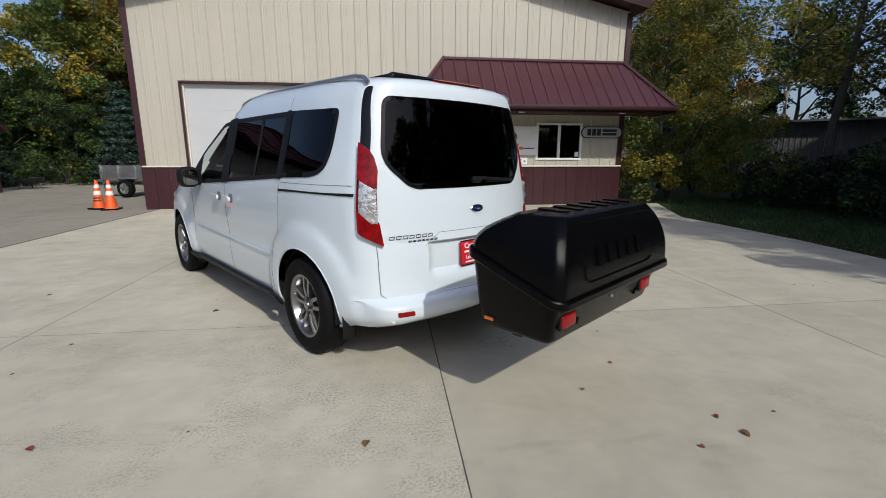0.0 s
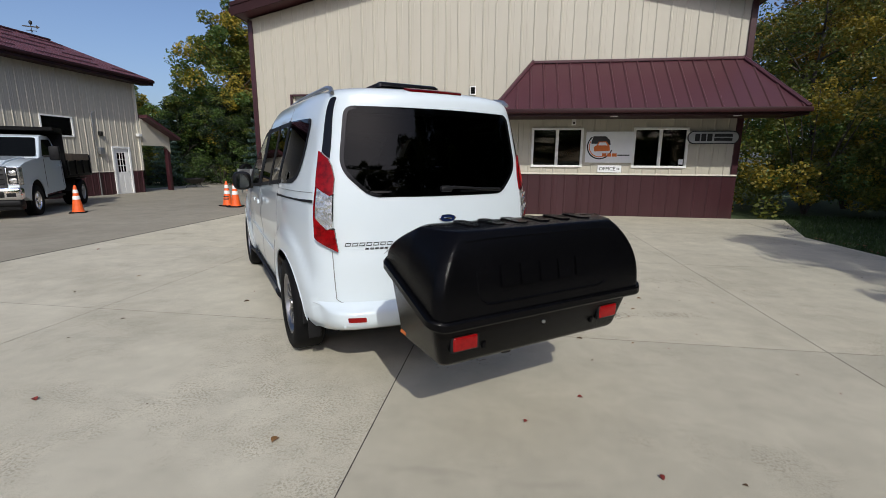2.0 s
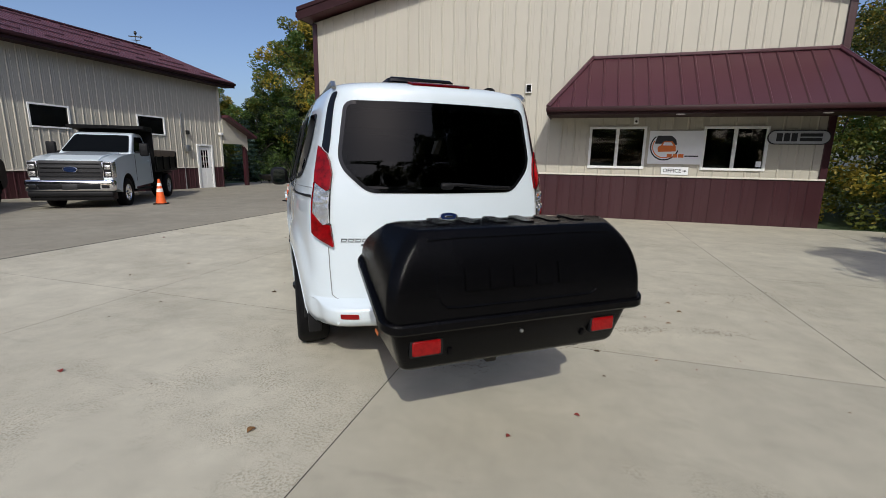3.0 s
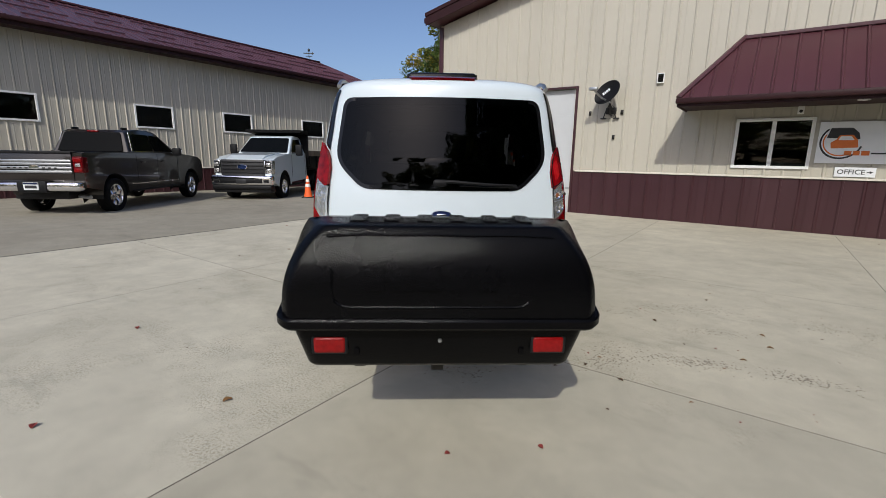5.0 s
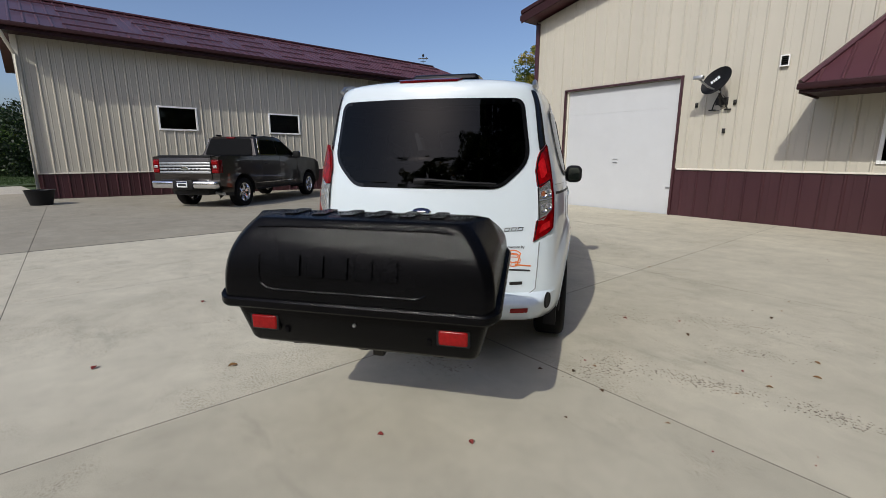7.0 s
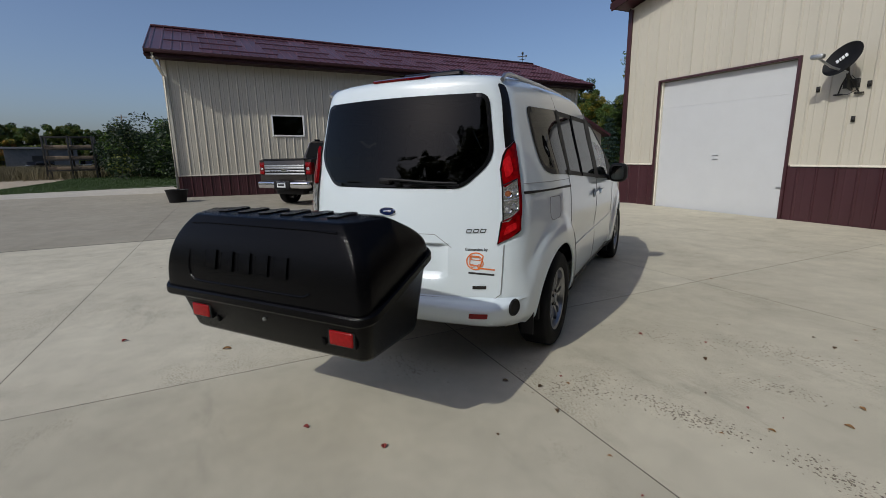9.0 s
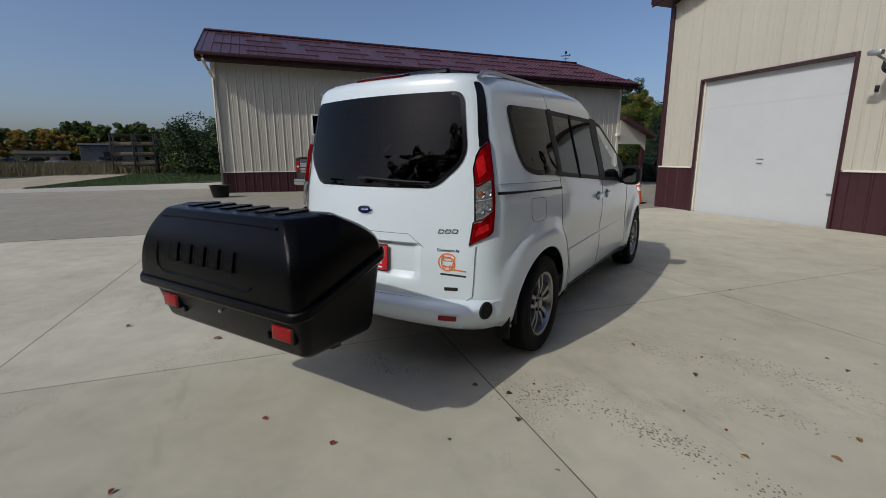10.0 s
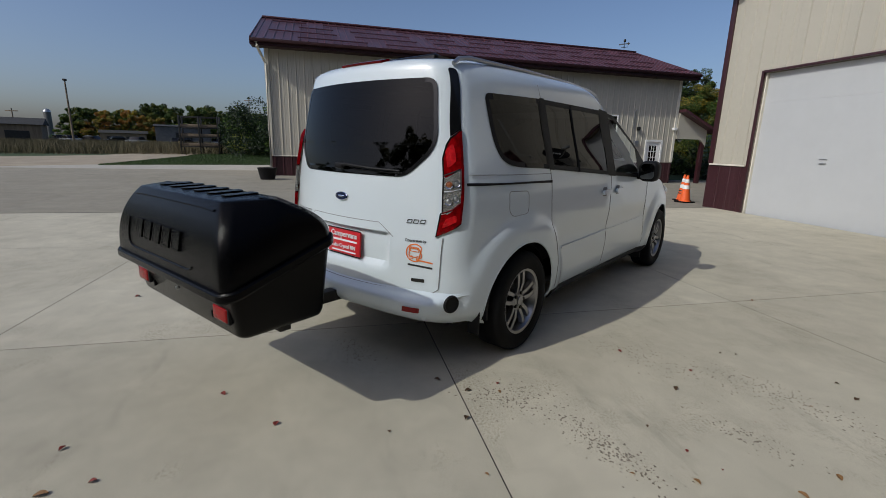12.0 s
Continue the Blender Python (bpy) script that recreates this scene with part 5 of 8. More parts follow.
        add_box(bm, s * 0.87, s * 1.045, 2.05, 2.22, 1.005, 1.195, 0.06, 5)
        mir = part("door_mirror", bm, M_BLACKPL, van, "black door mirror")
        part("mirror_arm", box_bm(s * 0.80, s * 0.93, 2.10, 2.19, 1.02, 1.08, 0.02), M_BLACKPL, mir)
        part("mirror_glass", add_prism(bmesh.new(), rounded([(s * 0.895, 1.03), (s * 1.02, 1.03), (s * 1.014, 1.17), (s * 0.9, 1.17)], 0.04), 2.046, 2.056, lambda u, v, d: (u, d, v)), M_MIRROR, mir)
        bm = bmesh.new()
        add_lathe(bm, [(0.0, 0.05), (0.10, 0.05), (0.12, 0.03), (0.12, -0.03)], 20, "Y")
        part("headlamp", bm, M_LENS, van, m=Matrix.Translation((s * 0.62, 3.62, 0.82)) @ Matrix.Diagonal((1.3, 1, 0.8, 1)))
        part("front_seat", add_box(add_box(bmesh.new(), s * 0.18, s * 0.68, 1.35, 1.85, 0.55, 0.75, 0.06, 3), s * 0.2, s * 0.66, 1.25, 1.42, 0.7, 1.36, 0.06, 3), M_SEAT, van, "dark cloth front seat")
    # right-flank details: fuel flap, corner plug
    part("fuel_flap", seam(fine(rounded([(-0.19, 1.035), (0.01, 1.03), (0.01, 0.895), (-0.155, 0.885), (-0.19, 0.92)], [0.02, 0.03, 0.04, 0.04, 0.02]) + [(-0.19, 1.015)], 3), van_flank, 1, 0.0022), M_GREYSEAM, van, "fuel flap shut line")
    bm = bmesh.new()
    c = van_corner(0.13, 0.43, 1, 0.0)
    d = (van_corner(0.13, 0.43, 1, 0.03) - c).normalized()
    add_lathe(bm, [(0.0, 0.006), (0.042, 0.006), (0.046, 0.01), (0.05, 0.006), (0.052, 0.0)], 28, "Z")
    part("socket_cover", bm, M_BLACKPL, van, "round black socket cover", m=Matrix.Translation(c) @ d.to_track_quat("Z", "Y").to_matrix().to_4x4())
    # underside and hitch
    part("underbody", box_bm(-0.66, 0.66, -0.5, 3.6, 0.24, 0.30, 0.02), M_BLACKPL, van)
    part("rear_axle", add_tube(bmesh.new(), [(-0.7, 0, 0.28), (0.7, 0, 0.28)], 0.05, 10), M_DARKSTEEL, van)
    part("interior_floor", box_bm(-0.75, 0.75, -0.55, 2.3, 0.5, 0.54, 0), M_SEAT, van)
    part("dashboard", box_bm(-0.74, 0.74, 2.2, 2.6, 0.8, 1.06, 0.06), M_SEAT, van)
    part("headliner", box_bm(-0.55, 0.55, -0.3, 1.4, 1.60, 1.62, 0.0), M_SEAT, van)
    part("bench_seat", add_box(add_box(bmesh.new(), -0.6, 0.6, 0.3, 0.75, 0.55, 0.75, 0.05), -0.6, 0.6, 0.22, 0.36, 0.7, 1.25, 0.05), M_SEAT, van)
    part("windscreen", patch(rounded([(-0.66, 1.13), (0.66, 1.13), (0.56, 1.63), (-0.56, 1.63)], 0.05), lambda x, z, s, off: Vector((x, van_front(z) - 0.16 * (x / 0.6) ** 2 + 0.01, van_crown(1.8, z))), rows=12, cols=12), M_CLEAR, van, "clear windscreen")
    part("grille", box_bm(-0.5, 0.5, 3.86, 3.90, 0.55, 0.72, 0.02), M_BLACKPL, van)
    # tailgate details
    part("tailgate_line", seam(fine([(-0.694, 0.795), (-0.69, 0.66), (-0.682, 0.505), (-0.655, 0.482), (-0.6, 0.478), (-0.3, 0.475), (0.0, 0.474), (0.3, 0.475), (0.6, 0.478), (0.655, 0.482), (0.682, 0.505), (0.69, 0.66), (0.694, 0.795)], 10), van_tail, 1, 0.0028, -0.0008), M_GREYSEAM, van)
    part("plate_recess_line", seam(fine([(-0.41, 0.775), (-0.39, 0.79), (-0.31, 0.848), (0.31, 0.848), (0.39, 0.79), (0.41, 0.775)], 8), van_tail, 1, 0.002), M_GREYSEAM, van)
    pl = part("sign_plate", box_bm(-0.155, 0.155, -0.012, 0.0, -0.078, 0.078, 0.006), M_PLATE, van, "red dealer plate with white lettering", m=Matrix.Translation((0.012, -0.752, 0.69)) @ Matrix.Rotation(radians(-3), 4, "X"))
    face = Matrix.Rotation(radians(90), 4, "X")
    text_mesh("Campervans", 0.05, M_SIGNWHITE, pl, Matrix.Translation((0, -0.0145, 0.045)) @ face, width=0.25)
    text_mesh("Lake Crystal MN", 0.034, M_SIGNWHITE, pl, Matrix.Translation((0, -0.0145, -0.03)) @ face, width=0.22)
    for z0, w, h in ((0.008, 0.125, 0.012), (-0.06, 0.115, 0.009)):
        part("print_bar", box_bm(-w, w, -0.0142, -0.0122, z0 - h / 2, z0 + h / 2, 0), M_SIGNWHITE, pl, smooth=False)
    part("plate_frame", outline_strip([(-0.16, -0.083), (0.16, -0.083), (0.16, 0.083), (-0.16, 0.083)], lambda u, v, s, off: Vector((u, -0.016, v)), width=0.008), M_BLACKPL, pl)
    # badges as plain shapes
    bm = bmesh.new()
    add_lathe(bm, [(0.0, 0.008), (0.048, 0.006), (0.052, 0.0)], 32, "Z")
    em = part("oval_badge", bm, M_BLUE, van, "blue oval badge with a chrome rim", m=Matrix.Translation(van_tail(0, 0.972, 1, 0.002)) @ Matrix.Rotation(radians(84), 4, "X") @ Matrix.Diagonal((1.0, 0.44, 1, 1)))
    bm = bmesh.new()
    add_lathe(bm, [(0.049, 0.004), (0.052, 0.010), (0.058, 0.006), (0.06, 0.0)], 36, "Z", cap=False)
    part("badge_rim", bm, M_CHROME, em)
    part("badge_script", box_bm(-0.026, 0.026, -0.012, 0.012, 0.007, 0.010, 0.002), M_CHROME, em)
    def badge_row(x, z, n, w, h, step, slope):
        for k in range(n):
            zz = z + slope * k
            part("badge_letter", outline_strip([(x, zz), (x + w, zz), (x + w + 0.3 * h, zz + h), (x + 0.3 * h, zz + h)], van_tail, 1, 0.004, 0.0058), M_SEAM, van)
            x += step

    badge_row(-0.625, 0.824, 7, 0.03, 0.021, 0.039, 0.0006)
    badge_row(-0.515, 0.803, 7, 0.02, 0.011, 0.0275, 0.0005)
    badge_row(0.487, 0.861, 3, 0.029, 0.023, 0.038, 0.0015)
    part("badge_letter", patch(rounded([(0.53, 0.553), (0.605, 0.555), (0.605, 0.535), (0.53, 0.533)], 0.003), van_tail, 1, 0.003, 2, 4), M_DARKSTEEL, van)
    # orange conversion sticker
    st = part("sticker_ring", outline_strip([(0.548 + 0.052 * math.cos(t), 0.70 + 0.052 * math.sin(t)) for t in [0.6 + k / 24 * 4.6 for k in range(25)]], van_tail, 1, 0.003, 0.0065), M_ORANGE, van, "orange and black round sticker")
    part("sticker_van", outline_strip(rounded([(0.515, 0.735), (0.572, 0.731), (0.592, 0.694), (0.588, 0.668), (0.512, 0.676)], 0.012), van_tail, 1, 0.0035, 0.0055), M_ORANGE, st)
    part("sticker_van", outline_strip(rounded([(0.522, 0.728), (0.566, 0.725), (0.578, 0.704), (0.52, 0.708)], 0.006), van_tail, 1, 0.0035, 0.004), M_ORANGE, st)
    for xx in (0.53, 0.566):
        part("sticker_wheel", outline_strip([(xx + 0.011 * math.cos(t), 0.673 + 0.011 * math.sin(t)) for t in [k / 12 * 6.283 for k in range(12)]], van_tail, 1, 0.0036, 0.004), M_ORANGE, st)
    part("sticker_bar", patch([(0.558, 0.665), (0.65, 0.655), (0.65, 0.647), (0.558, 0.657)], van_tail, 1, 0.003, 2, 6), M_ORANGE, st)
    part("sticker_bar", patch([(0.508, 0.637), (0.648, 0.627), (0.648, 0.616), (0.508, 0.626)], van_tail, 1, 0.003, 2, 6), M_INK, st)
    t = van_tail(0.548, 0.768, 1, 0.003)
    slope = math.degrees(math.atan(2 * 0.105 * 0.555 / 0.58 ** 2))
    text_mesh("Conversion by", 0.024, M_INK, st, Matrix.Translation(t) @ Matrix.Rotation(radians(slope), 4, "Z") @ Matrix.Rotation(radians(85), 4, "X"), width=0.13, depth=0.0006)
    # wiper
    w = part("rear_wiper", add_tube(bmesh.new(), [van_tail(-0.02, 1.155, 1, 0.03), van_tail(0.05, 1.158, 1, 0.035), van_tail(0.25, 1.145, 1, 0.03), van_tail(0.43, 1.14, 1, 0.02)], 0.012, 8, True, 0.006), M_BLACKPL, van, "black rear wiper")
    part("wiper_blade", seam(fine([(0.10, 1.138), (0.44, 1.13)]), van_tail, 1, 0.006, 0.012), M_BLACKPL, w)
    part("wiper_hub", box_bm(-0.05, 0.03, van_tail(0, 1.15).y - 0.04, van_tail(0, 1.15).y, 1.135, 1.175, 0.015), M_BLACKPL, w)
    # roof: red brake light strip and lidded vent
    part("brake_light", patch(rounded([(-0.2, 1.752), (0.2, 1.752), (0.18, 1.738), (-0.18, 1.738)], 0.004), van_tail, 1, 0.012, 3, 12, 0.012), M_RED_DARK, van, "long red high brake light")
    for yc, zt in ((0.06, 1.885), (0.78, 1.92)):
        v = part("roof_vent", add_box(bmesh.new(), -0.21, 0.21, yc - 0.2, yc + 0.2, 1.75, 1.82, 0.012), M_BLACKPL, van, "black roof vent with a smoked domed lid")
        bm = bmesh.new()
        add_box(bm, -0.235, 0.235, yc - 0.23, yc + 0.25, 1.822, zt, 0.03, 4)
        for q in bm.verts:
            if q.co.z > 1.85:
                q.co.z -= 0.05 * smoothstep(yc - 0.05, yc + 0.25, q.co.y) + 0.04 * (q.co.x / 0.235) ** 2
        part("vent_lid", bm, M_BLACKGLOSS, v)
    # receiver under the bumper
    part("hitch_receiver", box_bm(-0.035, 0.035, -0.98, -0.3, 0.33, 0.40, 0.006), M_DARKSTEEL, van)
    part("hitch_bar", add_tube(bmesh.new(), [(-0.5, -0.55, 0.33), (0.5, -0.55, 0.33)], 0.03, 10), M_DARKSTEEL, van)
    return van


build_van()


# ---- cargo box on the hitch ----
def build_box():
    """Textured black lidded box on a steel hitch frame behind the van. Local frame as the van's."""
    b = thing("cargo_box", "black textured plastic hitch cargo box with red reflectors", "cargo box", VAN @ pose(-0.016, -1.535, 0, 0, 0, 1.4) @ Matrix.Diagonal((1.0, 1.02, 1, 1)))
    y_rear, y_front = -0.25, 0.255

    def split_z(y):
        return 0.705 + (y - y_rear) / (y_front - y_rear) * 0.17

    def ring(hw, y0, y1, r, n=8):
        pts = rounded([(-hw, y0), (hw, y0), (hw, y1), (-hw, y1)], r, n)
        out = []
        m = len(pts)
        for i in range(m):
            a, c = Vector(pts[i]), Vector(pts[(i + 1) % m])
            out.append(a)
            if (c - a).length > 0.15:
                k = int((c - a).length / 0.04)
                out += [a + (c - a) * j / k for j in range(1, k)]
        return out

    def shell(levels, closed_top=True, closed_bottom=True):
        bm = bmesh.new()
        rows = [[bm.verts.new((p.x, p.y, zf(p.y))) for p in ring(hw, y0, y1, r)] for hw, y0, y1, r, zf in levels]
        grid_faces(bm, rows, True)
        if closed_bottom:
            bm.faces.new(rows[0][::-1])
        if closed_top:
            bm.faces.new(rows[-1])
        return bm

    n = len(ring(0.6, -0.25, 0.25, 0.1))
    # lid: tapered dome; the same number of points on every level
    def lid_level(t):
        """Half width, rear and front edge and corner cut of the lid at a height fraction."""
        q = min(t, 0.97) / 0.97
        hw, hr, y0, y1 = 0.59 - 0.06 * q ** 3, 0.588 - 0.125 * q ** 2.6, y_rear - 0.012 + 0.09 * q ** 2.5, y_front - 0.19 * q ** 2.3
        if t > 0.97:
            k = (t - 0.97) / 0.03
            hw, hr, y0, y1 = hw - 0.035 * k ** 2, hr - 0.02 * k ** 2, y0 + 0.055 * k ** 2, y1 - 0.05 * k ** 2
        return hw, y0, y1, hr

    heights = [0.0, 0.02, 0.12, 0.22, 0.32, 0.42, 0.52, 0.61, 0.69, 0.76, 0.82, 0.87, 0.91, 0.94, 0.96, 0.975, 0.985, 0.994, 1.0]
    bm = bmesh.new()
    rows = []
    for t in heights:
        hw, y0, y1, hr = lid_level(t)
        fx, fy = 0.03 + 0.04 * t, 0.035 + 0.02 * t
        poly = [(-hr + 0.032, y0), (hr - 0.032, y0), (hr, y0 + 0.034), (hw, 0.0), (hw, y1 - fy), (hw - fx, y1), (-hw + fx, y1), (-hw, y1 - fy), (-hw, 0.0), (-hr, y0 + 0.034)]
        base = rounded(poly, 0.012, 3)
        per = len(base) // 10
        pts = []
        for i in range(10):
            arc = [Vector(p) for p in base[i * per:(i + 1) * per]]
            nxt = Vector(base[((i + 1) * per) % len(base)])
            k = (24, 2, 4, 3, 2, 24, 2, 3, 4, 2)[i]
            pts += arc + [arc[-1] + (nxt - arc[-1]) * j / k for j in range(1, k)]
        row = []
        for p in pts:
            zb = split_z(p.y) + 0.012
            zt = 1.05 + 0.03 * (p.y - y_rear)
            row.append(bm.verts.new((p.x, p.y, zb + (zt - zb) * t)))
        rows.append(row)
    grid_faces(bm, rows, True)
    bm.faces.new(rows[-1])
    bm.faces.new(rows[0][::-1])
    lid = part("lid", bm, M_BOX, b, "black textured domed lid", angle=60)
    # embossed panel and block shapes on the lid's rear face

    def rear_face(x, z, s=1, off=0.0):
        t = max(0, min(1, (z - 0.714) / 0.338))
        return Vector((x, lid_level(t)[1] - off, z))

    part("panel_rim", seam(fine([(-0.395, 0.90), (-0.395, 0.81), (-0.385, 0.78), (-0.36, 0.763), (-0.32, 0.758), (0.27, 0.758), (0.30, 0.762), (0.322, 0.775)], 4), rear_face, 1, 0.005, 0.0), M_BOX, lid)
    part("panel_rim", seam(fine([(-0.42, 1.012), (-0.3, 1.017), (0.3, 1.017), (0.42, 1.012)], 6), rear_face, 1, 0.0075, 0.001), M_BOX, lid)
    for k in range(5):
        x0 = -0.285 + k * 0.104
        part("raised_block", patch([(x0, 0.908), (x0 + 0.078, 0.908), (x0 + 0.078, 0.822), (x0, 0.822)], rear_face, 1, 0.008, 6, 3, 0.008), M_BOX, lid)
        part("block_rim", outline_strip([(x0, 0.908), (x0 + 0.078, 0.908), (x0 + 0.078, 0.822), (x0, 0.822)], rear_face, 1, 0.0105, 0.01), M_BOX, lid)
    for k in range(6):
        xx = -0.325 + k * 0.13
        bm = bmesh.new()
        add_prism(bm, rounded([(xx - 0.026, -0.112), (xx + 0.034, -0.112), (xx + 0.034, 0.04), (xx - 0.026, 0.04)], 0.02, 3), 1.04, 1.06, lambda u, v, d: (u, v, d + 0.03 * (v + 0.25) - 0.004))
        part("top_rib", bm, M_BOX, lid)
    # rolled rim where lid and tub meet
    bm = bmesh.new()
    prof = [(-0.012, 0.014), (0.012, 0.012), (0.018, 0.004), (0.018, -0.022), (0.012, -0.03), (-0.012, -0.03)]
    base = rounded([(-0.555, y_rear - 0.01), (0.555, y_rear - 0.01), (0.592, y_rear + 0.025), (0.592, y_front - 0.035), (0.56, y_front), (-0.56, y_front), (-0.592, y_front - 0.035), (-0.592, y_rear + 0.025)], 0.018, 3)
    rows = []
    for i in range(len(base)):
        p = Vector(base[i])
        d = (Vector(base[(i + 1) % len(base)]) - Vector(base[i - 1])).normalized()
        nn = Vector((d.y, -d.x))
        rows.append([bm.verts.new((p.x + nn.x * o, p.y + nn.y * o, split_z(p.y) + dz)) for o, dz in prof])
    rows.append(rows[0])
    for q, w in zip(rows, rows[1:]):
        for k in range(len(prof)):
            bm.faces.new((q[k], q[(k + 1) % len(prof)], w[(k + 1) % len(prof)], w[k]))
    part("rim", bm, M_BOX, b)
    # tub
    bm = bmesh.new()
    rows = []
    for t, hw, y0, y1, r in ((0.0, 0.492, y_rear + 0.11, y_front - 0.03, 0.04), (0.03, 0.51, y_rear + 0.085, y_front - 0.015, 0.045), (0.1, 0.522, y_rear + 0.07, y_front - 0.006, 0.05), (0.8, 0.566, y_rear + 0.034, y_front, 0.05), (1.0, 0.582, y_rear + 0.02, y_front, 0.05)):
        row = []
        for px, py in rounded([(-hw, y0), (hw, y0), (hw, y1), (-hw, y1)], r, 8):
            z0 = 0.475
            row.append(bm.verts.new((px, py, z0 + (split_z(py) - 0.01 - z0) * t)))
        rows.append(row)
    grid_faces(bm, rows, True)
    bm.faces.new(rows[0][::-1])
    bm.faces.new(rows[-1])
    tub = part("tub", bm, M_BOX, b, "black plastic lower tub", angle=50)
    for s in (-1, 1):
        x0, x1 = sorted((s * 0.36, s * 0.482))
        r = part("reflector", box_bm(x0, x1, -0.012, 0.012, 0.542, 0.608, 0.0115, 4), M_REFLECTOR, tub, "red rectangular reflector", m=Matrix.Translation((0, y_rear + 0.048, 0.012)))
        part("reflector_surround", box_bm(x0 - 0.008, x1 + 0.008, -0.006, 0.012, 0.537, 0.613, 0.006), M_BLACKPL, r)
        x = s * 0.32
        part("latch_slot", box_bm(x - 0.01, x + 0.01, y_rear + 0.05, y_rear + 0.08, 0.54, 0.57, 0.004), M_BOX, tub)
    bm = bmesh.new()
    add_lathe(bm, [(0.0, 0.004), (0.006, 0.003), (0.008, 0.0), (0.008, -0.02)], 16, "Y")
    part("lock", bm, M_STEEL, tub, m=Matrix.Translation((0.0, y_rear + 0.04, 0.605)) @ Matrix.Rotation(math.pi, 4, "Z"))
    part("warning_sticker", box_bm(-0.002, 0.0, -0.028, 0.028, -0.008, 0.008, 0), M_ORANGE, tub, "small orange warning sticker", m=Matrix.Translation((-0.537, 0.16, 0.53)) @ Matrix.Rotation(radians(10), 4, "Y"))
    # steel frame under the tub
    for x in (-0.32, 0.0, 0.34):
        part("frame_rail", box_bm(x - 0.025, x + 0.025, -0.12, 0.26, 0.455, 0.474, 0.006), M_DARKSTEEL, b)
    part("cross_bar", box_bm(-0.40, 0.42, 0.06, 0.12, 0.415, 0.445, 0.006), M_DARKSTEEL, b)
    part("hitch_arm", box_bm(-0.024, 0.024, 0.08, 0.62, 0.35, 0.395, 0.006), M_BLACKSTEEL, b)
    part("shackle", add_tube(bmesh.new(), [(0.03 + 0.05 * math.cos(t), 0.42 + 0.035 * math.sin(t), 0.365) for t in [math.pi * (k / 8 - 0.5) for k in range(9)]], 0.009, 8), M_BLACKSTEEL, b)
    part("upright", box_bm(-0.028, 0.028, 0.06, 0.12, 0.345, 0.42, 0.006), M_DARKSTEEL, b)
    return b


build_box()


# ---- signs and fittings on the workshop ----
def on_front(x, z, d=0.0):
    """A frame on the workshop front: x along it, y up, z towards the yard."""
    return Matrix.Translation((x, WY - 0.022 - d, z)) @ Matrix.Rotation(radians(90), 4, "X")


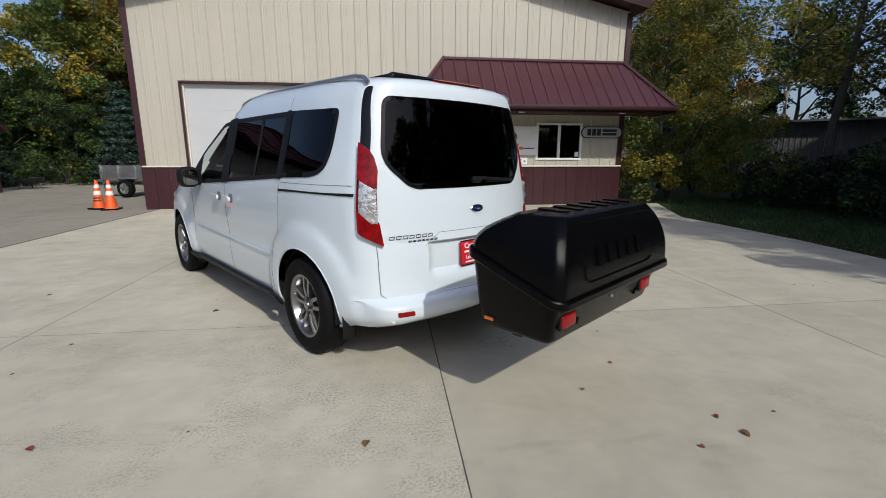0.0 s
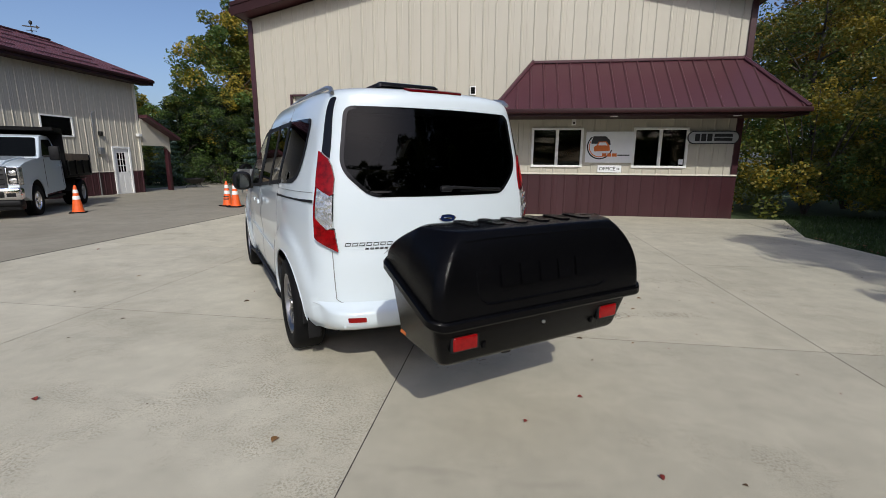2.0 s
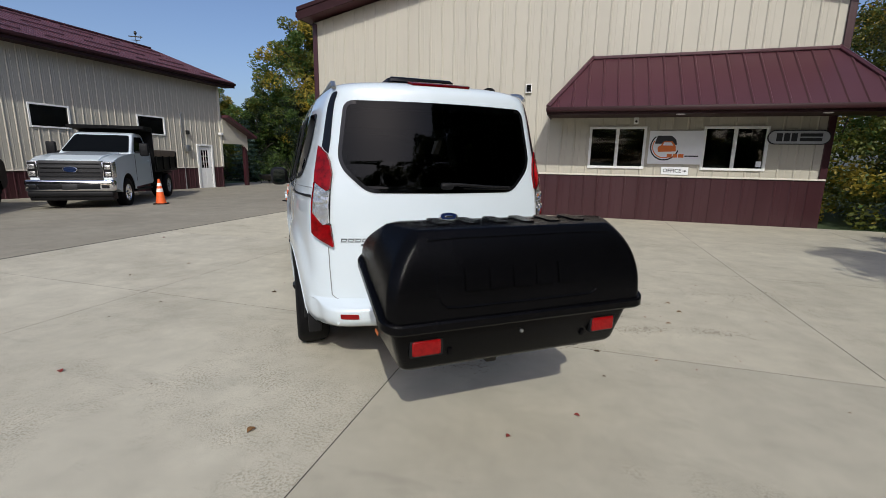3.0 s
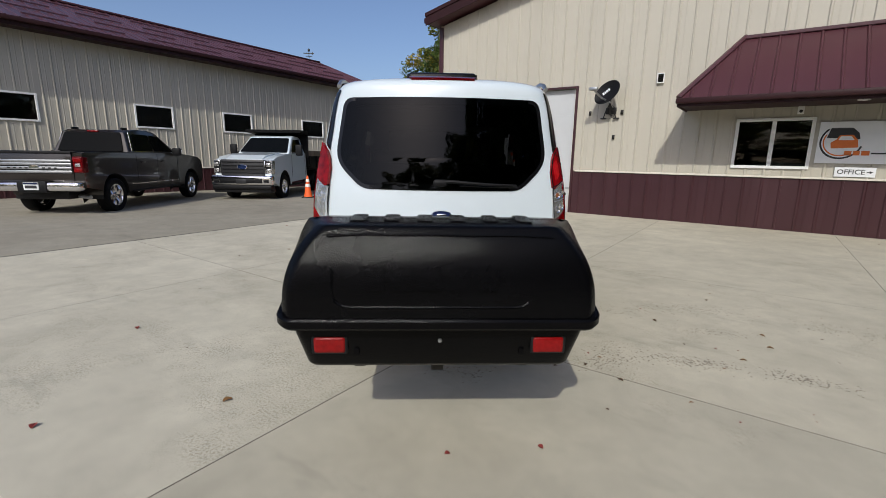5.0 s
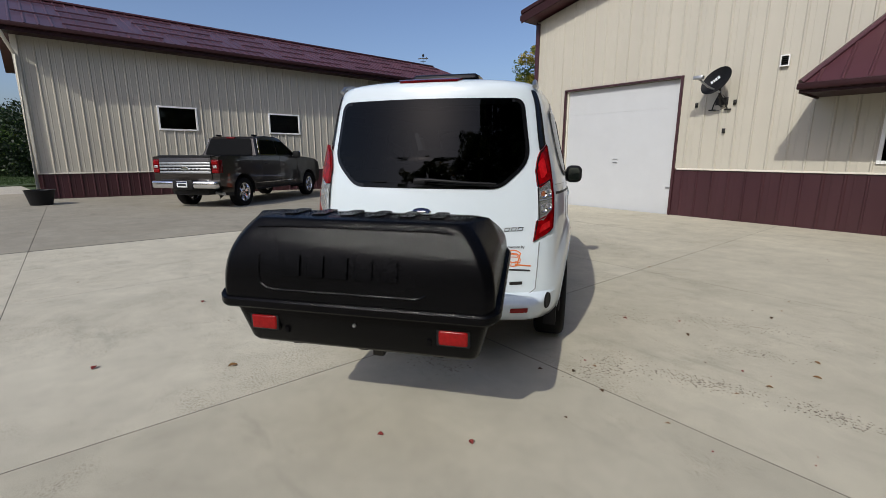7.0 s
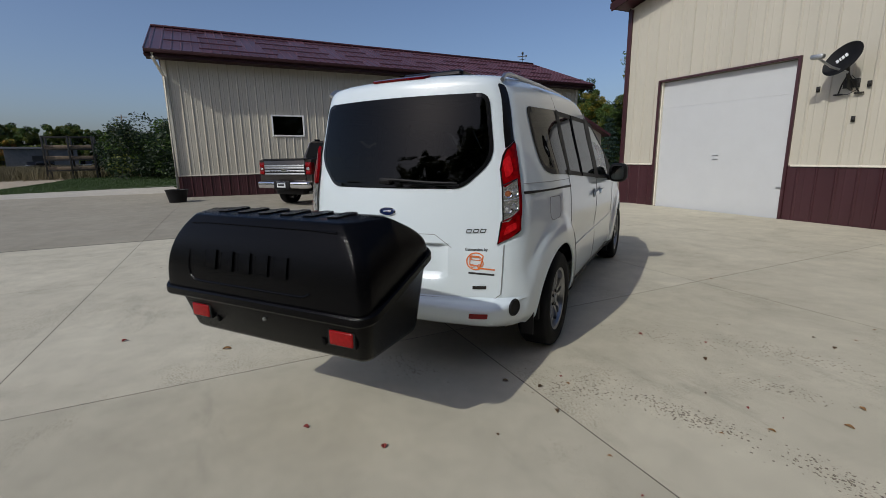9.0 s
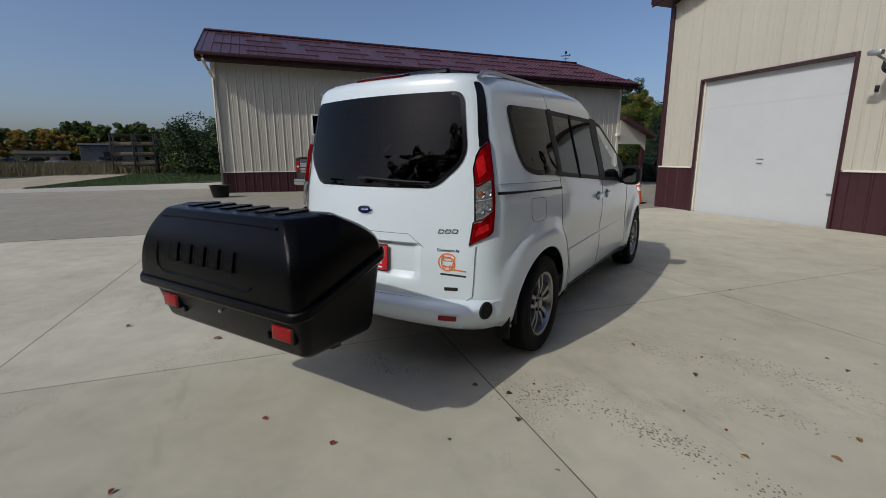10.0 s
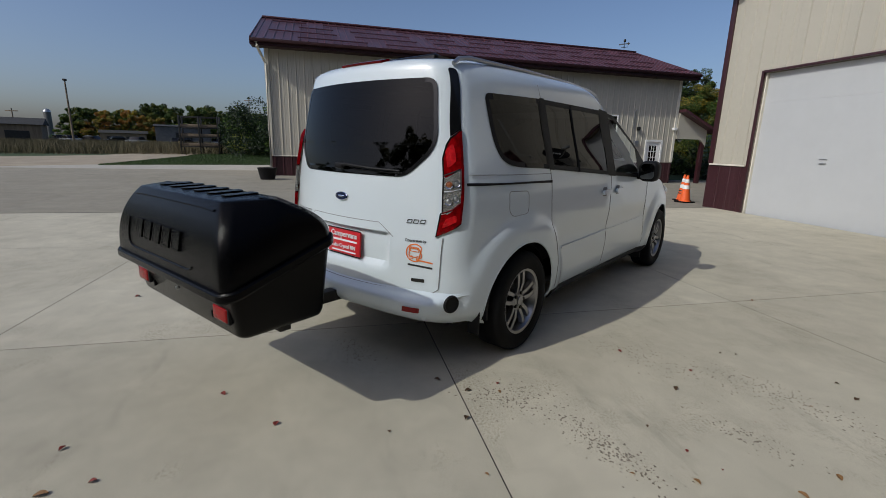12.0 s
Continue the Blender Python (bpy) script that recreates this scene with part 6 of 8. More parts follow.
def build_signs():
    s = thing("logo_sign", "white metal sign with an orange and black van drawing", "sign", on_front(3.565, 1.68) @ Matrix.Diagonal((0.925, 0.86, 1, 1)))
    part("board", box_bm(-0.60, 0.60, -0.43, 0.43, 0.0, 0.02, 0.004), M_SIGNWHITE, s, smooth=False)
    flatp = lambda u, v, q, off: Vector((u, v, 0.021 + off))
    cx, cy = -0.24, 0.02
    ell = lambda a0, a1, rx, ry: [(cx + rx * math.cos(t), cy + ry * math.sin(t)) for t in [a0 + (a1 - a0) * k / 30 for k in range(31)]]

    def arc(a0, a1, r0, r1, mat, z):
        bm = bmesh.new()
        rows = [[bm.verts.new((p[0], p[1], z)), bm.verts.new((q[0], q[1], z))] for p, q in zip(ell(a0, a1, *r0), ell(a0, a1, *r1))]
        grid_faces(bm, rows)
        part("ring", bm, mat, s, smooth=False)
    arc(2.3, 6.0, (0.33, 0.36), (0.30, 0.325), M_INK, 0.023)
    arc(2.6, 5.3, (0.28, 0.30), (0.26, 0.275), M_ORANGE, 0.0235)
    part("van_drawing", patch(rounded([(-0.47, 0.10), (-0.42, 0.30), (-0.10, 0.30), (0.0, 0.20), (0.03, 0.07), (-0.02, 0.06), (-0.12, 0.25), (-0.40, 0.26), (-0.44, 0.09)], 0.01), flatp, 1, 0.004, 16, 1), M_INK, s, smooth=False)
    part("van_drawing", patch(rounded([(-0.38, -0.12), (-0.40, 0.0), (-0.32, 0.06), (-0.28, 0.15), (-0.08, 0.16), (0.0, 0.05), (0.02, -0.10)], 0.02), flatp, 1, 0.005, 12, 4), M_ORANGE, s, smooth=False)
    part("van_drawing", patch(rounded([(-0.29, 0.05), (-0.26, 0.13), (-0.10, 0.13), (-0.05, 0.05)], 0.01), flatp, 1, 0.007, 6, 4), M_SIGNWHITE, s, smooth=False)
    for u0, u1, v0, v1, mt in ((-0.17, -0.06, -0.26, -0.17, M_ORANGE), (-0.04, 0.06, -0.26, -0.17, M_ORANGE), (0.08, 0.20, -0.26, -0.17, M_ORANGE), (0.22, 0.52, -0.235, -0.205, M_INK)):
        part("print_bar", box_bm(u0, u1, v0, v1, 0.0205, 0.0235, 0), mt, s, smooth=False)
    o = thing("office_sign", "small white sign reading OFFICE with an arrow", "sign", on_front(3.605, 1.16))
    part("board", box_bm(-0.28, 0.28, -0.085, 0.085, 0.0, 0.015, 0.003), M_SIGNWHITE, o, smooth=False)
    text_mesh("OFFICE", 0.12, M_INK, o, Matrix.Translation((-0.055, 0.0, 0.0165)), width=0.38, depth=0.0012)
    part("arrow", add_prism(bmesh.new(), [(0.16, -0.008), (0.20, -0.008), (0.20, -0.025), (0.25, 0.0), (0.20, 0.025), (0.20, 0.008), (0.16, 0.008)], 0.0152, 0.018, lambda u, v, d: (u, v, d)), M_INK, o, smooth=False)
    n = thing("address_sign", "grey rounded sign board with dark raised bars", "sign", on_front(5.89, 1.91, 0.01) @ Matrix.Diagonal((0.9, 0.94, 1, 1)))
    cap = [(0.47 + 0.16 * math.cos(t), 0.16 * math.sin(t)) for t in [-math.pi / 2 + math.pi * k / 12 for k in range(13)]]
    cap += [(-0.47 - 0.16 * math.cos(t), -0.16 * math.sin(t)) for t in [-math.pi / 2 + math.pi * k / 12 for k in range(13)]]
    part("board", add_prism(bmesh.new(), cap, 0.0, 0.03, lambda u, v, d: (u, v, d)), M_INK, n, smooth=False)
    part("face", add_prism(bmesh.new(), [(u * 0.965, v * 0.87) for u, v in cap], 0.031, 0.034, lambda u, v, d: (u, v, d)), M_SIGNGREY, n, smooth=False)
    for u0, u1, v0, v1 in ((-0.45, -0.33, -0.09, 0.09), (-0.30, -0.18, -0.09, 0.09), (-0.15, -0.03, -0.09, 0.09), (0.02, 0.46, 0.015, 0.085), (0.02, 0.46, -0.085, -0.015)):
        part("print_bar", box_bm(u0, u1, v0, v1, 0.0342, 0.040, 0.002), M_INK, n, smooth=False)
    st = thing("window_sticker", "small white sticker on the office window pane", "sticker", on_front(5.24, 1.34, -0.008))
    part("sheet", box_bm(-0.05, 0.05, -0.06, 0.06, 0.0, 0.002, 0), M_SIGNWHITE, st, smooth=False)
    # wall vent
    v = thing("wall_vent", "small white louvred wall vent", "vent", on_front(0.214, 3.04) @ Matrix.Diagonal((0.72, 0.85, 1, 1)))
    for a, b, c, d in ((-0.1, -0.075, -0.12, 0.12), (0.075, 0.1, -0.12, 0.12), (-0.075, 0.075, 0.095, 0.12), (-0.075, 0.075, -0.12, -0.095)):
        part("frame", box_bm(a, b, c, d, 0.0, 0.05, 0.004), M_WHITE, v, smooth=False)
    part("backing", box_bm(-0.075, 0.075, -0.095, 0.095, 0.0, 0.01, 0), M_SEAM, v, smooth=False)
    for k in range(4):
        part("slat", box_bm(-0.075, 0.075, -0.003, 0.003, -0.02, 0.02, 0), M_DARKSTEEL, v, smooth=False, m=Matrix.Translation((0, -0.07 + 0.045 * k, 0.03)) @ Matrix.Rotation(radians(35), 4, "X"))
    c = thing("camera_dome", "small white security light box under the canopy", "light", on_front(2.69, 2.27))
    part("housing", box_bm(-0.05, 0.05, -0.07, 0.07, 0.0, 0.07, 0.012), M_WHITE, c)
    bm = bmesh.new()
    add_lathe(bm, [(0.0, 0.015), (0.02, 0.012), (0.028, 0.0)], 14)
    part("lens", bm, M_INK, c, m=Matrix.Translation((0, -0.02, 0.07)))
    # satellite dish
    d = thing("satellite_dish", "dark grey oval satellite dish on a wall bracket", "satellite dish", on_front(-0.78, 2.335) @ Matrix.Scale(0.9, 4))
    bm = bmesh.new()
    rows = []
    for r in (0.0, 0.25, 0.5, 0.75, 0.95, 1.0):
        rows.append([bm.verts.new((0.40 * r * math.cos(t), 0.27 * r * math.sin(t), 0.09 * r * r)) for t in [2 * math.pi * k / 40 for k in range(40)]])
    grid_faces(bm, rows, True)
    ret = bmesh.ops.extrude_face_region(bm, geom=list(bm.faces))
    for q in ret["geom"]:
        if isinstance(q, bmesh.types.BMVert):
            q.co.z -= 0.012
    bmesh.ops.remove_doubles(bm, verts=bm.verts, dist=1e-4)
    tilt = Matrix.Translation((0.0, 0.47, 0.34)) @ Matrix.Rotation(radians(-14), 4, "Y") @ Matrix.Rotation(radians(-16), 4, "X") @ Matrix.Rotation(radians(38), 4, "Z") @ Matrix.Diagonal((0.86, 0.95, 0.9, 1))
    refl = part("reflector", bm, M_BLACKPL, d, "dark oval reflector with a pale bar", m=tilt)
    x = -0.14
    for w in (0.05, 0.03, 0.05, 0.05):
        part("print_bar", box_bm(x, x + w, 0.03, 0.10, 0.024, 0.030, 0), M_SIGNWHITE, refl, smooth=False)
        x += w + 0.018
    arm_end = Vector((-0.24, 0.52, 0.76))
    part("feed_arm", add_tube(bmesh.new(), [(0.05, 0.25, 0.30), (-0.12, 0.36, 0.52), arm_end], 0.022, 8), M_STEEL, d)
    part("feed_head", add_box(bmesh.new(), -0.34, -0.14, 0.5, 0.58, 0.70, 0.82, 0.02), M_STEEL, d)
    part("mast", add_tube(bmesh.new(), [(0.02, -0.03, 0.03), (0.03, -0.02, 0.14), (0.02, 0.3, 0.24), (0.02, 0.48, 0.30)], 0.027, 10), M_DARKSTEEL, d)
    for a in (-0.17, 0.15):
        part("strut_foot", box_bm(a - 0.07, a + 0.07, -0.12, -0.09, 0.0, 0.05, 0.006), M_DARKSTEEL, d)
        part("strut", add_tube(bmesh.new(), [(a, -0.1, 0.03), (a * 0.6, 0.06, 0.1), (0.02, 0.24, 0.2)], 0.014, 6), M_DARKSTEEL, d)
    part("back_plate", box_bm(-0.12, 0.14, 0.0, 0.16, 0.0, 0.02, 0.004), M_DARKSTEEL, d)
    part("cable", add_tube(bmesh.new(), [(0.1, 0.2, 0.26), (0.18, 0.08, 0.16), (0.12, -0.06, 0.08), (-0.02, -0.12, 0.05), (-0.12, -0.1, 0.03)], 0.006, 6), M_INK, d)
    for x, z in ((-1.25, 2.37), (-0.53, 2.37), (-0.674, 1.82)):
        bk = thing("wall_clip", "small grey metal bracket screwed to the cream wall", "bracket", on_front(x, z), group="brackets round the dish")
        part("clip", add_box(add_box(bmesh.new(), -0.03, 0.03, -0.05, 0.05, 0.0, 0.012, 0.003), -0.012, 0.03, -0.02, 0.02, 0.012, 0.05, 0.004), M_DARKSTEEL, bk)


build_signs()


# ---- shed fittings ----
def build_shed_fittings():
    before = set(scene.objects)
    p = thing("conduit", "grey electrical conduit with a meter box on the shed wall", "conduit")
    y = 16.75
    part("pipe", add_tube(bmesh.new(), [(LX + 0.05, y, -0.25), (LX + 0.05, y, 3.1), (LX + 0.1, y + 0.05, 3.2)], 0.03, 8), M_STEEL, p)
    part("meter_box", box_bm(LX + 0.02, LX + 0.16, y + 0.1, y + 0.33, 1.48, 1.76, 0.02), M_STEEL, p)
    l = thing("wall_light", "small dark wall light on the shed", "light")
    part("housing", box_bm(LX + 0.02, LX + 0.14, 16.98, 17.12, 2.24, 2.42, 0.02), M_DARKSTEEL, l)
    f = thing("flood_light", "white floodlight on the shed corner", "light")
    part("head", box_bm(LX + 0.03, LX + 0.2, LY1 - 0.25, LY1 - 0.05, 2.31, 2.44, 0.02), M_WHITE, f)
    # weathervane on the ridge
    w = thing("weathervane", "black iron weathervane on the shed ridge", "weathervane", Matrix.Translation((LX - 4.4, 19.0, 6.55)) @ Matrix.Rotation(radians(35), 4, "Z") @ Matrix.Diagonal((0.62, 0.62, 0.85, 1)))
    part("rod", add_tube(bmesh.new(), [(0, 0, 0), (0, 0, 0.95)], 0.02, 8), M_DARKSTEEL, w)
    part("compass_arm", add_tube(bmesh.new(), [(-0.3, 0, 0.45), (0.3, 0, 0.45)], 0.018, 6), M_DARKSTEEL, w)
    part("compass_arm", add_tube(bmesh.new(), [(0, -0.3, 0.45), (0, 0.3, 0.45)], 0.018, 6), M_DARKSTEEL, w)
    part("arrow", add_prism(bmesh.new(), [(-0.5, 0.62), (0.3, 0.62), (0.3, 0.55), (0.5, 0.65), (0.3, 0.75), (0.3, 0.68), (-0.5, 0.68)], -0.01, 0.01, lambda u, v, d: (u, d, v)), M_DARKSTEEL, w, smooth=False)
    bm = bmesh.new()
    bmesh.ops.create_uvsphere(bm, u_segments=12, v_segments=8, radius=0.11, matrix=Matrix.Translation((0, 0, 0.85)))
    part("finial", bm, M_DARKSTEEL, w)
    turn_shed(before)
    bm = bmesh.new()
    add_lathe(bm, [(0.0, 0.0), (0.24, 0.0), (0.32, 0.36), (0.34, 0.40), (0.31, 0.40), (0.28, 0.33), (0.0, 0.32)], 24)
    pot = thing("planter", "black plastic planter pot beside the shed corner", "planter", Matrix.Translation((-13.2, 0.52, -0.01)))
    part("pot", bm, M_BLACKPL, pot)


build_shed_fittings()


# ---- traffic cones ----
def build_cone(m, label, bars=False):
    c = thing("traffic_cone", label, "traffic cone", m, group="cones on the yard")
    bm = bmesh.new()
    add_box(bm, -0.185, 0.185, -0.185, 0.185, 0.0, 0.035, 0.012)
    part("base", bm, M_RUBBER, c, "black rubber base")
    r = lambda z: 0.135 - 0.105 * (z - 0.035) / 0.69
    bm = bmesh.new()
    add_lathe(bm, [(r(0.035) + 0.012, 0.036), (r(0.05), 0.05), (r(0.725), 0.725), (r(0.725) - 0.008, 0.73), (0.0, 0.73)], 32)
    part("cone_body", bm, M_CONE, c)
    for a, b in ((0.36, 0.46), (0.53, 0.62)):
        bm = bmesh.new()
        bm2 = [(r(a) + 0.002, a), (r(a) + 0.004, a + 0.004), (r(b) + 0.004, b - 0.004), (r(b) + 0.002, b)]
        add_lathe(bm, bm2, 32)
        bmesh.ops.delete(bm, geom=[f for f in bm.faces if len(f.verts) > 8], context="FACES")
        part("reflective_band", bm, M_BAND, c, "white reflective band")
    if bars:
        for z in (0.20, 0.27):
            bm = bmesh.new()
            add_lathe(bm, [(r(z) + 0.003, z), (r(z + 0.03) + 0.003, z + 0.03)], 32)
            bmesh.ops.delete(bm, geom=[f for f in bm.faces if len(f.verts) > 8 or f.calc_center_median().x < 0.02], context="FACES")
            part("print_bar", bm, M_INK, c)
    return c


build_cone(pose(-6.66, 12.05, drive_z(-6.66, 12.05), 0, 0, 10), "orange traffic cone with two white reflective bands")
build_cone(pose(-7.12, 12.36, drive_z(-7.12, 12.36), 0, 0, 250), "orange traffic cone with white bands and dark printing", True)
build_cone(pose(-10.2, 10.45, drive_z(-10.2, 10.45), 0, 0, 40), "orange traffic cone beside the white truck with white bands")


# ---- parked trucks ----
def extrude_profile(poly, hw, bevel=0.03, top_in=None, z_top=None, z_low=None):
    """A side outline (y, z) widened to both flanks; top_in draws the upper part inwards."""
    bm = bmesh.new()
    add_prism(bm, poly, -hw, hw, lambda u, v, d: (d, u, v))
    if top_in:
        for v in bm.verts:
            k = smoothstep(z_low, z_top, v.co.z)
            v.co.x *= 1 - top_in * k
    bmesh.ops.bevel(bm, geom=[e for e in bm.edges if abs(e.verts[0].co.x) > hw * 0.6 and e.verts[0].co.x * e.verts[1].co.x > 0], offset=bevel, segments=3, profile=0.5, affect="EDGES", clamp_overlap=True)
    return bm


def arch(y, z0, r, n=14):
    return [(y + r * math.cos(math.pi * k / n), z0 + r * math.sin(math.pi * k / n)) for k in range(n + 1)]


def side_panel(poly, x, s, lean=0.0, z0=1.3):
    """A thin sheet on a flank that leans inward with height."""
    bm = bmesh.new()
    add_prism(bm, poly, 0.0, 0.006, lambda u, v, d: (s * (x - lean * (v - z0) + d), u, v))
    return bm


def build_pickup():
    t = thing("pickup_truck", "dark bronze crew-cab pickup truck parked by the shed", "pickup truck", pose(-10.8, 4.3, -0.075, 0, 0, 40.5) @ Matrix.Diagonal((0.94, 1, 1, 1)))
    wb, r, zc = 3.82, 0.395, 0.395
    low = [(-0.99, 0.62), (-1.02, 0.80), (-1.02, 1.34), (-0.92, 1.37), (0.70, 1.37), (0.78, 1.40), (3.02, 1.36), (3.6, 1.33), (4.35, 1.26), (4.58, 1.15), (4.64, 0.95), (4.64, 0.62), (4.55, 0.50)]
    low += arch(wb, zc + 0.03, 0.49)[::1] + [(wb - 0.5, 0.45), (0.5, 0.45)] + arch(0, zc + 0.03, 0.49) + [(-0.52, 0.55)]
    part("body", extrude_profile(low, 1.0, 0.05), M_BRONZE, t, "dark bronze metallic body", angle=12)
    cab = [(0.74, 1.36), (0.92, 1.86), (1.05, 1.92), (1.5, 1.955), (2.1, 1.95), (2.35, 1.90), (3.18, 1.35)]
    part("cab", extrude_profile(cab, 0.94, 0.04, 0.2, 1.95, 1.36), M_BRONZE, t, angle=12)
    # glass
    part("rear_window", add_prism(bmesh.new(), rounded([(-0.80, 1.40), (0.80, 1.40), (0.68, 1.86), (-0.68, 1.86)], 0.05), 0.0, 0.03, lambda u, v, d: (u, 0.745 + (v - 1.36) * 0.36 - d, v)), M_DARKGLASS, t)
    part("windscreen", add_prism(bmesh.new(), [(-0.78, 1.42), (0.78, 1.42), (0.66, 1.86), (-0.66, 1.86)], 0.0, 0.02, lambda u, v, d: (u, 3.185 - (v - 1.35) * 1.5 + d, v + 0.01)), M_DARKGLASS, t)
    for s in (1, -1):
        for poly in ([(0.98, 1.42), (1.86, 1.42), (1.86, 1.83), (1.16, 1.83)], [(1.93, 1.42), (2.92, 1.40), (2.38, 1.80), (1.93, 1.83)]):
            part("side_window", side_panel(rounded(poly, 0.03), 0.925, s, 0.30, 1.42), M_DARKGLASS, t)
        part("window_strip", side_panel([(0.95, 1.395), (2.98, 1.37), (2.98, 1.38), (0.95, 1.412)], 0.95, s, 0.2, 1.4), M_CHROME, t)
        for y in (0.92, 1.90, 3.0):
            part("shut_line", side_panel([(y, 0.55), (y + 0.012, 0.55), (y + 0.012, 1.35), (y, 1.35)], 0.998, s), M_SEAM, t)
        for y in (1.08, 2.05):
            part("door_handle", box_bm(s * 1.0, s * 1.035, y, y + 0.19, 1.12, 1.16, 0.01), M_BRONZE, t)
        lamp = part("tail_lamp", box_bm(s * 0.785, s * 1.008, -1.04, -0.86, 0.93, 1.28, 0.03, 3), M_RED_DARK, t, "red tail lamp with a bright inner bar")
        part("red_lens", box_bm(s * 0.81, s * 0.975, -1.047, -1.036, 1.16, 1.25, 0.004), M_RED, lamp)
        part("red_lens", box_bm(s * 0.81, s * 0.975, -1.047, -1.036, 0.955, 1.03, 0.004), M_RED, lamp)
        part("clear_lens", box_bm(s * 0.84, s * 0.95, -1.047, -1.036, 1.065, 1.13, 0.003), M_LENS, lamp)
        part("lower_moulding", side_panel([(0.62, 0.60), (3.02, 0.60), (3.02, 0.622), (0.62, 0.622)], 1.0, s), M_CHROME, t)
        part("pillar_strip", side_panel([(0.86, 1.40), (0.90, 1.40), (1.03, 1.86), (0.99, 1.88)], 0.945, s, 0.3, 1.42), M_CHROME, t)
        mir = part("door_mirror", box_bm(s * 1.0, s * 1.24, 2.72, 2.86, 1.30, 1.52, 0.04), M_BLACKPL, t, "door mirror with a chrome cap")
        part("mirror_cap", box_bm(s * 1.02, s * 1.242, 2.80, 2.868, 1.40, 1.525, 0.02), M_CHROME, mir)
        part("running_board", box_bm(s * 0.82, s * 1.03, 0.62, 3.05, 0.42, 0.47, 0.015), M_BLACKPL, t)
        for y in (0.0, wb):
            build_wheel(t, (s * 0.86, y, zc), s, r=r, w=0.27, rim_r=0.25, spokes=6, twin=False, rim_mat=M_CHROME)
            bm = bmesh.new()
            add_lathe(bm, [(0.0, 0.5), (0.485, 0.5), (0.485, 0.97), (0.47, 0.975)], 32, "X", cap=False)
            for v in bm.verts:
                v.co.x *= s
            bmesh.ops.delete(bm, geom=[f for f in bm.faces if f.calc_center_median().z < -0.1], context="FACES")
            part("wheel_well", bm, M_SEAM, t, m=Matrix.Translation((0, y, zc + 0.03)))
        part("roof_rail", box_bm(s * 0.60, s * 0.64, 1.05, 1.3, 1.93, 1.985, 0.015), M_BLACKPL, t)
        part("headlamp", box_bm(s * 0.68, s * 0.98, 4.40, 4.62, 0.98, 1.17, 0.04), M_LENS, t)
    # tailgate with a bright band
    g = part("tailgate", box_bm(-0.79, 0.79, -1.045, -1.01, 0.76, 1.355, 0.015), M_BRONZE, t, "tailgate with a satin silver band")
    part("tailgate_panel", box_bm(-0.78, 0.78, -1.052, -1.042, 0.92, 1.20, 0.004), M_BLACKPL, g)
    for z in (0.955, 1.035, 1.115, 1.18):
        part("tailgate_band", box_bm(-0.775, 0.775, -1.066, -1.05, z - 0.028, z + 0.028, 0.01), M_STEEL, g)
    bm = bmesh.new()
    add_lathe(bm, [(0.0, 0.01), (0.09, 0.008), (0.1, 0.0)], 24, "Y")
    part("oval_badge", bm, M_CHROME, g, m=Matrix.Translation((0, -1.06, 1.05)) @ Matrix.Rotation(math.pi, 4, "Z") @ Matrix.Diagonal((1.2, 1, 0.5, 1)))
    x = -0.55
    for k in range(9):
        if abs(x) > 0.13:
            part("badge_letter", box_bm(x, x + 0.06, -1.071, -1.064, 1.02, 1.05, 0.002), M_DARKSTEEL, g)
        x += 0.12
    part("tailgate_lip", box_bm(-0.80, 0.80, -1.07, -1.01, 1.33, 1.375, 0.01), M_BLACKPL, g)
    bp = part("rear_bumper", box_bm(-0.97, 0.97, -1.19, -0.99, 0.56, 0.74, 0.04, 3), M_CHROME, t, "chrome rear bumper")
    part("bumper_step", box_bm(-0.30, 0.30, -1.215, -1.01, 0.53, 0.765, 0.02), M_BLACKPL, bp)
    pl = part("number_plate", box_bm(-0.155, 0.155, -1.228, -1.212, 0.585, 0.74, 0.004), M_SIGNWHITE, t, "pale blue and white plate with plain bars")
    part("print_bar", box_bm(-0.12, 0.12, -1.232, -1.228, 0.62, 0.68, 0), M_INK, pl)
    part("print_bar", box_bm(-0.15, 0.15, -1.231, -1.228, 0.70, 0.735, 0), M_BLUE, pl)
    part("brake_light", box_bm(-0.14, 0.14, 0.90, 0.95, 1.865, 1.90, 0.008), M_RED, t)
    part("bed_cover", box_bm(-0.84, 0.84, -0.97, 0.72, 1.362, 1.385, 0.008), M_BLACKPL, t)
    part("exhaust", add_tube(bmesh.new(), [(0.55, -0.4, 0.42), (0.62, -0.7, 0.42), (0.9, -0.78, 0.40)], 0.045, 10), M_STEEL, t)
    part("chassis", box_bm(-0.5, 0.5, -0.87, 4.3, 0.36, 0.55, 0.03), M_SEAM, t)
    part("rear_axle", add_tube(bmesh.new(), [(-0.8, 0, 0.39), (0.8, 0, 0.39)], 0.06, 10), M_DARKSTEEL, t)
    part("grille", box_bm(-0.66, 0.66, 4.6, 4.66, 0.75, 1.15, 0.02), M_CHROME, t)
    return t


build_pickup()


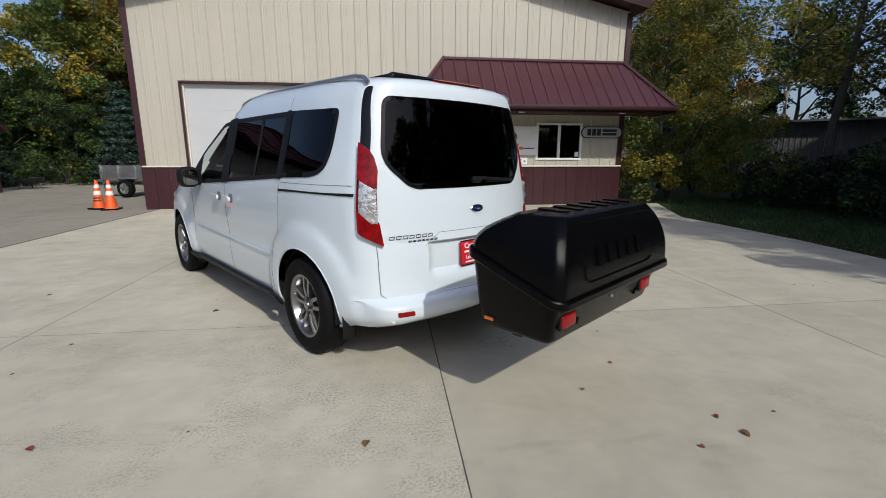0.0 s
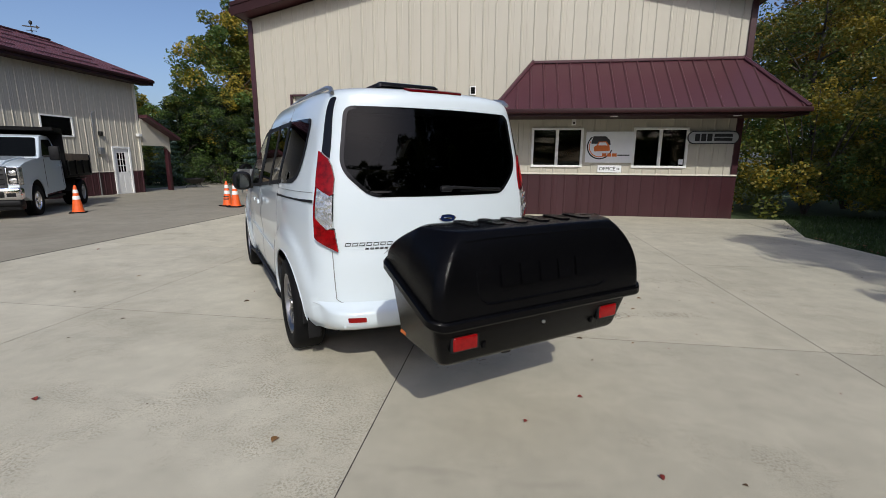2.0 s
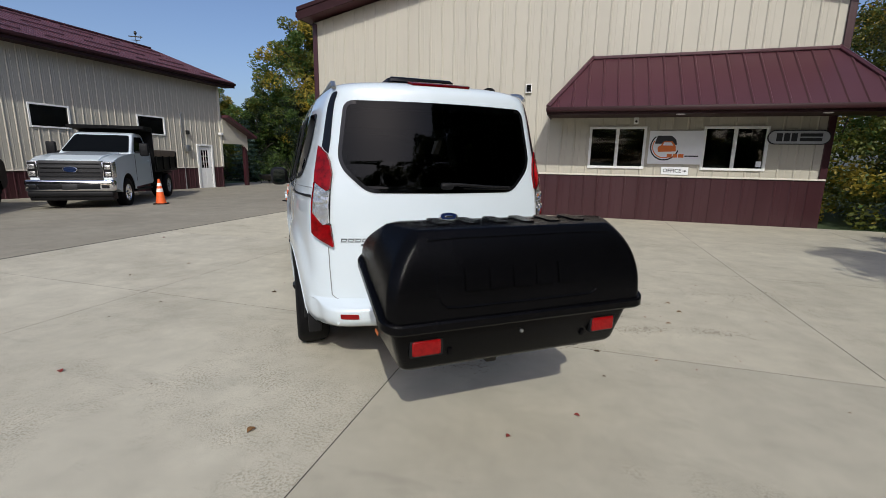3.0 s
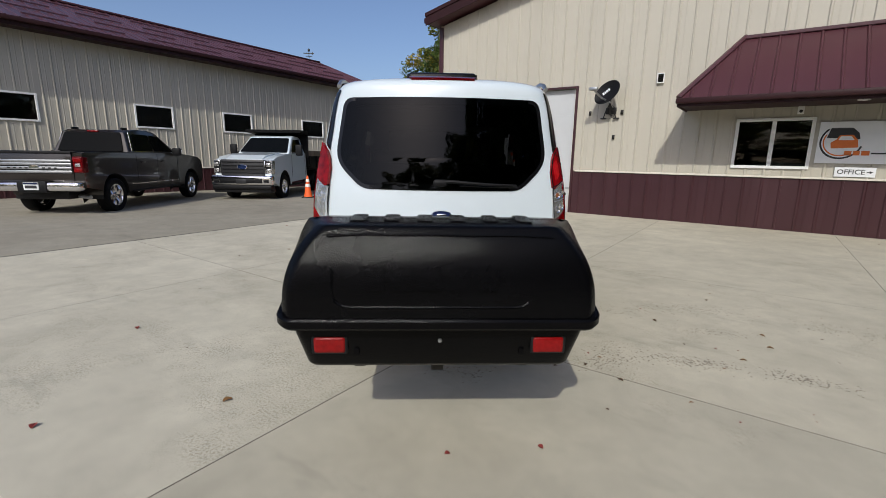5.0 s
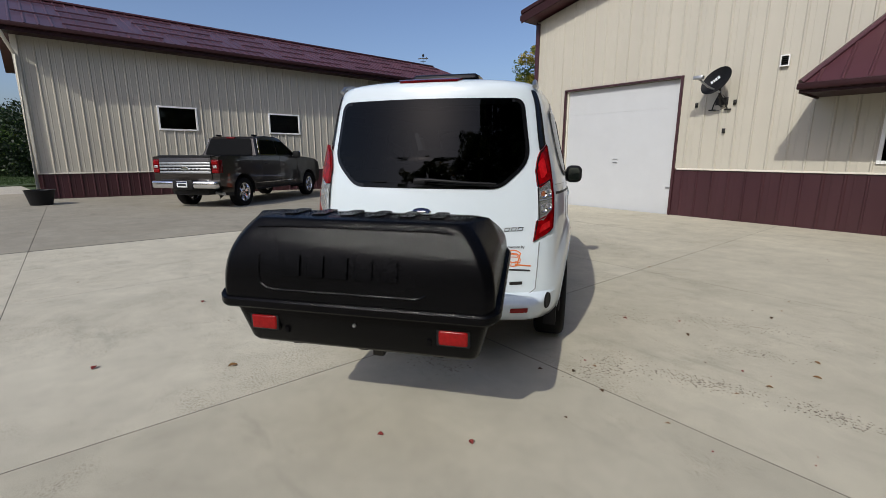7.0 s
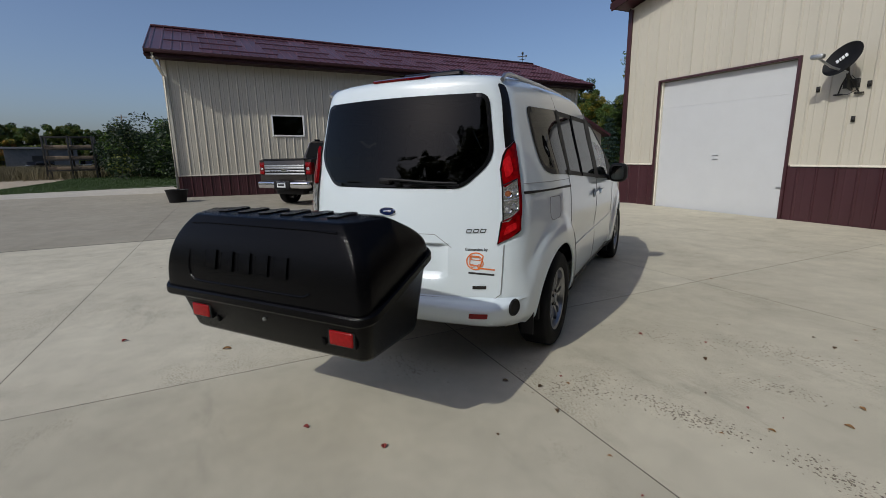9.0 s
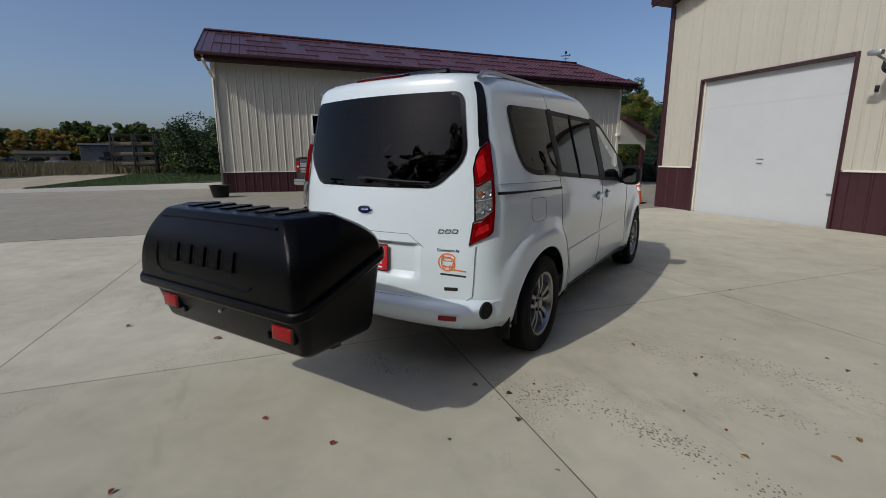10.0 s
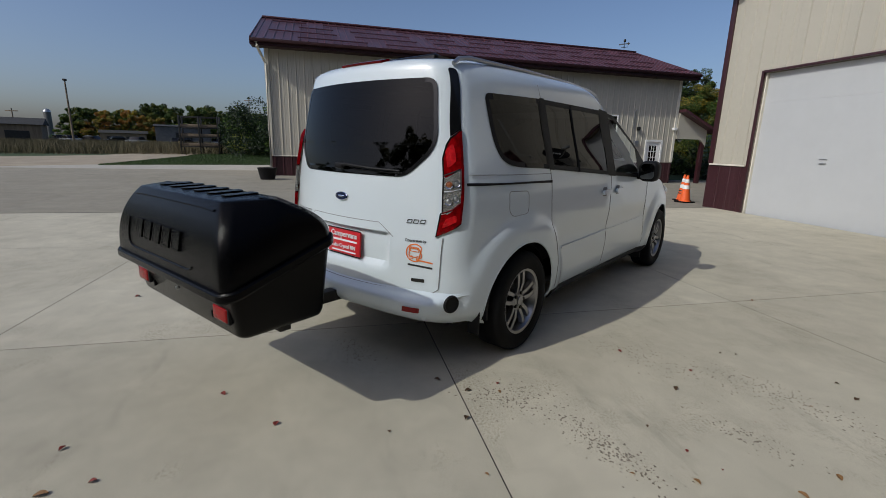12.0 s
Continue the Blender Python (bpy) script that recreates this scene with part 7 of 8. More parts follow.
def build_dump_truck():
    t = thing("dump_truck", "white regular-cab work truck with a black dump bed", "truck", pose(-13.55, 12.45, -0.155, 0, 0, 213.5) @ Matrix.Diagonal((0.95, 1, 1, 1)))
    wb, r, zc = 3.55, 0.40, 0.40
    low = [(1.36, 0.62), (1.36, 1.52), (2.75, 1.50), (3.4, 1.46), (4.1, 1.37), (4.40, 1.285), (4.50, 1.16), (4.52, 0.72), (4.44, 0.62)]
    low += arch(wb, zc + 0.05, 0.52) + [(wb - 0.56, 0.55), (1.5, 0.55)]
    bm = extrude_profile(low, 1.0, 0.05)
    for v in bm.verts:
        v.co.x *= 1 - 0.05 * smoothstep(4.0, 4.55, v.co.y) - 0.03 * smoothstep(1.2, 1.5, v.co.z)
    part("body", bm, M_PAINT, t, "white painted cab and wings", angle=12)
    for s in (1, -1):
        part("running_board", box_bm(s * 0.8, s * 1.0, 1.5, 2.95, 0.40, 0.46, 0.015), M_BLACKPL, t)
    cab = [(1.37, 1.50), (1.42, 2.02), (1.55, 2.10), (2.05, 2.11), (2.25, 2.06), (2.98, 1.48)]
    part("cab", extrude_profile(cab, 0.94, 0.04, 0.17, 2.1, 1.5), M_PAINT, t, angle=12)
    part("windscreen", add_prism(bmesh.new(), rounded([(-0.87, 1.52), (0.87, 1.52), (0.72, 2.02), (-0.72, 2.02)], 0.06), 0.0, 0.028, lambda u, v, d: (u, 2.985 - (v - 1.48) * 1.26 + d, v + 0.01)), M_DARKGLASS, t)
    part("bonnet_bulge", extrude_profile([(2.8, 1.48), (3.0, 1.53), (4.05, 1.43), (4.40, 1.315), (4.40, 1.27), (2.8, 1.44)], 0.62, 0.03), M_PAINT, t, angle=12)
    for s in (1, -1):
        part("side_window", side_panel(rounded([(1.55, 1.56), (2.72, 1.53), (2.22, 1.98), (1.62, 2.0)], 0.03), 0.93, s, 0.28, 1.56), M_DARKGLASS, t)
        part("shut_line", side_panel([(1.52, 0.7), (1.532, 0.7), (1.532, 1.5), (1.52, 1.5)], 0.998, s), M_SEAM, t)
        part("shut_line", side_panel([(2.86, 0.7), (2.872, 0.7), (2.872, 1.46), (2.86, 1.46)], 0.998, s), M_SEAM, t)
        part("door_handle", box_bm(s * 1.0, s * 1.035, 1.62, 1.80, 1.24, 1.29, 0.01), M_PAINT, t)
        mir = part("door_mirror", box_bm(s * 1.1, s * 1.34, 2.62, 2.76, 1.42, 1.80, 0.04), M_BLACKPL, t, "tall black towing mirror")
        part("mirror_arm", box_bm(s * 0.96, s * 1.12, 2.64, 2.72, 1.50, 1.55, 0.01), M_BLACKPL, mir)
        h = part("headlamp", box_bm(s * 0.73, s * 0.985, 4.28, 4.535, 0.84, 1.275, 0.04, 3), M_LENS, t, "tall clear headlamp")
        part("lamp_bezel", box_bm(s * 0.76, s * 0.95, 4.53, 4.543, 0.87, 1.25, 0.006), M_BLACKPL, h)
        part("lamp_bar", box_bm(s * 0.735, s * 0.765, 4.53, 4.556, 0.87, 1.25, 0.006), M_CHROME, h)
        for z in (0.95, 1.13):
            part("lamp_cup", box_bm(s * 0.79, s * 0.94, 4.54, 4.556, z - 0.06, z + 0.06, 0.02), M_LENS, h)
        part("arch_trim", side_panel([(wb + r0 * math.cos(math.pi * k / 14), zc + 0.05 + r0 * math.sin(math.pi * k / 14)) for r0, ks in ((0.56, range(15)), (0.525, range(14, -1, -1))) for k in ks], 1.0, s), M_PAINT, t)
        part("tow_hook", box_bm(s * 0.40, s * 0.46, 4.58, 4.66, 0.58, 0.66, 0.015), M_DARKSTEEL, t)
        for y, off in ((wb, 0.86), (0.0, 0.98), (0.0, 0.70)):
            if off > 0.8:
                bm = bmesh.new()
                add_lathe(bm, [(0.0, 0.45), (0.515, 0.45), (0.515, 0.975), (0.50, 0.98)], 32, "X", cap=False)
                for v in bm.verts:
                    v.co.x *= s
                bmesh.ops.delete(bm, geom=[f for f in bm.faces if f.calc_center_median().z < -0.05], context="FACES")
                part("wheel_well", bm, M_SEAM, t, m=Matrix.Translation((0, y, zc + 0.05)))
            build_wheel(t, (s * off, y, zc), s, r=r, w=0.24, rim_r=0.235, spokes=8, twin=False, rim_mat=M_CHROME if y else M_STEEL)
        part("bed_side", box_bm(s * 1.0, s * 1.06, -1.35, 1.22, 0.98, 1.40, 0.015), M_BLACKSTEEL, t)
        part("side_board", box_bm(s * 1.0, s * 1.045, -1.30, 1.15, 1.405, 1.62, 0.008), M_TIMBER, t, "weathered timber side board")
        for k in range(4):
            y = -1.2 + k * 0.78
            part("bed_stake", box_bm(s * 1.06, s * 1.10, y, y + 0.06, 0.98, 1.42, 0.006), M_BLACKSTEEL, t)
        part("wheel_guard", box_bm(s * 0.60, s * 1.08, -0.55, 0.55, 0.83, 0.87, 0.01), M_BLACKSTEEL, t)
    # black slatted grille with an oval badge
    g = part("grille", box_bm(-0.735, 0.735, 4.38, 4.548, 0.79, 1.285, 0.03), M_INK, t, "black grille with horizontal bars")
    for z in (0.88, 0.99, 1.10, 1.21):
        part("grille_bar", box_bm(-0.69, 0.69, 4.53, 4.568, z - 0.016, z + 0.016, 0.008), M_BLACKPL, g)
    bm = bmesh.new()
    add_lathe(bm, [(0.0, 0.02), (0.15, 0.016), (0.165, 0.0)], 28, "Y")
    em = part("oval_badge", bm, M_BLUE_DARK, g, "dark blue oval badge with a chrome rim", m=Matrix.Translation((0, 4.565, 1.06)) @ Matrix.Diagonal((0.95, 1, 0.42, 1)))
    bm = bmesh.new()
    add_lathe(bm, [(0.155, 0.012), (0.165, 0.024), (0.185, 0.014), (0.19, 0.0)], 28, "Y", cap=False)
    part("badge_rim", bm, M_CHROME, em)
    b = part("front_bumper", box_bm(-1.02, 1.02, 4.44, 4.70, 0.50, 0.80, 0.06, 4), M_CHROME, t, "chrome front bumper with black inserts")
    part("bumper_slot", box_bm(-0.70, 0.70, 4.69, 4.712, 0.57, 0.70, 0.012), M_BLACKPL, b)
    part("bumper_lower", box_bm(-0.99, 0.99, 4.42, 4.69, 0.36, 0.51, 0.05, 3), M_BLACKPL, b)
    for s in (1, -1):
        part("fog_lamp", box_bm(s * 0.74, s * 0.92, 4.69, 4.708, 0.585, 0.675, 0.012), M_BLACKPL, b)
    part("front_plate", box_bm(-0.17, 0.17, 4.70, 4.725, 0.55, 0.69, 0.004), M_INK, b)
    part("air_dam", box_bm(-0.96, 0.96, 4.3, 4.64, 0.27, 0.465, 0.03), M_BLACKPL, t)
    # dump bed with a headboard and a cab guard
    part("bed_floor", box_bm(-1.06, 1.06, -1.38, 1.25, 0.90, 0.98, 0.01), M_BLACKSTEEL, t)
    part("headboard", box_bm(-1.06, 1.06, 1.23, 1.31, 0.90, 2.22, 0.015), M_BLACKSTEEL, t, "black steel headboard")
    part("cab_guard", add_prism(bmesh.new(), [(1.22, 2.18), (2.05, 2.24), (2.05, 2.33), (1.22, 2.33)], -1.06, 1.06, lambda u, v, d: (d, u, v)), M_BLACKSTEEL, t, "black steel cab guard", smooth=False)
    part("tailgate", box_bm(-1.06, 1.06, -1.42, -1.37, 0.92, 1.6, 0.01), M_BLACKSTEEL, t)
    part("chassis", box_bm(-0.45, 0.45, -1.3, 4.3, 0.5, 0.85, 0.02), M_SEAM, t)
    part("front_axle", add_tube(bmesh.new(), [(-0.8, wb, 0.42), (0.8, wb, 0.42)], 0.06, 10), M_DARKSTEEL, t)
    return t


build_dump_truck()


# ---- utility trailer behind the workshop corner ----
def build_trailer():
    t = thing("utility_trailer", "galvanised box trailer with a spare tyre behind the workshop", "trailer", pose(-8.45, 17.4, -0.115, 0, 0, 72))
    part("front_board", box_bm(-0.85, 0.85, 0.9, 0.94, 0.55, 1.05, 0.01), M_STEEL, t)
    part("tailgate", box_bm(-0.85, 0.85, -1.3, -1.26, 0.55, 1.05, 0.01), M_STEEL, t)
    for s in (1, -1):
        part("side_board", box_bm(s * 0.85, s * 0.89, -1.3, 0.94, 0.55, 1.05, 0.01), M_STEEL, t)
        for k in range(4):
            y = -1.2 + k * 0.68
            part("stake", box_bm(s * 0.89, s * 0.92, y, y + 0.06, 0.5, 1.07, 0.004), M_STEEL, t)
        build_wheel(t, (s * 1.02, -0.2, 0.30), s, r=0.30, w=0.18, rim_r=0.18, spokes=5, twin=False, rim_mat=M_STEEL)
        part("mudguard", box_bm(s * 0.91, s * 1.12, -0.58, 0.18, 0.62, 0.66, 0.02), M_STEEL, t)
    part("floor", box_bm(-0.85, 0.85, -1.3, 0.94, 0.5, 0.55, 0.01), M_TIMBER, t)
    part("tongue", add_tube(bmesh.new(), [(-0.5, 0.94, 0.48), (0.0, 2.1, 0.48)], 0.04, 8), M_STEEL, t)
    part("tongue", add_tube(bmesh.new(), [(0.5, 0.94, 0.48), (0.0, 2.1, 0.48)], 0.04, 8), M_STEEL, t)
    part("jack", add_tube(bmesh.new(), [(0.0, 1.8, 0.0), (0.0, 1.8, 0.8)], 0.035, 8), M_STEEL, t)
    bm = bmesh.new()
    add_lathe(bm, [(0.17, -0.08), (0.28, -0.09), (0.31, -0.06), (0.31, 0.06), (0.28, 0.09), (0.17, 0.08), (0.17, -0.08)], 32, "Y", cap=False)
    part("spare_tyre", bm, M_RUBBER, t, m=Matrix.Translation((-0.35, 1.06, 0.95)))
    f = thing("fire_bowl", "rusty dark steel fire bowl on short legs", "fire bowl", Matrix.Translation((-16.5, 23.4, -0.29)))
    bm = bmesh.new()
    add_lathe(bm, [(0.0, 0.2), (0.3, 0.24), (0.5, 0.38), (0.56, 0.52), (0.53, 0.52), (0.45, 0.4), (0.0, 0.28)], 24)
    part("bowl", bm, M_DARKSTEEL, f)
    for k in range(3):
        a = 2.1 * k
        part("leg", add_tube(bmesh.new(), [(0.3 * math.cos(a), 0.3 * math.sin(a), 0.26), (0.5 * math.cos(a), 0.5 * math.sin(a), 0.0)], 0.02, 6), M_DARKSTEEL, f)


build_trailer()


# ---- trees and bushes ----
def leaf_mesh(name, centres, radii, per, size, mats, weights, rng, droop=0.0, flat_k=0.75):
    """A crown of many small leaves, in clumps; each leaf is a folded diamond of two triangles."""
    nc = len(centres)
    centres = np.asarray(centres, float)
    radii = np.asarray(radii, float)
    idx = np.repeat(np.arange(nc), per)
    n = len(idx)
    d = rng.normal(size=(n, 3))
    d /= np.linalg.norm(d, axis=1)[:, None]
    rad = radii[idx] * rng.uniform(0.25, 1.0, n) ** 0.5
    p = centres[idx] + d * rad[:, None] * np.array([1, 1, flat_k])
    a = rng.normal(size=(n, 3))
    a[:, 2] = a[:, 2] * 0.6 - droop
    a /= np.linalg.norm(a, axis=1)[:, None]
    b = np.cross(a, rng.normal(size=(n, 3)))
    b /= np.linalg.norm(b, axis=1)[:, None] + 1e-9
    nrm = np.cross(a, b)
    s = size * rng.uniform(0.6, 1.3, n)[:, None]
    verts = np.stack([p - a * s * 0.5, p + b * s * 0.3 + nrm * s * 0.08, p + a * s * 0.5, p - b * s * 0.3 + nrm * s * 0.08], axis=1).reshape(-1, 3)
    me = bpy.data.meshes.new(name)
    me.vertices.add(4 * n)
    me.vertices.foreach_set("co", verts.ravel())
    me.loops.add(4 * n)
    me.loops.foreach_set("vertex_index", np.arange(4 * n))
    me.polygons.add(n)
    me.polygons.foreach_set("loop_start", np.arange(0, 4 * n, 4))
    me.polygons.foreach_set("loop_total", np.full(n, 4))
    for m in mats:
        me.materials.append(m)
    clump_mat = rng.choice(len(mats), size=nc, p=np.asarray(weights) / sum(weights))
    leaf_mat = clump_mat[idx]
    odd = rng.random(n) < 0.25
    leaf_mat[odd] = rng.choice(len(mats), size=odd.sum(), p=np.asarray(weights) / sum(weights))
    me.polygons.foreach_set("material_index", leaf_mat.astype(np.int32))
    me.update()
    me.validate()
    return me


def broad_tree(seed, h, spread, mats, weights, clumps=70, per=90, size=0.22, bare=0.3, trunk_r=0.2, lean=0.0, bark=None, label="", density=1.0):
    """Tapered trunk, rising limbs with side branches, leaf clumps at their ends."""
    rng = np.random.default_rng(seed)
    tree = thing("tree", label or "tall broadleaf tree in early autumn colour", "tree")
    bark = bark or M_BARK
    bm = bmesh.new()
    pts = []
    x = y = 0.0
    for k in range(9):
        f = k / 8
        pts.append(Vector((x + lean * f * h, y, f * h * 0.82)))
        x += rng.normal() * 0.02 * h * 0.35
        y += rng.normal() * 0.02 * h * 0.35
    add_tube(bm, [pts[0] - Vector((0, 0, 0.2))] + pts, trunk_r * 1.25, 9, True, trunk_r * 0.15)
    part("trunk", bm, bark, tree)
    centres, radii = [], []
    nl = max(5, int(clumps / 9))
    for k in range(nl):
        f = bare + (0.95 - bare) * (k + rng.random() * 0.6) / nl
        base = pts[0].lerp(pts[-1], f)
        i = min(7, int(f * 8))
        base = pts[i].lerp(pts[i + 1], f * 8 - i)
        ang = k * 2.4 + rng.normal() * 0.4
        reach = spread * (0.55 + 0.45 * math.sin(math.pi * min(1, (f - bare) / (1 - bare) * 0.85 + 0.18))) * rng.uniform(0.75, 1.15)
        rise = reach * rng.uniform(0.25, 0.8)
        tip = base + Vector((math.cos(ang) * reach, math.sin(ang) * reach, rise))
        mid = base.lerp(tip, 0.5) + Vector((0, 0, reach * 0.08)) + Vector(rng.normal(size=3) * 0.05 * reach)
        bm = bmesh.new()
        r0 = trunk_r * (1 - f) * 0.55 + 0.025
        add_tube(bm, [base, base.lerp(mid, 0.5), mid, mid.lerp(tip, 0.6), tip], r0, 6, True, 0.012)
        for q in range(3):
            g = rng.uniform(0.4, 0.9)
            s0 = base.lerp(mid, g * 2) if g < 0.5 else mid.lerp(tip, g * 2 - 1)
            d = Vector(rng.normal(size=3))
            d.z = abs(d.z) * 0.7
            e = s0 + d.normalized() * reach * rng.uniform(0.25, 0.45)
            add_tube(bm, [s0, s0.lerp(e, 0.5) + Vector((0, 0, 0.05)), e], r0 * 0.4, 5, True, 0.008)
            centres.append(e)
            radii.append(spread * rng.uniform(0.13, 0.24))
        part("limb", bm, bark, tree)
        for q in range(max(1, int(clumps / nl) - 3)):
            g = rng.uniform(0.45, 1.08)
            c = base.lerp(tip, g) + Vector(rng.normal(size=3)) * spread * 0.15
            centres.append(c)
            radii.append(spread * rng.uniform(0.12, 0.25))
    for q in range(max(3, int(clumps * 0.12))):
        c = pts[-1] + Vector((rng.normal() * spread * 0.22, rng.normal() * spread * 0.22, rng.uniform(-0.05, 0.16) * h))
        centres.append(c)
        radii.append(spread * rng.uniform(0.12, 0.2))
    me = leaf_mesh("crown", centres, radii, int(per * density), size, mats, weights, rng)
    ob = new("crown", me)
    ob.parent = tree
    return tree


def spruce_tree(seed, h, spread, label="dense blue-green spruce tree"):
    rng = np.random.default_rng(seed)
    tree = thing("spruce_tree", label, "tree")
    part("trunk", add_tube(bmesh.new(), [(0, 0, -0.2), (0, 0, h * 0.5), (0, 0, h)], 0.16, 8, True, 0.02), M_BARK, tree)
    centres, radii = [], []
    z = 0.25
    while z < h:
        r = spread * (1 - z / h) ** 0.85 + 0.08
        n = max(4, int(9 * r / spread) + 4)
        for k in range(n):
            a = 2 * math.pi * (k + rng.random() * 0.6) / n + z
            for g in (0.35, 0.62, 0.9):
                centres.append((math.cos(a) * r * g, math.sin(a) * r * g, z - 0.22 * r * g + rng.normal() * 0.06))
                radii.append(0.12 * spread * (1.2 - g * 0.4) + 0.05)
        z += 0.42
    me = leaf_mesh("crown", centres, radii, 26, 0.16, [M_LEAF[5], M_LEAF[4]], [4, 1], rng, droop=0.3, flat_k=0.5)
    ob = new("crown", me)
    ob.parent = tree
    return tree


def bush(seed, h, spread, mats, weights, label, clumps=40, per=80, size=0.14):
    rng = np.random.default_rng(seed)
    b = thing("bush", label, "bush")
    centres, radii = [], []
    for k in range(6):
        a = k * 1.05 + rng.random()
        e = Vector((math.cos(a) * spread * 0.5, math.sin(a) * spread * 0.5, h * rng.uniform(0.6, 0.9)))
        part("stem", add_tube(bmesh.new(), [(0, 0, -0.1), e * 0.5 + Vector((0, 0, 0.1)), e], 0.035, 5, True, 0.01), M_BARK, b)
    for k in range(clumps):
        a, r = rng.uniform(0, 2 * math.pi), spread * math.sqrt(rng.random())
        zt = h * math.sqrt(max(0.05, 1 - (r / spread) ** 2 * 0.75))
        centres.append((math.cos(a) * r, math.sin(a) * r, rng.uniform(0.12, 0.95) * zt))
        radii.append(0.2 * min(h, spread) * rng.uniform(0.7, 1.3))
    me = leaf_mesh("foliage", centres, radii, per, size, mats, weights, rng)
    ob = new("foliage", me)
    ob.parent = b
    return b


def put(ob, x, y, rz=0.0, k=1.0, z=-0.05, kz=None):
    if 5 < y < 60:
        x, y, k, kz = 1.2 + (x - 1.2) * 0.9, 0.5 + (y - 0.5) * 0.9, k * 0.9, (kz or k) * 0.9
        z -= 0.25 if x < -6 else 0.0
    ob.matrix_basis = Matrix.Translation((x, y, z)) @ Matrix.Rotation(radians(rz), 4, "Z") @ Matrix.Diagonal((k, k, kz or k, 1))
    return ob


def again(ob, x, y, rz, k=1.0, z=-0.05, kz=None):
    c = copy_thing(ob, Matrix.Identity(4))
    return put(c, x, y, rz, k, z, kz)


G, OL, YE, OR, DK, SP = M_LEAF
autumn_label = "tall broadleaf tree turning yellow and orange"
green_label = "tall green broadleaf tree with some yellow leaves"
# woods behind the two buildings
oak = put(broad_tree(11, 13.0, 4.2, [G, OL, YE], [3, 4, 1.5], 130, 260, 0.2, 0.1, 0.2, label=green_label), -20.2, 33.0)
maple = put(broad_tree(12, 14.0, 3.6, [YE, OR, OL], [3, 3, 2], 90, 150, 0.18, 0.3, 0.18, label=autumn_label), -16.8, 36.0, 40)
ash = put(broad_tree(13, 12.5, 4.0, [G, DK, OL], [3, 4, 1], 120, 220, 0.21, 0.08, 0.2, label="tall dark green broadleaf tree in the woods"), -25.0, 34.0, 80, 0.62)
thin = put(broad_tree(14, 14.0, 3.0, [OL, YE, OR], [2, 2, 1], 56, 42, 0.2, 0.4, 0.16, bark=M_BARK_PALE, label="slender half-bare autumn tree with a pale trunk"), -16.6, 34.5, 10)
for x, y, rz, k, base in ((-27.0, 31.0, 120, 0.55, oak), (-31.5, 34.5, 200, 0.7, ash), (-36.0, 32.0, 20, 0.6, oak), (-41.0, 36.0, 300, 0.8, ash), (-12.8, 38.5, 150, 1.0, oak), (-9.0, 40.0, 20, 1.6, ash),
                          (-17.5, 38.0, 75, 1.0, maple), (-16.0, 42.0, 210, 1.5, ash), (-12.5, 44.0, 310, 1.05, maple), (-20.5, 41.0, 160, 1.1, oak), (-18.9, 36.0, 250, 0.8, ash), (-23.4, 31.5, 190, 0.5, ash), (-47.0, 33.0, 90, 0.7, oak), (-19.6, 30.6, 60, 0.55, ash), (-17.4, 31.6, 10, 0.5, ash)):
    again(base, x, y, rz, k)
spr = put(spruce_tree(21, 5.9, 2.0), -15.4, 29.3)
again(spr, -11.6, 32.5, 90, 0.95)
again(spr, -17.6, 33.4, 200, 0.8)
again(spr, -22.5, 28.8, 45, 0.75)
again(spr, -8.6, 33.5, 160, 1.2)
shrub = put(bush(31, 2.2, 1.9, [G, DK, OL], [3, 3, 1], "dense dark green undergrowth shrub at the wood edge"), -19.0, 29.5)
for x, y, rz, k in ((-16.6, 30.0, 60, 0.8), (-21.5, 30.2, 140, 1.0), (-24.4, 28.9, 200, 1.1), (-27.5, 28.4, 260, 1.0), (-31.0, 29.0, 10, 1.2), (-34.5, 28.8, 90, 1.2), (-12.7, 31.6, 300, 0.9), (-10.2, 33.0, 33, 1.0), (-25.6, 32.0, 77, 1.5), (-29.4, 31.8, 11, 1.5), (-20.0, 35.0, 190, 1.8), (-16.0, 36.5, 99, 1.8), (-12.0, 37.0, 270, 1.9), (-38.0, 30.0, 130, 1.4)):
    again(shrub, x, y, rz, k)
for x, y, rz, k in ((-40, 44, 0, 3.4), (-35, 41, 60, 3.0), (-30, 43, 140, 3.4), (-25.5, 40, 200, 3.0), (-21.5, 37.5, 20, 2.6), (-17.5, 40, 300, 3.2), (-13.5, 39.5, 90, 3.0), (-9.5, 41.5, 170, 3.4), (-5.0, 42, 250, 3.2), (-23.5, 46, 33, 4.0), (-15, 47, 222, 4.0), (-30, 49, 111, 4.2)):
    again(shrub, x, y, rz, k)
# woods east of the workshop
lime = put(bush(32, 4.4, 2.4, [OL, G, YE], [4, 2, 2], "tall yellow-green shrub beside the workshop corner", 60, 190, 0.115), 10.2, 15.2)
again(lime, 11.6, 13.6, 130, 0.75)
again(lime, 12.6, 17.2, 200, 1.15)
again(lime, 9.4, 18.6, 310, 1.1)
gold = put(broad_tree(15, 9.5, 3.4, [OL, YE, G], [4, 3, 2], 100, 260, 0.12, 0.15, 0.13, label="yellow-green broadleaf tree beside the workshop"), 12.8, 19.8)
again(maple, 15.4, 24.0, 60, 0.85)
again(gold, 17.8, 25.5, 170, 1.2)
again(thin, 23.5, 24.5, 220, 0.9)
for x, y, rz, k in ((27.0, 28.0, 30, 0.9), (32.0, 22.0, 150, 0.95), (30.0, 15.0, 260, 0.85), (21.0, 31.0, 70, 0.85)):
    again(ash, x, y, rz, k)
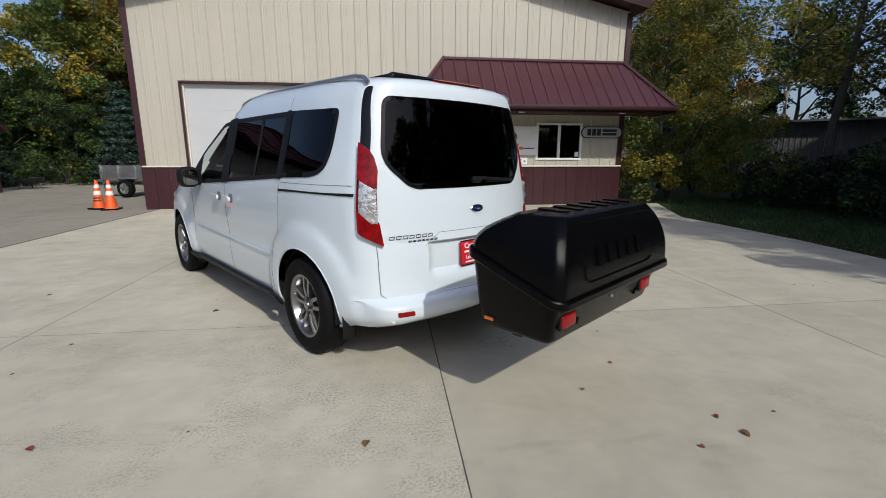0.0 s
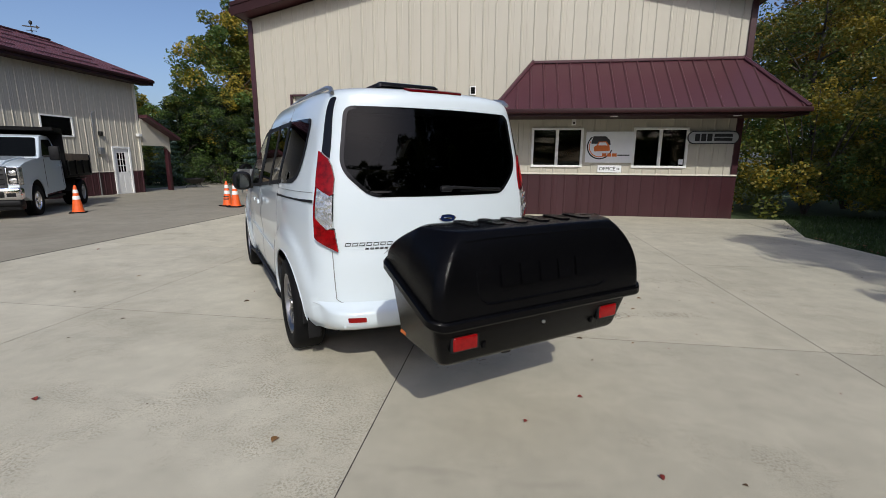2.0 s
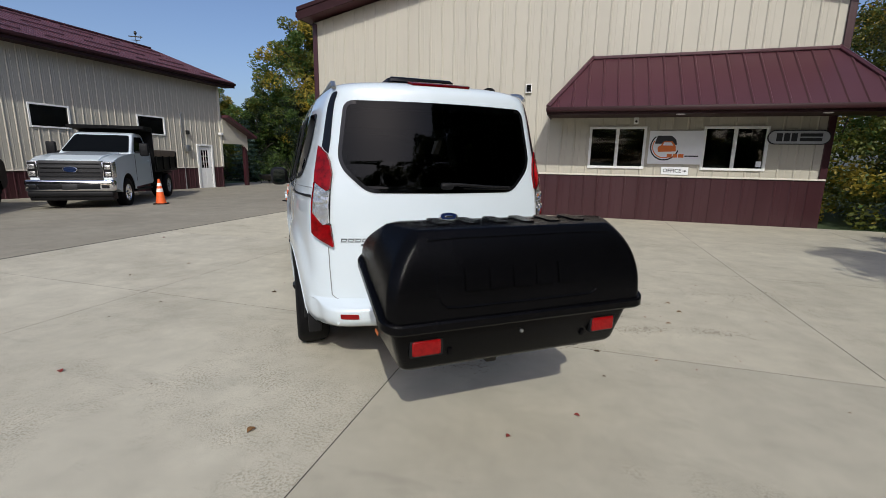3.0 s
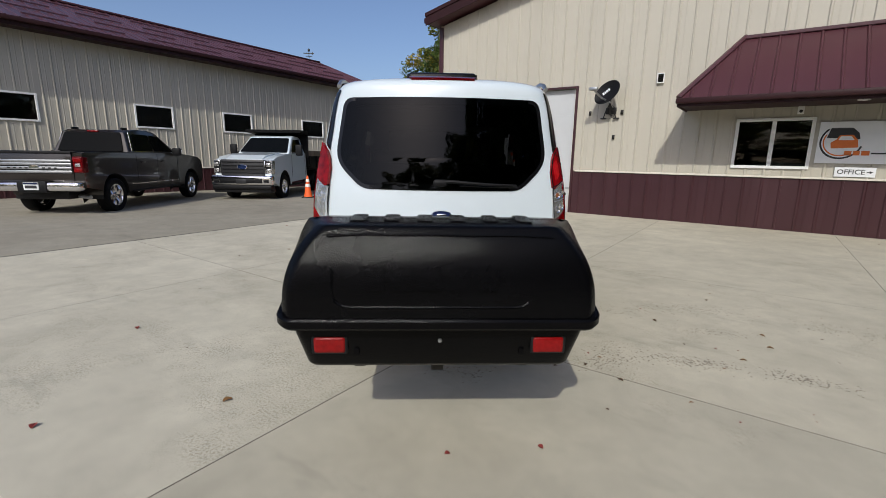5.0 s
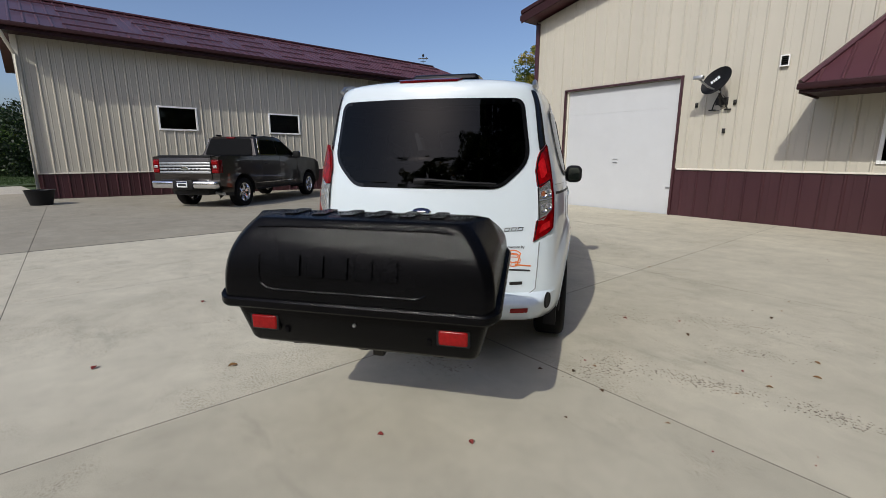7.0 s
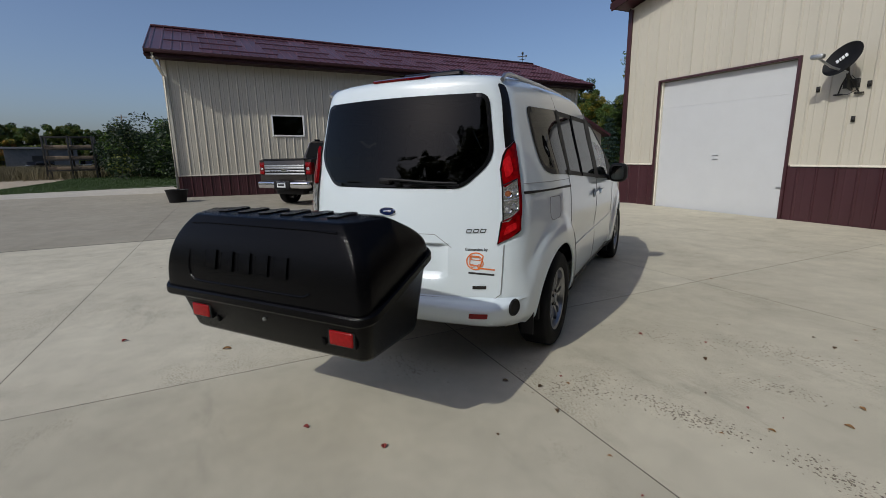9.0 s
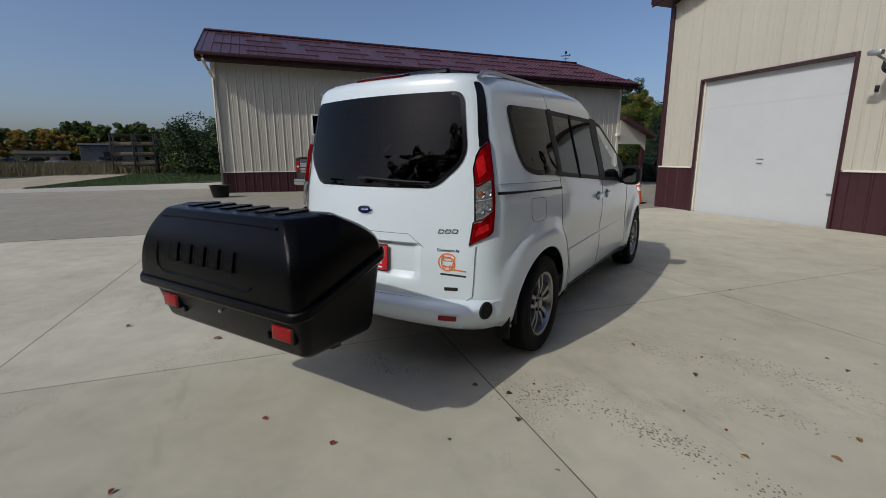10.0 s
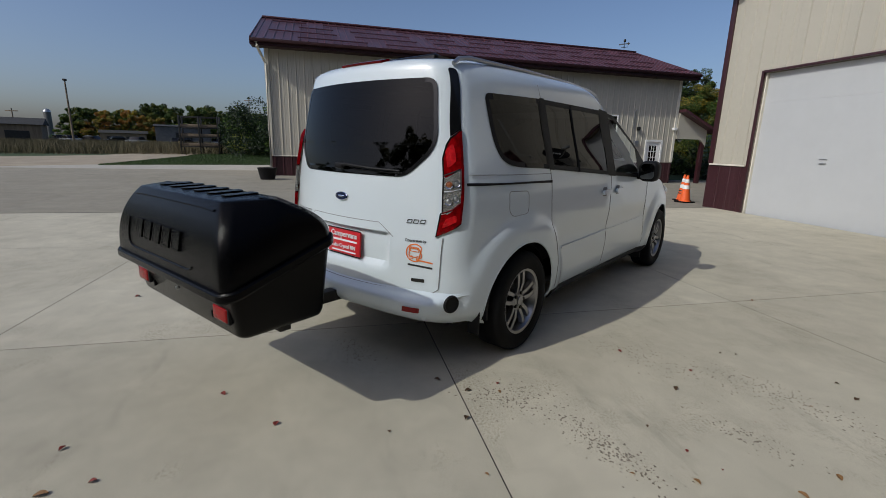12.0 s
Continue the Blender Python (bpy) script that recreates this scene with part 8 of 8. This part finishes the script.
leaner = put(broad_tree(16, 11.5, 3.7, [OL, YE, G], [4, 3, 2], 84, 140, 0.115, 0.3, 0.12, lean=0.05, label="leaning dark-trunked tree with thin yellow-green leaves"), 12.4, 11.3, 20)
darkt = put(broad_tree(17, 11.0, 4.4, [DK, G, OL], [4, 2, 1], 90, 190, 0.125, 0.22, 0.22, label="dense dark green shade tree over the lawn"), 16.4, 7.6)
again(leaner, 17.4, 13.2, 140, 0.95)
again(darkt, 19.5, 9.5, 80, 1.05)
# low bushes whose shade is mostly in their leaf colour
low = put(bush(33, 1.6, 1.5, [DK, G], [4, 1], "low bush in the shade, its leaf colour darkened to stand for that shade", 36, 90, 0.11), 11.7, 9.2)
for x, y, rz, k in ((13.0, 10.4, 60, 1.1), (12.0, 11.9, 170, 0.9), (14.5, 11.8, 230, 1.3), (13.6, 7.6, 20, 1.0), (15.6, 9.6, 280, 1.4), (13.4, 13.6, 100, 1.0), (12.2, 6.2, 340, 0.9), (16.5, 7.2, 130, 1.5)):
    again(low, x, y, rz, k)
# shade trees south-east of the yard: they shade the lawn and show in the glass
for x, y, rz, k, base in ((9.4, -0.4, 80, 0.62, ash), (11.6, -3.6, 200, 0.75, ash), (14.4, 1.4, 150, 0.8, ash), (10.2, 2.6, 250, 0.55, darkt), (20.0, -2.0, 310, 1.2, ash), (19.0, 3.0, 20, 1.1, ash), (24.5, 1.0, 75, 1.2, ash), (12.8, 3.6, 30, 0.8, ash), (14.4, 6.2, 110, 0.8, ash), (16.6, 4.2, 30, 0.62, ash), (17.5, -3.5, 90, 0.85, darkt), (19.0, -15.0, 10, 0.8, ash), (21.0, 1.5, 60, 0.85, darkt)):
    again(base, x, y, rz, k)
for x, y, rz, k, base in ((11.8, -25.5, 40, 1.7, oak), (22.0, -18.6, 70, 1.9, oak), (20.5, -5.5, 15, 0.9, ash), (16.5, -1.5, 240, 0.75, ash), (16.0, -40.0, 140, 0.8, ash), (0.5, -37.0, 220, 2.2, oak), (-11.0, -40.0, 10, 2.2, ash), (-21.0, -38.0, 280, 2.4, ash), (24.0, -34.0, 190, 0.9, ash), (-25.0, -50.0, 300, 0.8, maple), (30.0, -25.0, 120, 1.0, oak), (34.0, -12.0, 70, 1.1, ash)):
    again(base, x, y, rz, k, kz=min(k, 0.92 if x < 15 and y > -30 else (1.12 if y > -30 else (0.5 if x < 8 else 0.84))))
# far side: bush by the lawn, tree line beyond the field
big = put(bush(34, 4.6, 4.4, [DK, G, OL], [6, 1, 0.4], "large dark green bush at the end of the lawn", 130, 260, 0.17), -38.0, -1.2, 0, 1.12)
again(big, -42.5, -3.4, 120, 0.85)
again(big, -40.0, 3.5, 220, 1.1)
again(big, -36.0, 7.0, 60, 1.2)
far_tree = put(broad_tree(18, 12.0, 5.0, [G, OL, DK], [3, 3, 1], 70, 220, 0.42, 0.02, 0.22, label="distant green tree beyond the field"), -140.0, 40.0)
far_gold = put(broad_tree(19, 11.0, 4.5, [OR, YE, OL], [3, 2, 3], 60, 200, 0.42, 0.02, 0.22, label="distant orange-brown autumn tree beyond the field"), -150.0, 34.0, 30)
rng = random.Random(5)


def far_row(base, bearing, rise, d):
    """A tree at this bearing (degrees anticlockwise of north) whose top stands rise degrees above the eye."""
    top = 1.5 + d * math.tan(radians(rise))
    a = radians(bearing)
    again(base, 3.5 - math.sin(a) * d, 2.6 + math.cos(a) * d, rng.uniform(0, 360), rng.uniform(0.5, 0.68), -0.2, top / (12.6 if base is far_tree else 11.6))


for bearing, rise, d in ((115.2, 2.2, 128), (114.5, 2.85, 131), (113.8, 2.8, 135), (112.2, 2.5, 138), (111.5, 2.6, 136), (110.9, 2.7, 140), (109.3, 3.1, 137), (108.6, 3.7, 133), (107.9, 3.4, 138), (107.1, 3.3, 131), (106.4, 2.8, 136), (105.6, 2.6, 133), (104.8, 3.0, 138), (104.1, 3.6, 130), (103.5, 3.7, 134), (102.8, 3.3, 129), (102.0, 2.7, 133)):
    far_row(far_tree, bearing, rise, d)
for bearing, rise, d in ((112.9, 2.75, 126), (113.3, 1.9, 122), (110.5, 2.95, 126), (109.9, 2.4, 124), (108.7, 2.2, 120)):
    far_row(far_gold, bearing, rise, d)
for k in range(30):
    far_row(far_tree, 88 + k * 0.46 if k < 28 else 118.4 + 0.5 * (k - 28), 2.7 + 0.5 * math.sin(k * 1.7) if k < 28 else 1.5, rng.uniform(130, 155))
for k in range(14):
    far_row(far_tree, 124 + k * 1.1, 2.6, rng.uniform(125, 160))
for k in range(26):
    a = radians(90 + k * 2.2)
    again(shrub, -math.sin(a) * 112 + rng.uniform(-5, 5), math.cos(a) * 112, rng.uniform(0, 360), rng.uniform(0.7, 1.1), -0.3)


# ---- grass, weeds, fallen leaves ----
def blades(name, n, area, h, mat, label, seed, width=0.012):
    rng = np.random.default_rng(seed)
    p = area(rng, n)
    n = len(p)
    a = rng.uniform(0, 2 * math.pi, n)
    hh = h * rng.uniform(0.5, 1.3, n)
    dx = np.stack([np.cos(a), np.sin(a), np.zeros(n)], 1) * width
    tip = p + np.stack([rng.normal(size=n) * 0.35 * hh, rng.normal(size=n) * 0.35 * hh, hh], 1)
    verts = np.stack([p - dx, p + dx, tip], 1).reshape(-1, 3)
    me = bpy.data.meshes.new(name)
    me.vertices.add(3 * n)
    me.vertices.foreach_set("co", verts.ravel())
    me.loops.add(3 * n)
    me.loops.foreach_set("vertex_index", np.arange(3 * n))
    me.polygons.add(n)
    me.polygons.foreach_set("loop_start", np.arange(0, 3 * n, 3))
    me.polygons.foreach_set("loop_total", np.full(n, 3))
    me.materials.append(mat)
    me.update()
    tagged(new(name, me), label, "grass", kind="stuff")


def area_east(rng, n):
    p = np.stack([6.3 + rng.uniform(0, 1, n) ** 1.6 * 10, rng.uniform(-3, 13, n), np.full(n, -0.06)], 1)
    edge = np.interp(p[:, 1], [-3, 3.4, 4.7, 6.3, 7.6, 9.1, 10.3, 11.7], [6.51, 6.57, 6.63, 6.74, 6.68, 6.6, 6.9, 7.72])
    return p[p[:, 0] > edge]


def area_field(rng, n):
    a = np.radians(rng.uniform(92, 135, n))
    d = rng.uniform(0, 1, n) ** 0.8 * 66 + 40
    return np.stack([-np.sin(a) * d, np.cos(a) * d, np.full(n, -0.1)], 1)


def area_lawn(rng, n):
    p = np.stack([rng.uniform(-46, -20.5, n), rng.uniform(-9, 4, n), np.full(n, 0.01)], 1)
    return p[(p[:, 0] < np.interp(p[:, 1], [-8.1, 0.6, 4], [-20.2, -24.8, -24.8])) & (p[:, 1] > np.interp(p[:, 0], [-46, -33, -20], [-9.0, -8.1, -8.0]))]


blades("grass", 60000, area_east, 0.07, M_BLADE, "short grass in the shade along the yard edge", 41)
blades("grass_lawn", 40000, area_lawn, 0.06, M_BLADE, "mown green lawn grass", 42, 0.03)
blades("weeds", 110000, area_field, 0.85, M_WEED, "tall dry weeds across the field", 43, 0.022)


def build_leaves():
    shapes = []
    rng = np.random.default_rng(8)
    for k, mat in enumerate(M_DEADLEAF * 2):
        me = bpy.data.meshes.new("fallen_leaf")
        ln, wd = 0.055 + 0.012 * (k % 3), 0.022 + 0.006 * (k % 2)
        vs, fs = [], []
        for i in range(5):
            f = i / 4
            w = wd * math.sin(math.pi * min(0.98, f * 0.9 + 0.08))
            curl = 0.012 * math.sin(math.pi * f) + 0.008 * f
            vs += [(-ln / 2 + ln * f, -w, curl + 0.008), (-ln / 2 + ln * f, 0, curl * 0.6), (-ln / 2 + ln * f, w, curl + 0.006)]
        for i in range(4):
            a = i * 3
            fs += [(a, a + 3, a + 4, a + 1), (a + 1, a + 4, a + 5, a + 2)]
        me.from_pydata(vs, [], fs)
        me.materials.append(mat)
        shapes.append(me)
    spots = [(-1.29, 3.87), (-2.05, 3.26), (1.87, 1.90), (1.91, 1.75), (1.63, 1.68), (-3.04, 4.53), (-1.45, 2.03), (1.62, 2.54), (0.08, 1.89), (-3.18, 3.87), (-4.86, 5.8), (3.52, 5.6), (1.36, 3.38), (1.51, 3.52), (1.75, 3.44), (0.52, 6.5), (-0.44, 1.2), (1.3, 2.24), (1.23, 4.65), (2.35, 4.24), (1.71, 4.68), (2.5, 4.6), (2.45, 4.85), (2.0, 5.6)]
    for k in range(80):
        x, y = rng.uniform(-5, 6.3), rng.uniform(0.8, 12.8)
        if rng.random() < 0.35:
            x = 6.4 - abs(rng.normal()) * 0.5
        spots.append((x, y))
    for k in range(40):
        spots.append((rng.normal() * 1.1 + 2.6, rng.normal() * 1.0 + 4.6))
    litter = len(spots)
    for k in range(90):
        spots.append((6.62 + abs(rng.normal()) * 0.22, rng.uniform(2.5, 9.0)))
    V = VAN.inverted()
    for k, (x, y) in enumerate(spots):
        q = V @ Vector((x, y, 0))
        if abs(q.x) < 0.95 and -0.4 < q.y < 3.5:
            continue
        ob = new("fallen_leaf", shapes[int(rng.integers(len(shapes)))])
        sc = rng.uniform(0.12, 0.34) if k > 23 else rng.uniform(0.4, 0.7)
        if litter - 40 <= k < litter:
            sc = rng.uniform(0.14, 0.36)
        elif k >= litter:
            sc = rng.uniform(0.5, 0.9)
        ob.matrix_basis = Matrix.Translation((x, y, 0.001 if k < litter else 0.012)) @ Matrix.Rotation(rng.uniform(0, 6.28), 4, "Z") @ Matrix.Diagonal((sc, sc, sc, 1))
        tagged(ob, "dry curled autumn leaf on the concrete", "leaf", "fallen leaves on the yard")


build_leaves()


# ---- beyond the field ----
def build_far():
    def block(name, label, x, y, rz, w, d, h, roof_h, wall_mat, roof_mat, doors=0):
        b = thing(name, label, "building", pose(x, y, -0.2, 0, 0, rz))
        part("wall", box_bm(-w / 2, w / 2, -d / 2, d / 2, 0, h, 0.02), wall_mat, b, smooth=False)
        bm = bmesh.new()
        add_prism(bm, [(-d / 2 - 0.4, h), (0, h + roof_h), (d / 2 + 0.4, h)], -w / 2 - 0.3, w / 2 + 0.3, lambda u, v, q: (q, u, v))
        part("roof", bm, roof_mat, b, smooth=False)
        for k in range(doors):
            xx = -w / 2 + (k + 0.7) * w / (doors + 0.4)
            part("door", box_bm(xx - 1.3, xx + 1.3, -d / 2 - 0.05, -d / 2 - 0.01, 0.1, h * 0.7, 0.02), M_DARKSTEEL, b, smooth=False)
        return b
    block("low_shed", "low grey metal shed beyond the field", -92.4, -25.0, 108, 8.8, 6, 3.6, 0.35, M_GREYWALL, M_DARKROOM, 1)
    block("farm_house", "dark brown house with a low roof beyond the field", -75.5, -43.5, 112, 9, 7, 2.9, 1.0, M_TIMBER, M_DARKROOM, 2)
    block("low_shed", "distant tan shed among the trees", -108, -41, 110, 8, 6, 2.3, 0.6, M_TIMBER, M_DARKROOM, 2)
    s = thing("silo", "grey concrete silo with a pale domed cap", "silo", Matrix.Translation((-257, -131, -0.5)))
    bm = bmesh.new()
    add_lathe(bm, [(1.45, 0.0), (1.45, 12.6)], 24)
    part("tower", bm, M_GREYWALL, s)
    bm = bmesh.new()
    add_lathe(bm, [(1.55, 12.6), (1.4, 13.3), (0.9, 13.9), (0.0, 14.2)], 24)
    part("cap", bm, M_STEEL, s)
    p = thing("light_pole", "tall weathered light pole at the far lot", "pole", Matrix.Translation((-73.1, -33.8, -0.1)))
    part("pole", add_tube(bmesh.new(), [(0, 0, 0), (0, 0, 8.9)], 0.15, 8, True, 0.1), M_TIMBER, p)
    part("lamp_head", box_bm(-0.2, 0.2, -0.2, 0.2, 8.9, 9.15, 0.03), M_DARKSTEEL, p)
    for x, y, h in ((-144.4, -21.6, 13.5), (-126.8, -71.2, 7.5)):
        u = thing("power_pole", "distant wooden power pole with a crossarm", "pole", Matrix.Translation((x, y, -0.2)))
        part("pole", add_tube(bmesh.new(), [(0, 0, 0), (0, 0, h)], 0.16, 8, True, 0.11), M_TIMBER, u)
        part("crossarm", box_bm(-0.08, 0.08, -1.3, 1.3, h - 0.7, h - 0.5, 0.01), M_TIMBER, u)
    # storage rack by the big bush
    r = thing("storage_rack", "rusty steel storage rack with timber loads", "rack", pose(-41.0, -8.7, -0.05, 0, 0, 95))
    for x in (-1.5, 0.0, 1.5):
        for y in (-0.6, 0.6):
            part("post", box_bm(x - 0.06, x + 0.06, y - 0.06, y + 0.06, 0, 3.3, 0.01), M_DARKSTEEL, r)
    for z in (0.7, 1.5, 2.3, 3.2):
        for y in (-0.6, 0.6):
            part("beam", box_bm(-1.5, 1.5, y - 0.04, y + 0.04, z - 0.05, z + 0.05, 0.008), M_DARKSTEEL, r)
        if z < 2.5:
            part("timber_load", box_bm(-1.6, 1.4, -0.5, 0.5, z + 0.06, z + 0.3, 0.02), M_TIMBER, r)
    # vehicles standing in the far lot
    rg = random.Random(9)
    for k in range(12):
        x, y = -88 + rg.uniform(-6, 6), -14 - k * 2.7
        mat = (M_PAINT, M_BRONZE, M_STEEL, M_BRONZE)[k % 4]
        c = thing("parked_car", ("white", "dark", "silver", "dark")[k % 4] + " car standing in the far lot", "car", pose(x, y, -0.1, 0, 0, rg.uniform(0, 180)), group="cars in the far lot")
        part("body", extrude_profile([(-2.2, 0.3), (-2.2, 0.95), (-1.2, 1.0), (1.0, 1.0), (2.1, 0.85), (2.2, 0.3)], 0.9, 0.06), mat, c)
        part("cabin", extrude_profile([(-1.3, 0.98), (-0.9, 1.5), (0.4, 1.52), (1.1, 0.98)], 0.78, 0.06), M_BLACKGLOSS, c)
        for s in (1, -1):
            for yy in (-1.35, 1.35):
                bm = bmesh.new()
                add_lathe(bm, [(0.0, 0.1), (0.3, 0.1), (0.33, 0.05), (0.33, -0.1), (0.0, -0.1)], 16, "X")
                part("wheel", bm, M_RUBBER, c, m=Matrix.Translation((s * 0.82, yy, 0.33)))
    # grey building beyond the eastern trees; the trees' shade is in its dark colour
    g = tagged(new("wall_grey_shed"), "weathered grey ribbed metal shed beyond the trees, shade darkened into its colour", "building", kind="structure")
    a, b = Vector((13.6, 21.0, 0)), Vector((25.5, 11.2, 0))
    al = (b - a).normalized()
    ou = Vector((-al.y, al.x, 0))
    ou = -ou if ou.dot(Vector((-1, -1, 0))) < 0 else ou
    core_wall(g, a, al, ou, 0, 15.4, -0.1, 2.75, [], 0.15, M_GREYWALL)
    siding(g, a, al, ou, 0, 15.4, -0.05, 2.75, [], M_GREYWALL, pitch=0.2, panel=0.9)
    bm = bmesh.new()
    vs = [bm.verts.new(p) for p in (a + ou * 0.4 + Vector((0, 0, 2.7)), b + ou * 0.4 + Vector((0, 0, 2.7)), b - ou * 6 + Vector((0, 0, 2.3)), a - ou * 6 + Vector((0, 0, 2.3)))]
    bm.faces.new(vs)
    ret = bmesh.ops.extrude_face_region(bm, geom=list(bm.faces))
    for q in ret["geom"]:
        if isinstance(q, bmesh.types.BMVert):
            q.co.z += 0.08
    part("roof", bm, M_GREYWALL, g, smooth=False)
    dp = thing("downpipe", "white downpipe on the grey shed", "downpipe")
    c = a + al * 6.2 + ou * 0.1
    part("pipe", add_tube(bmesh.new(), [c + Vector((0, 0, 2.65)), c + Vector((0, 0, 0.0))], 0.05, 8), M_WHITE, dp)


build_far()
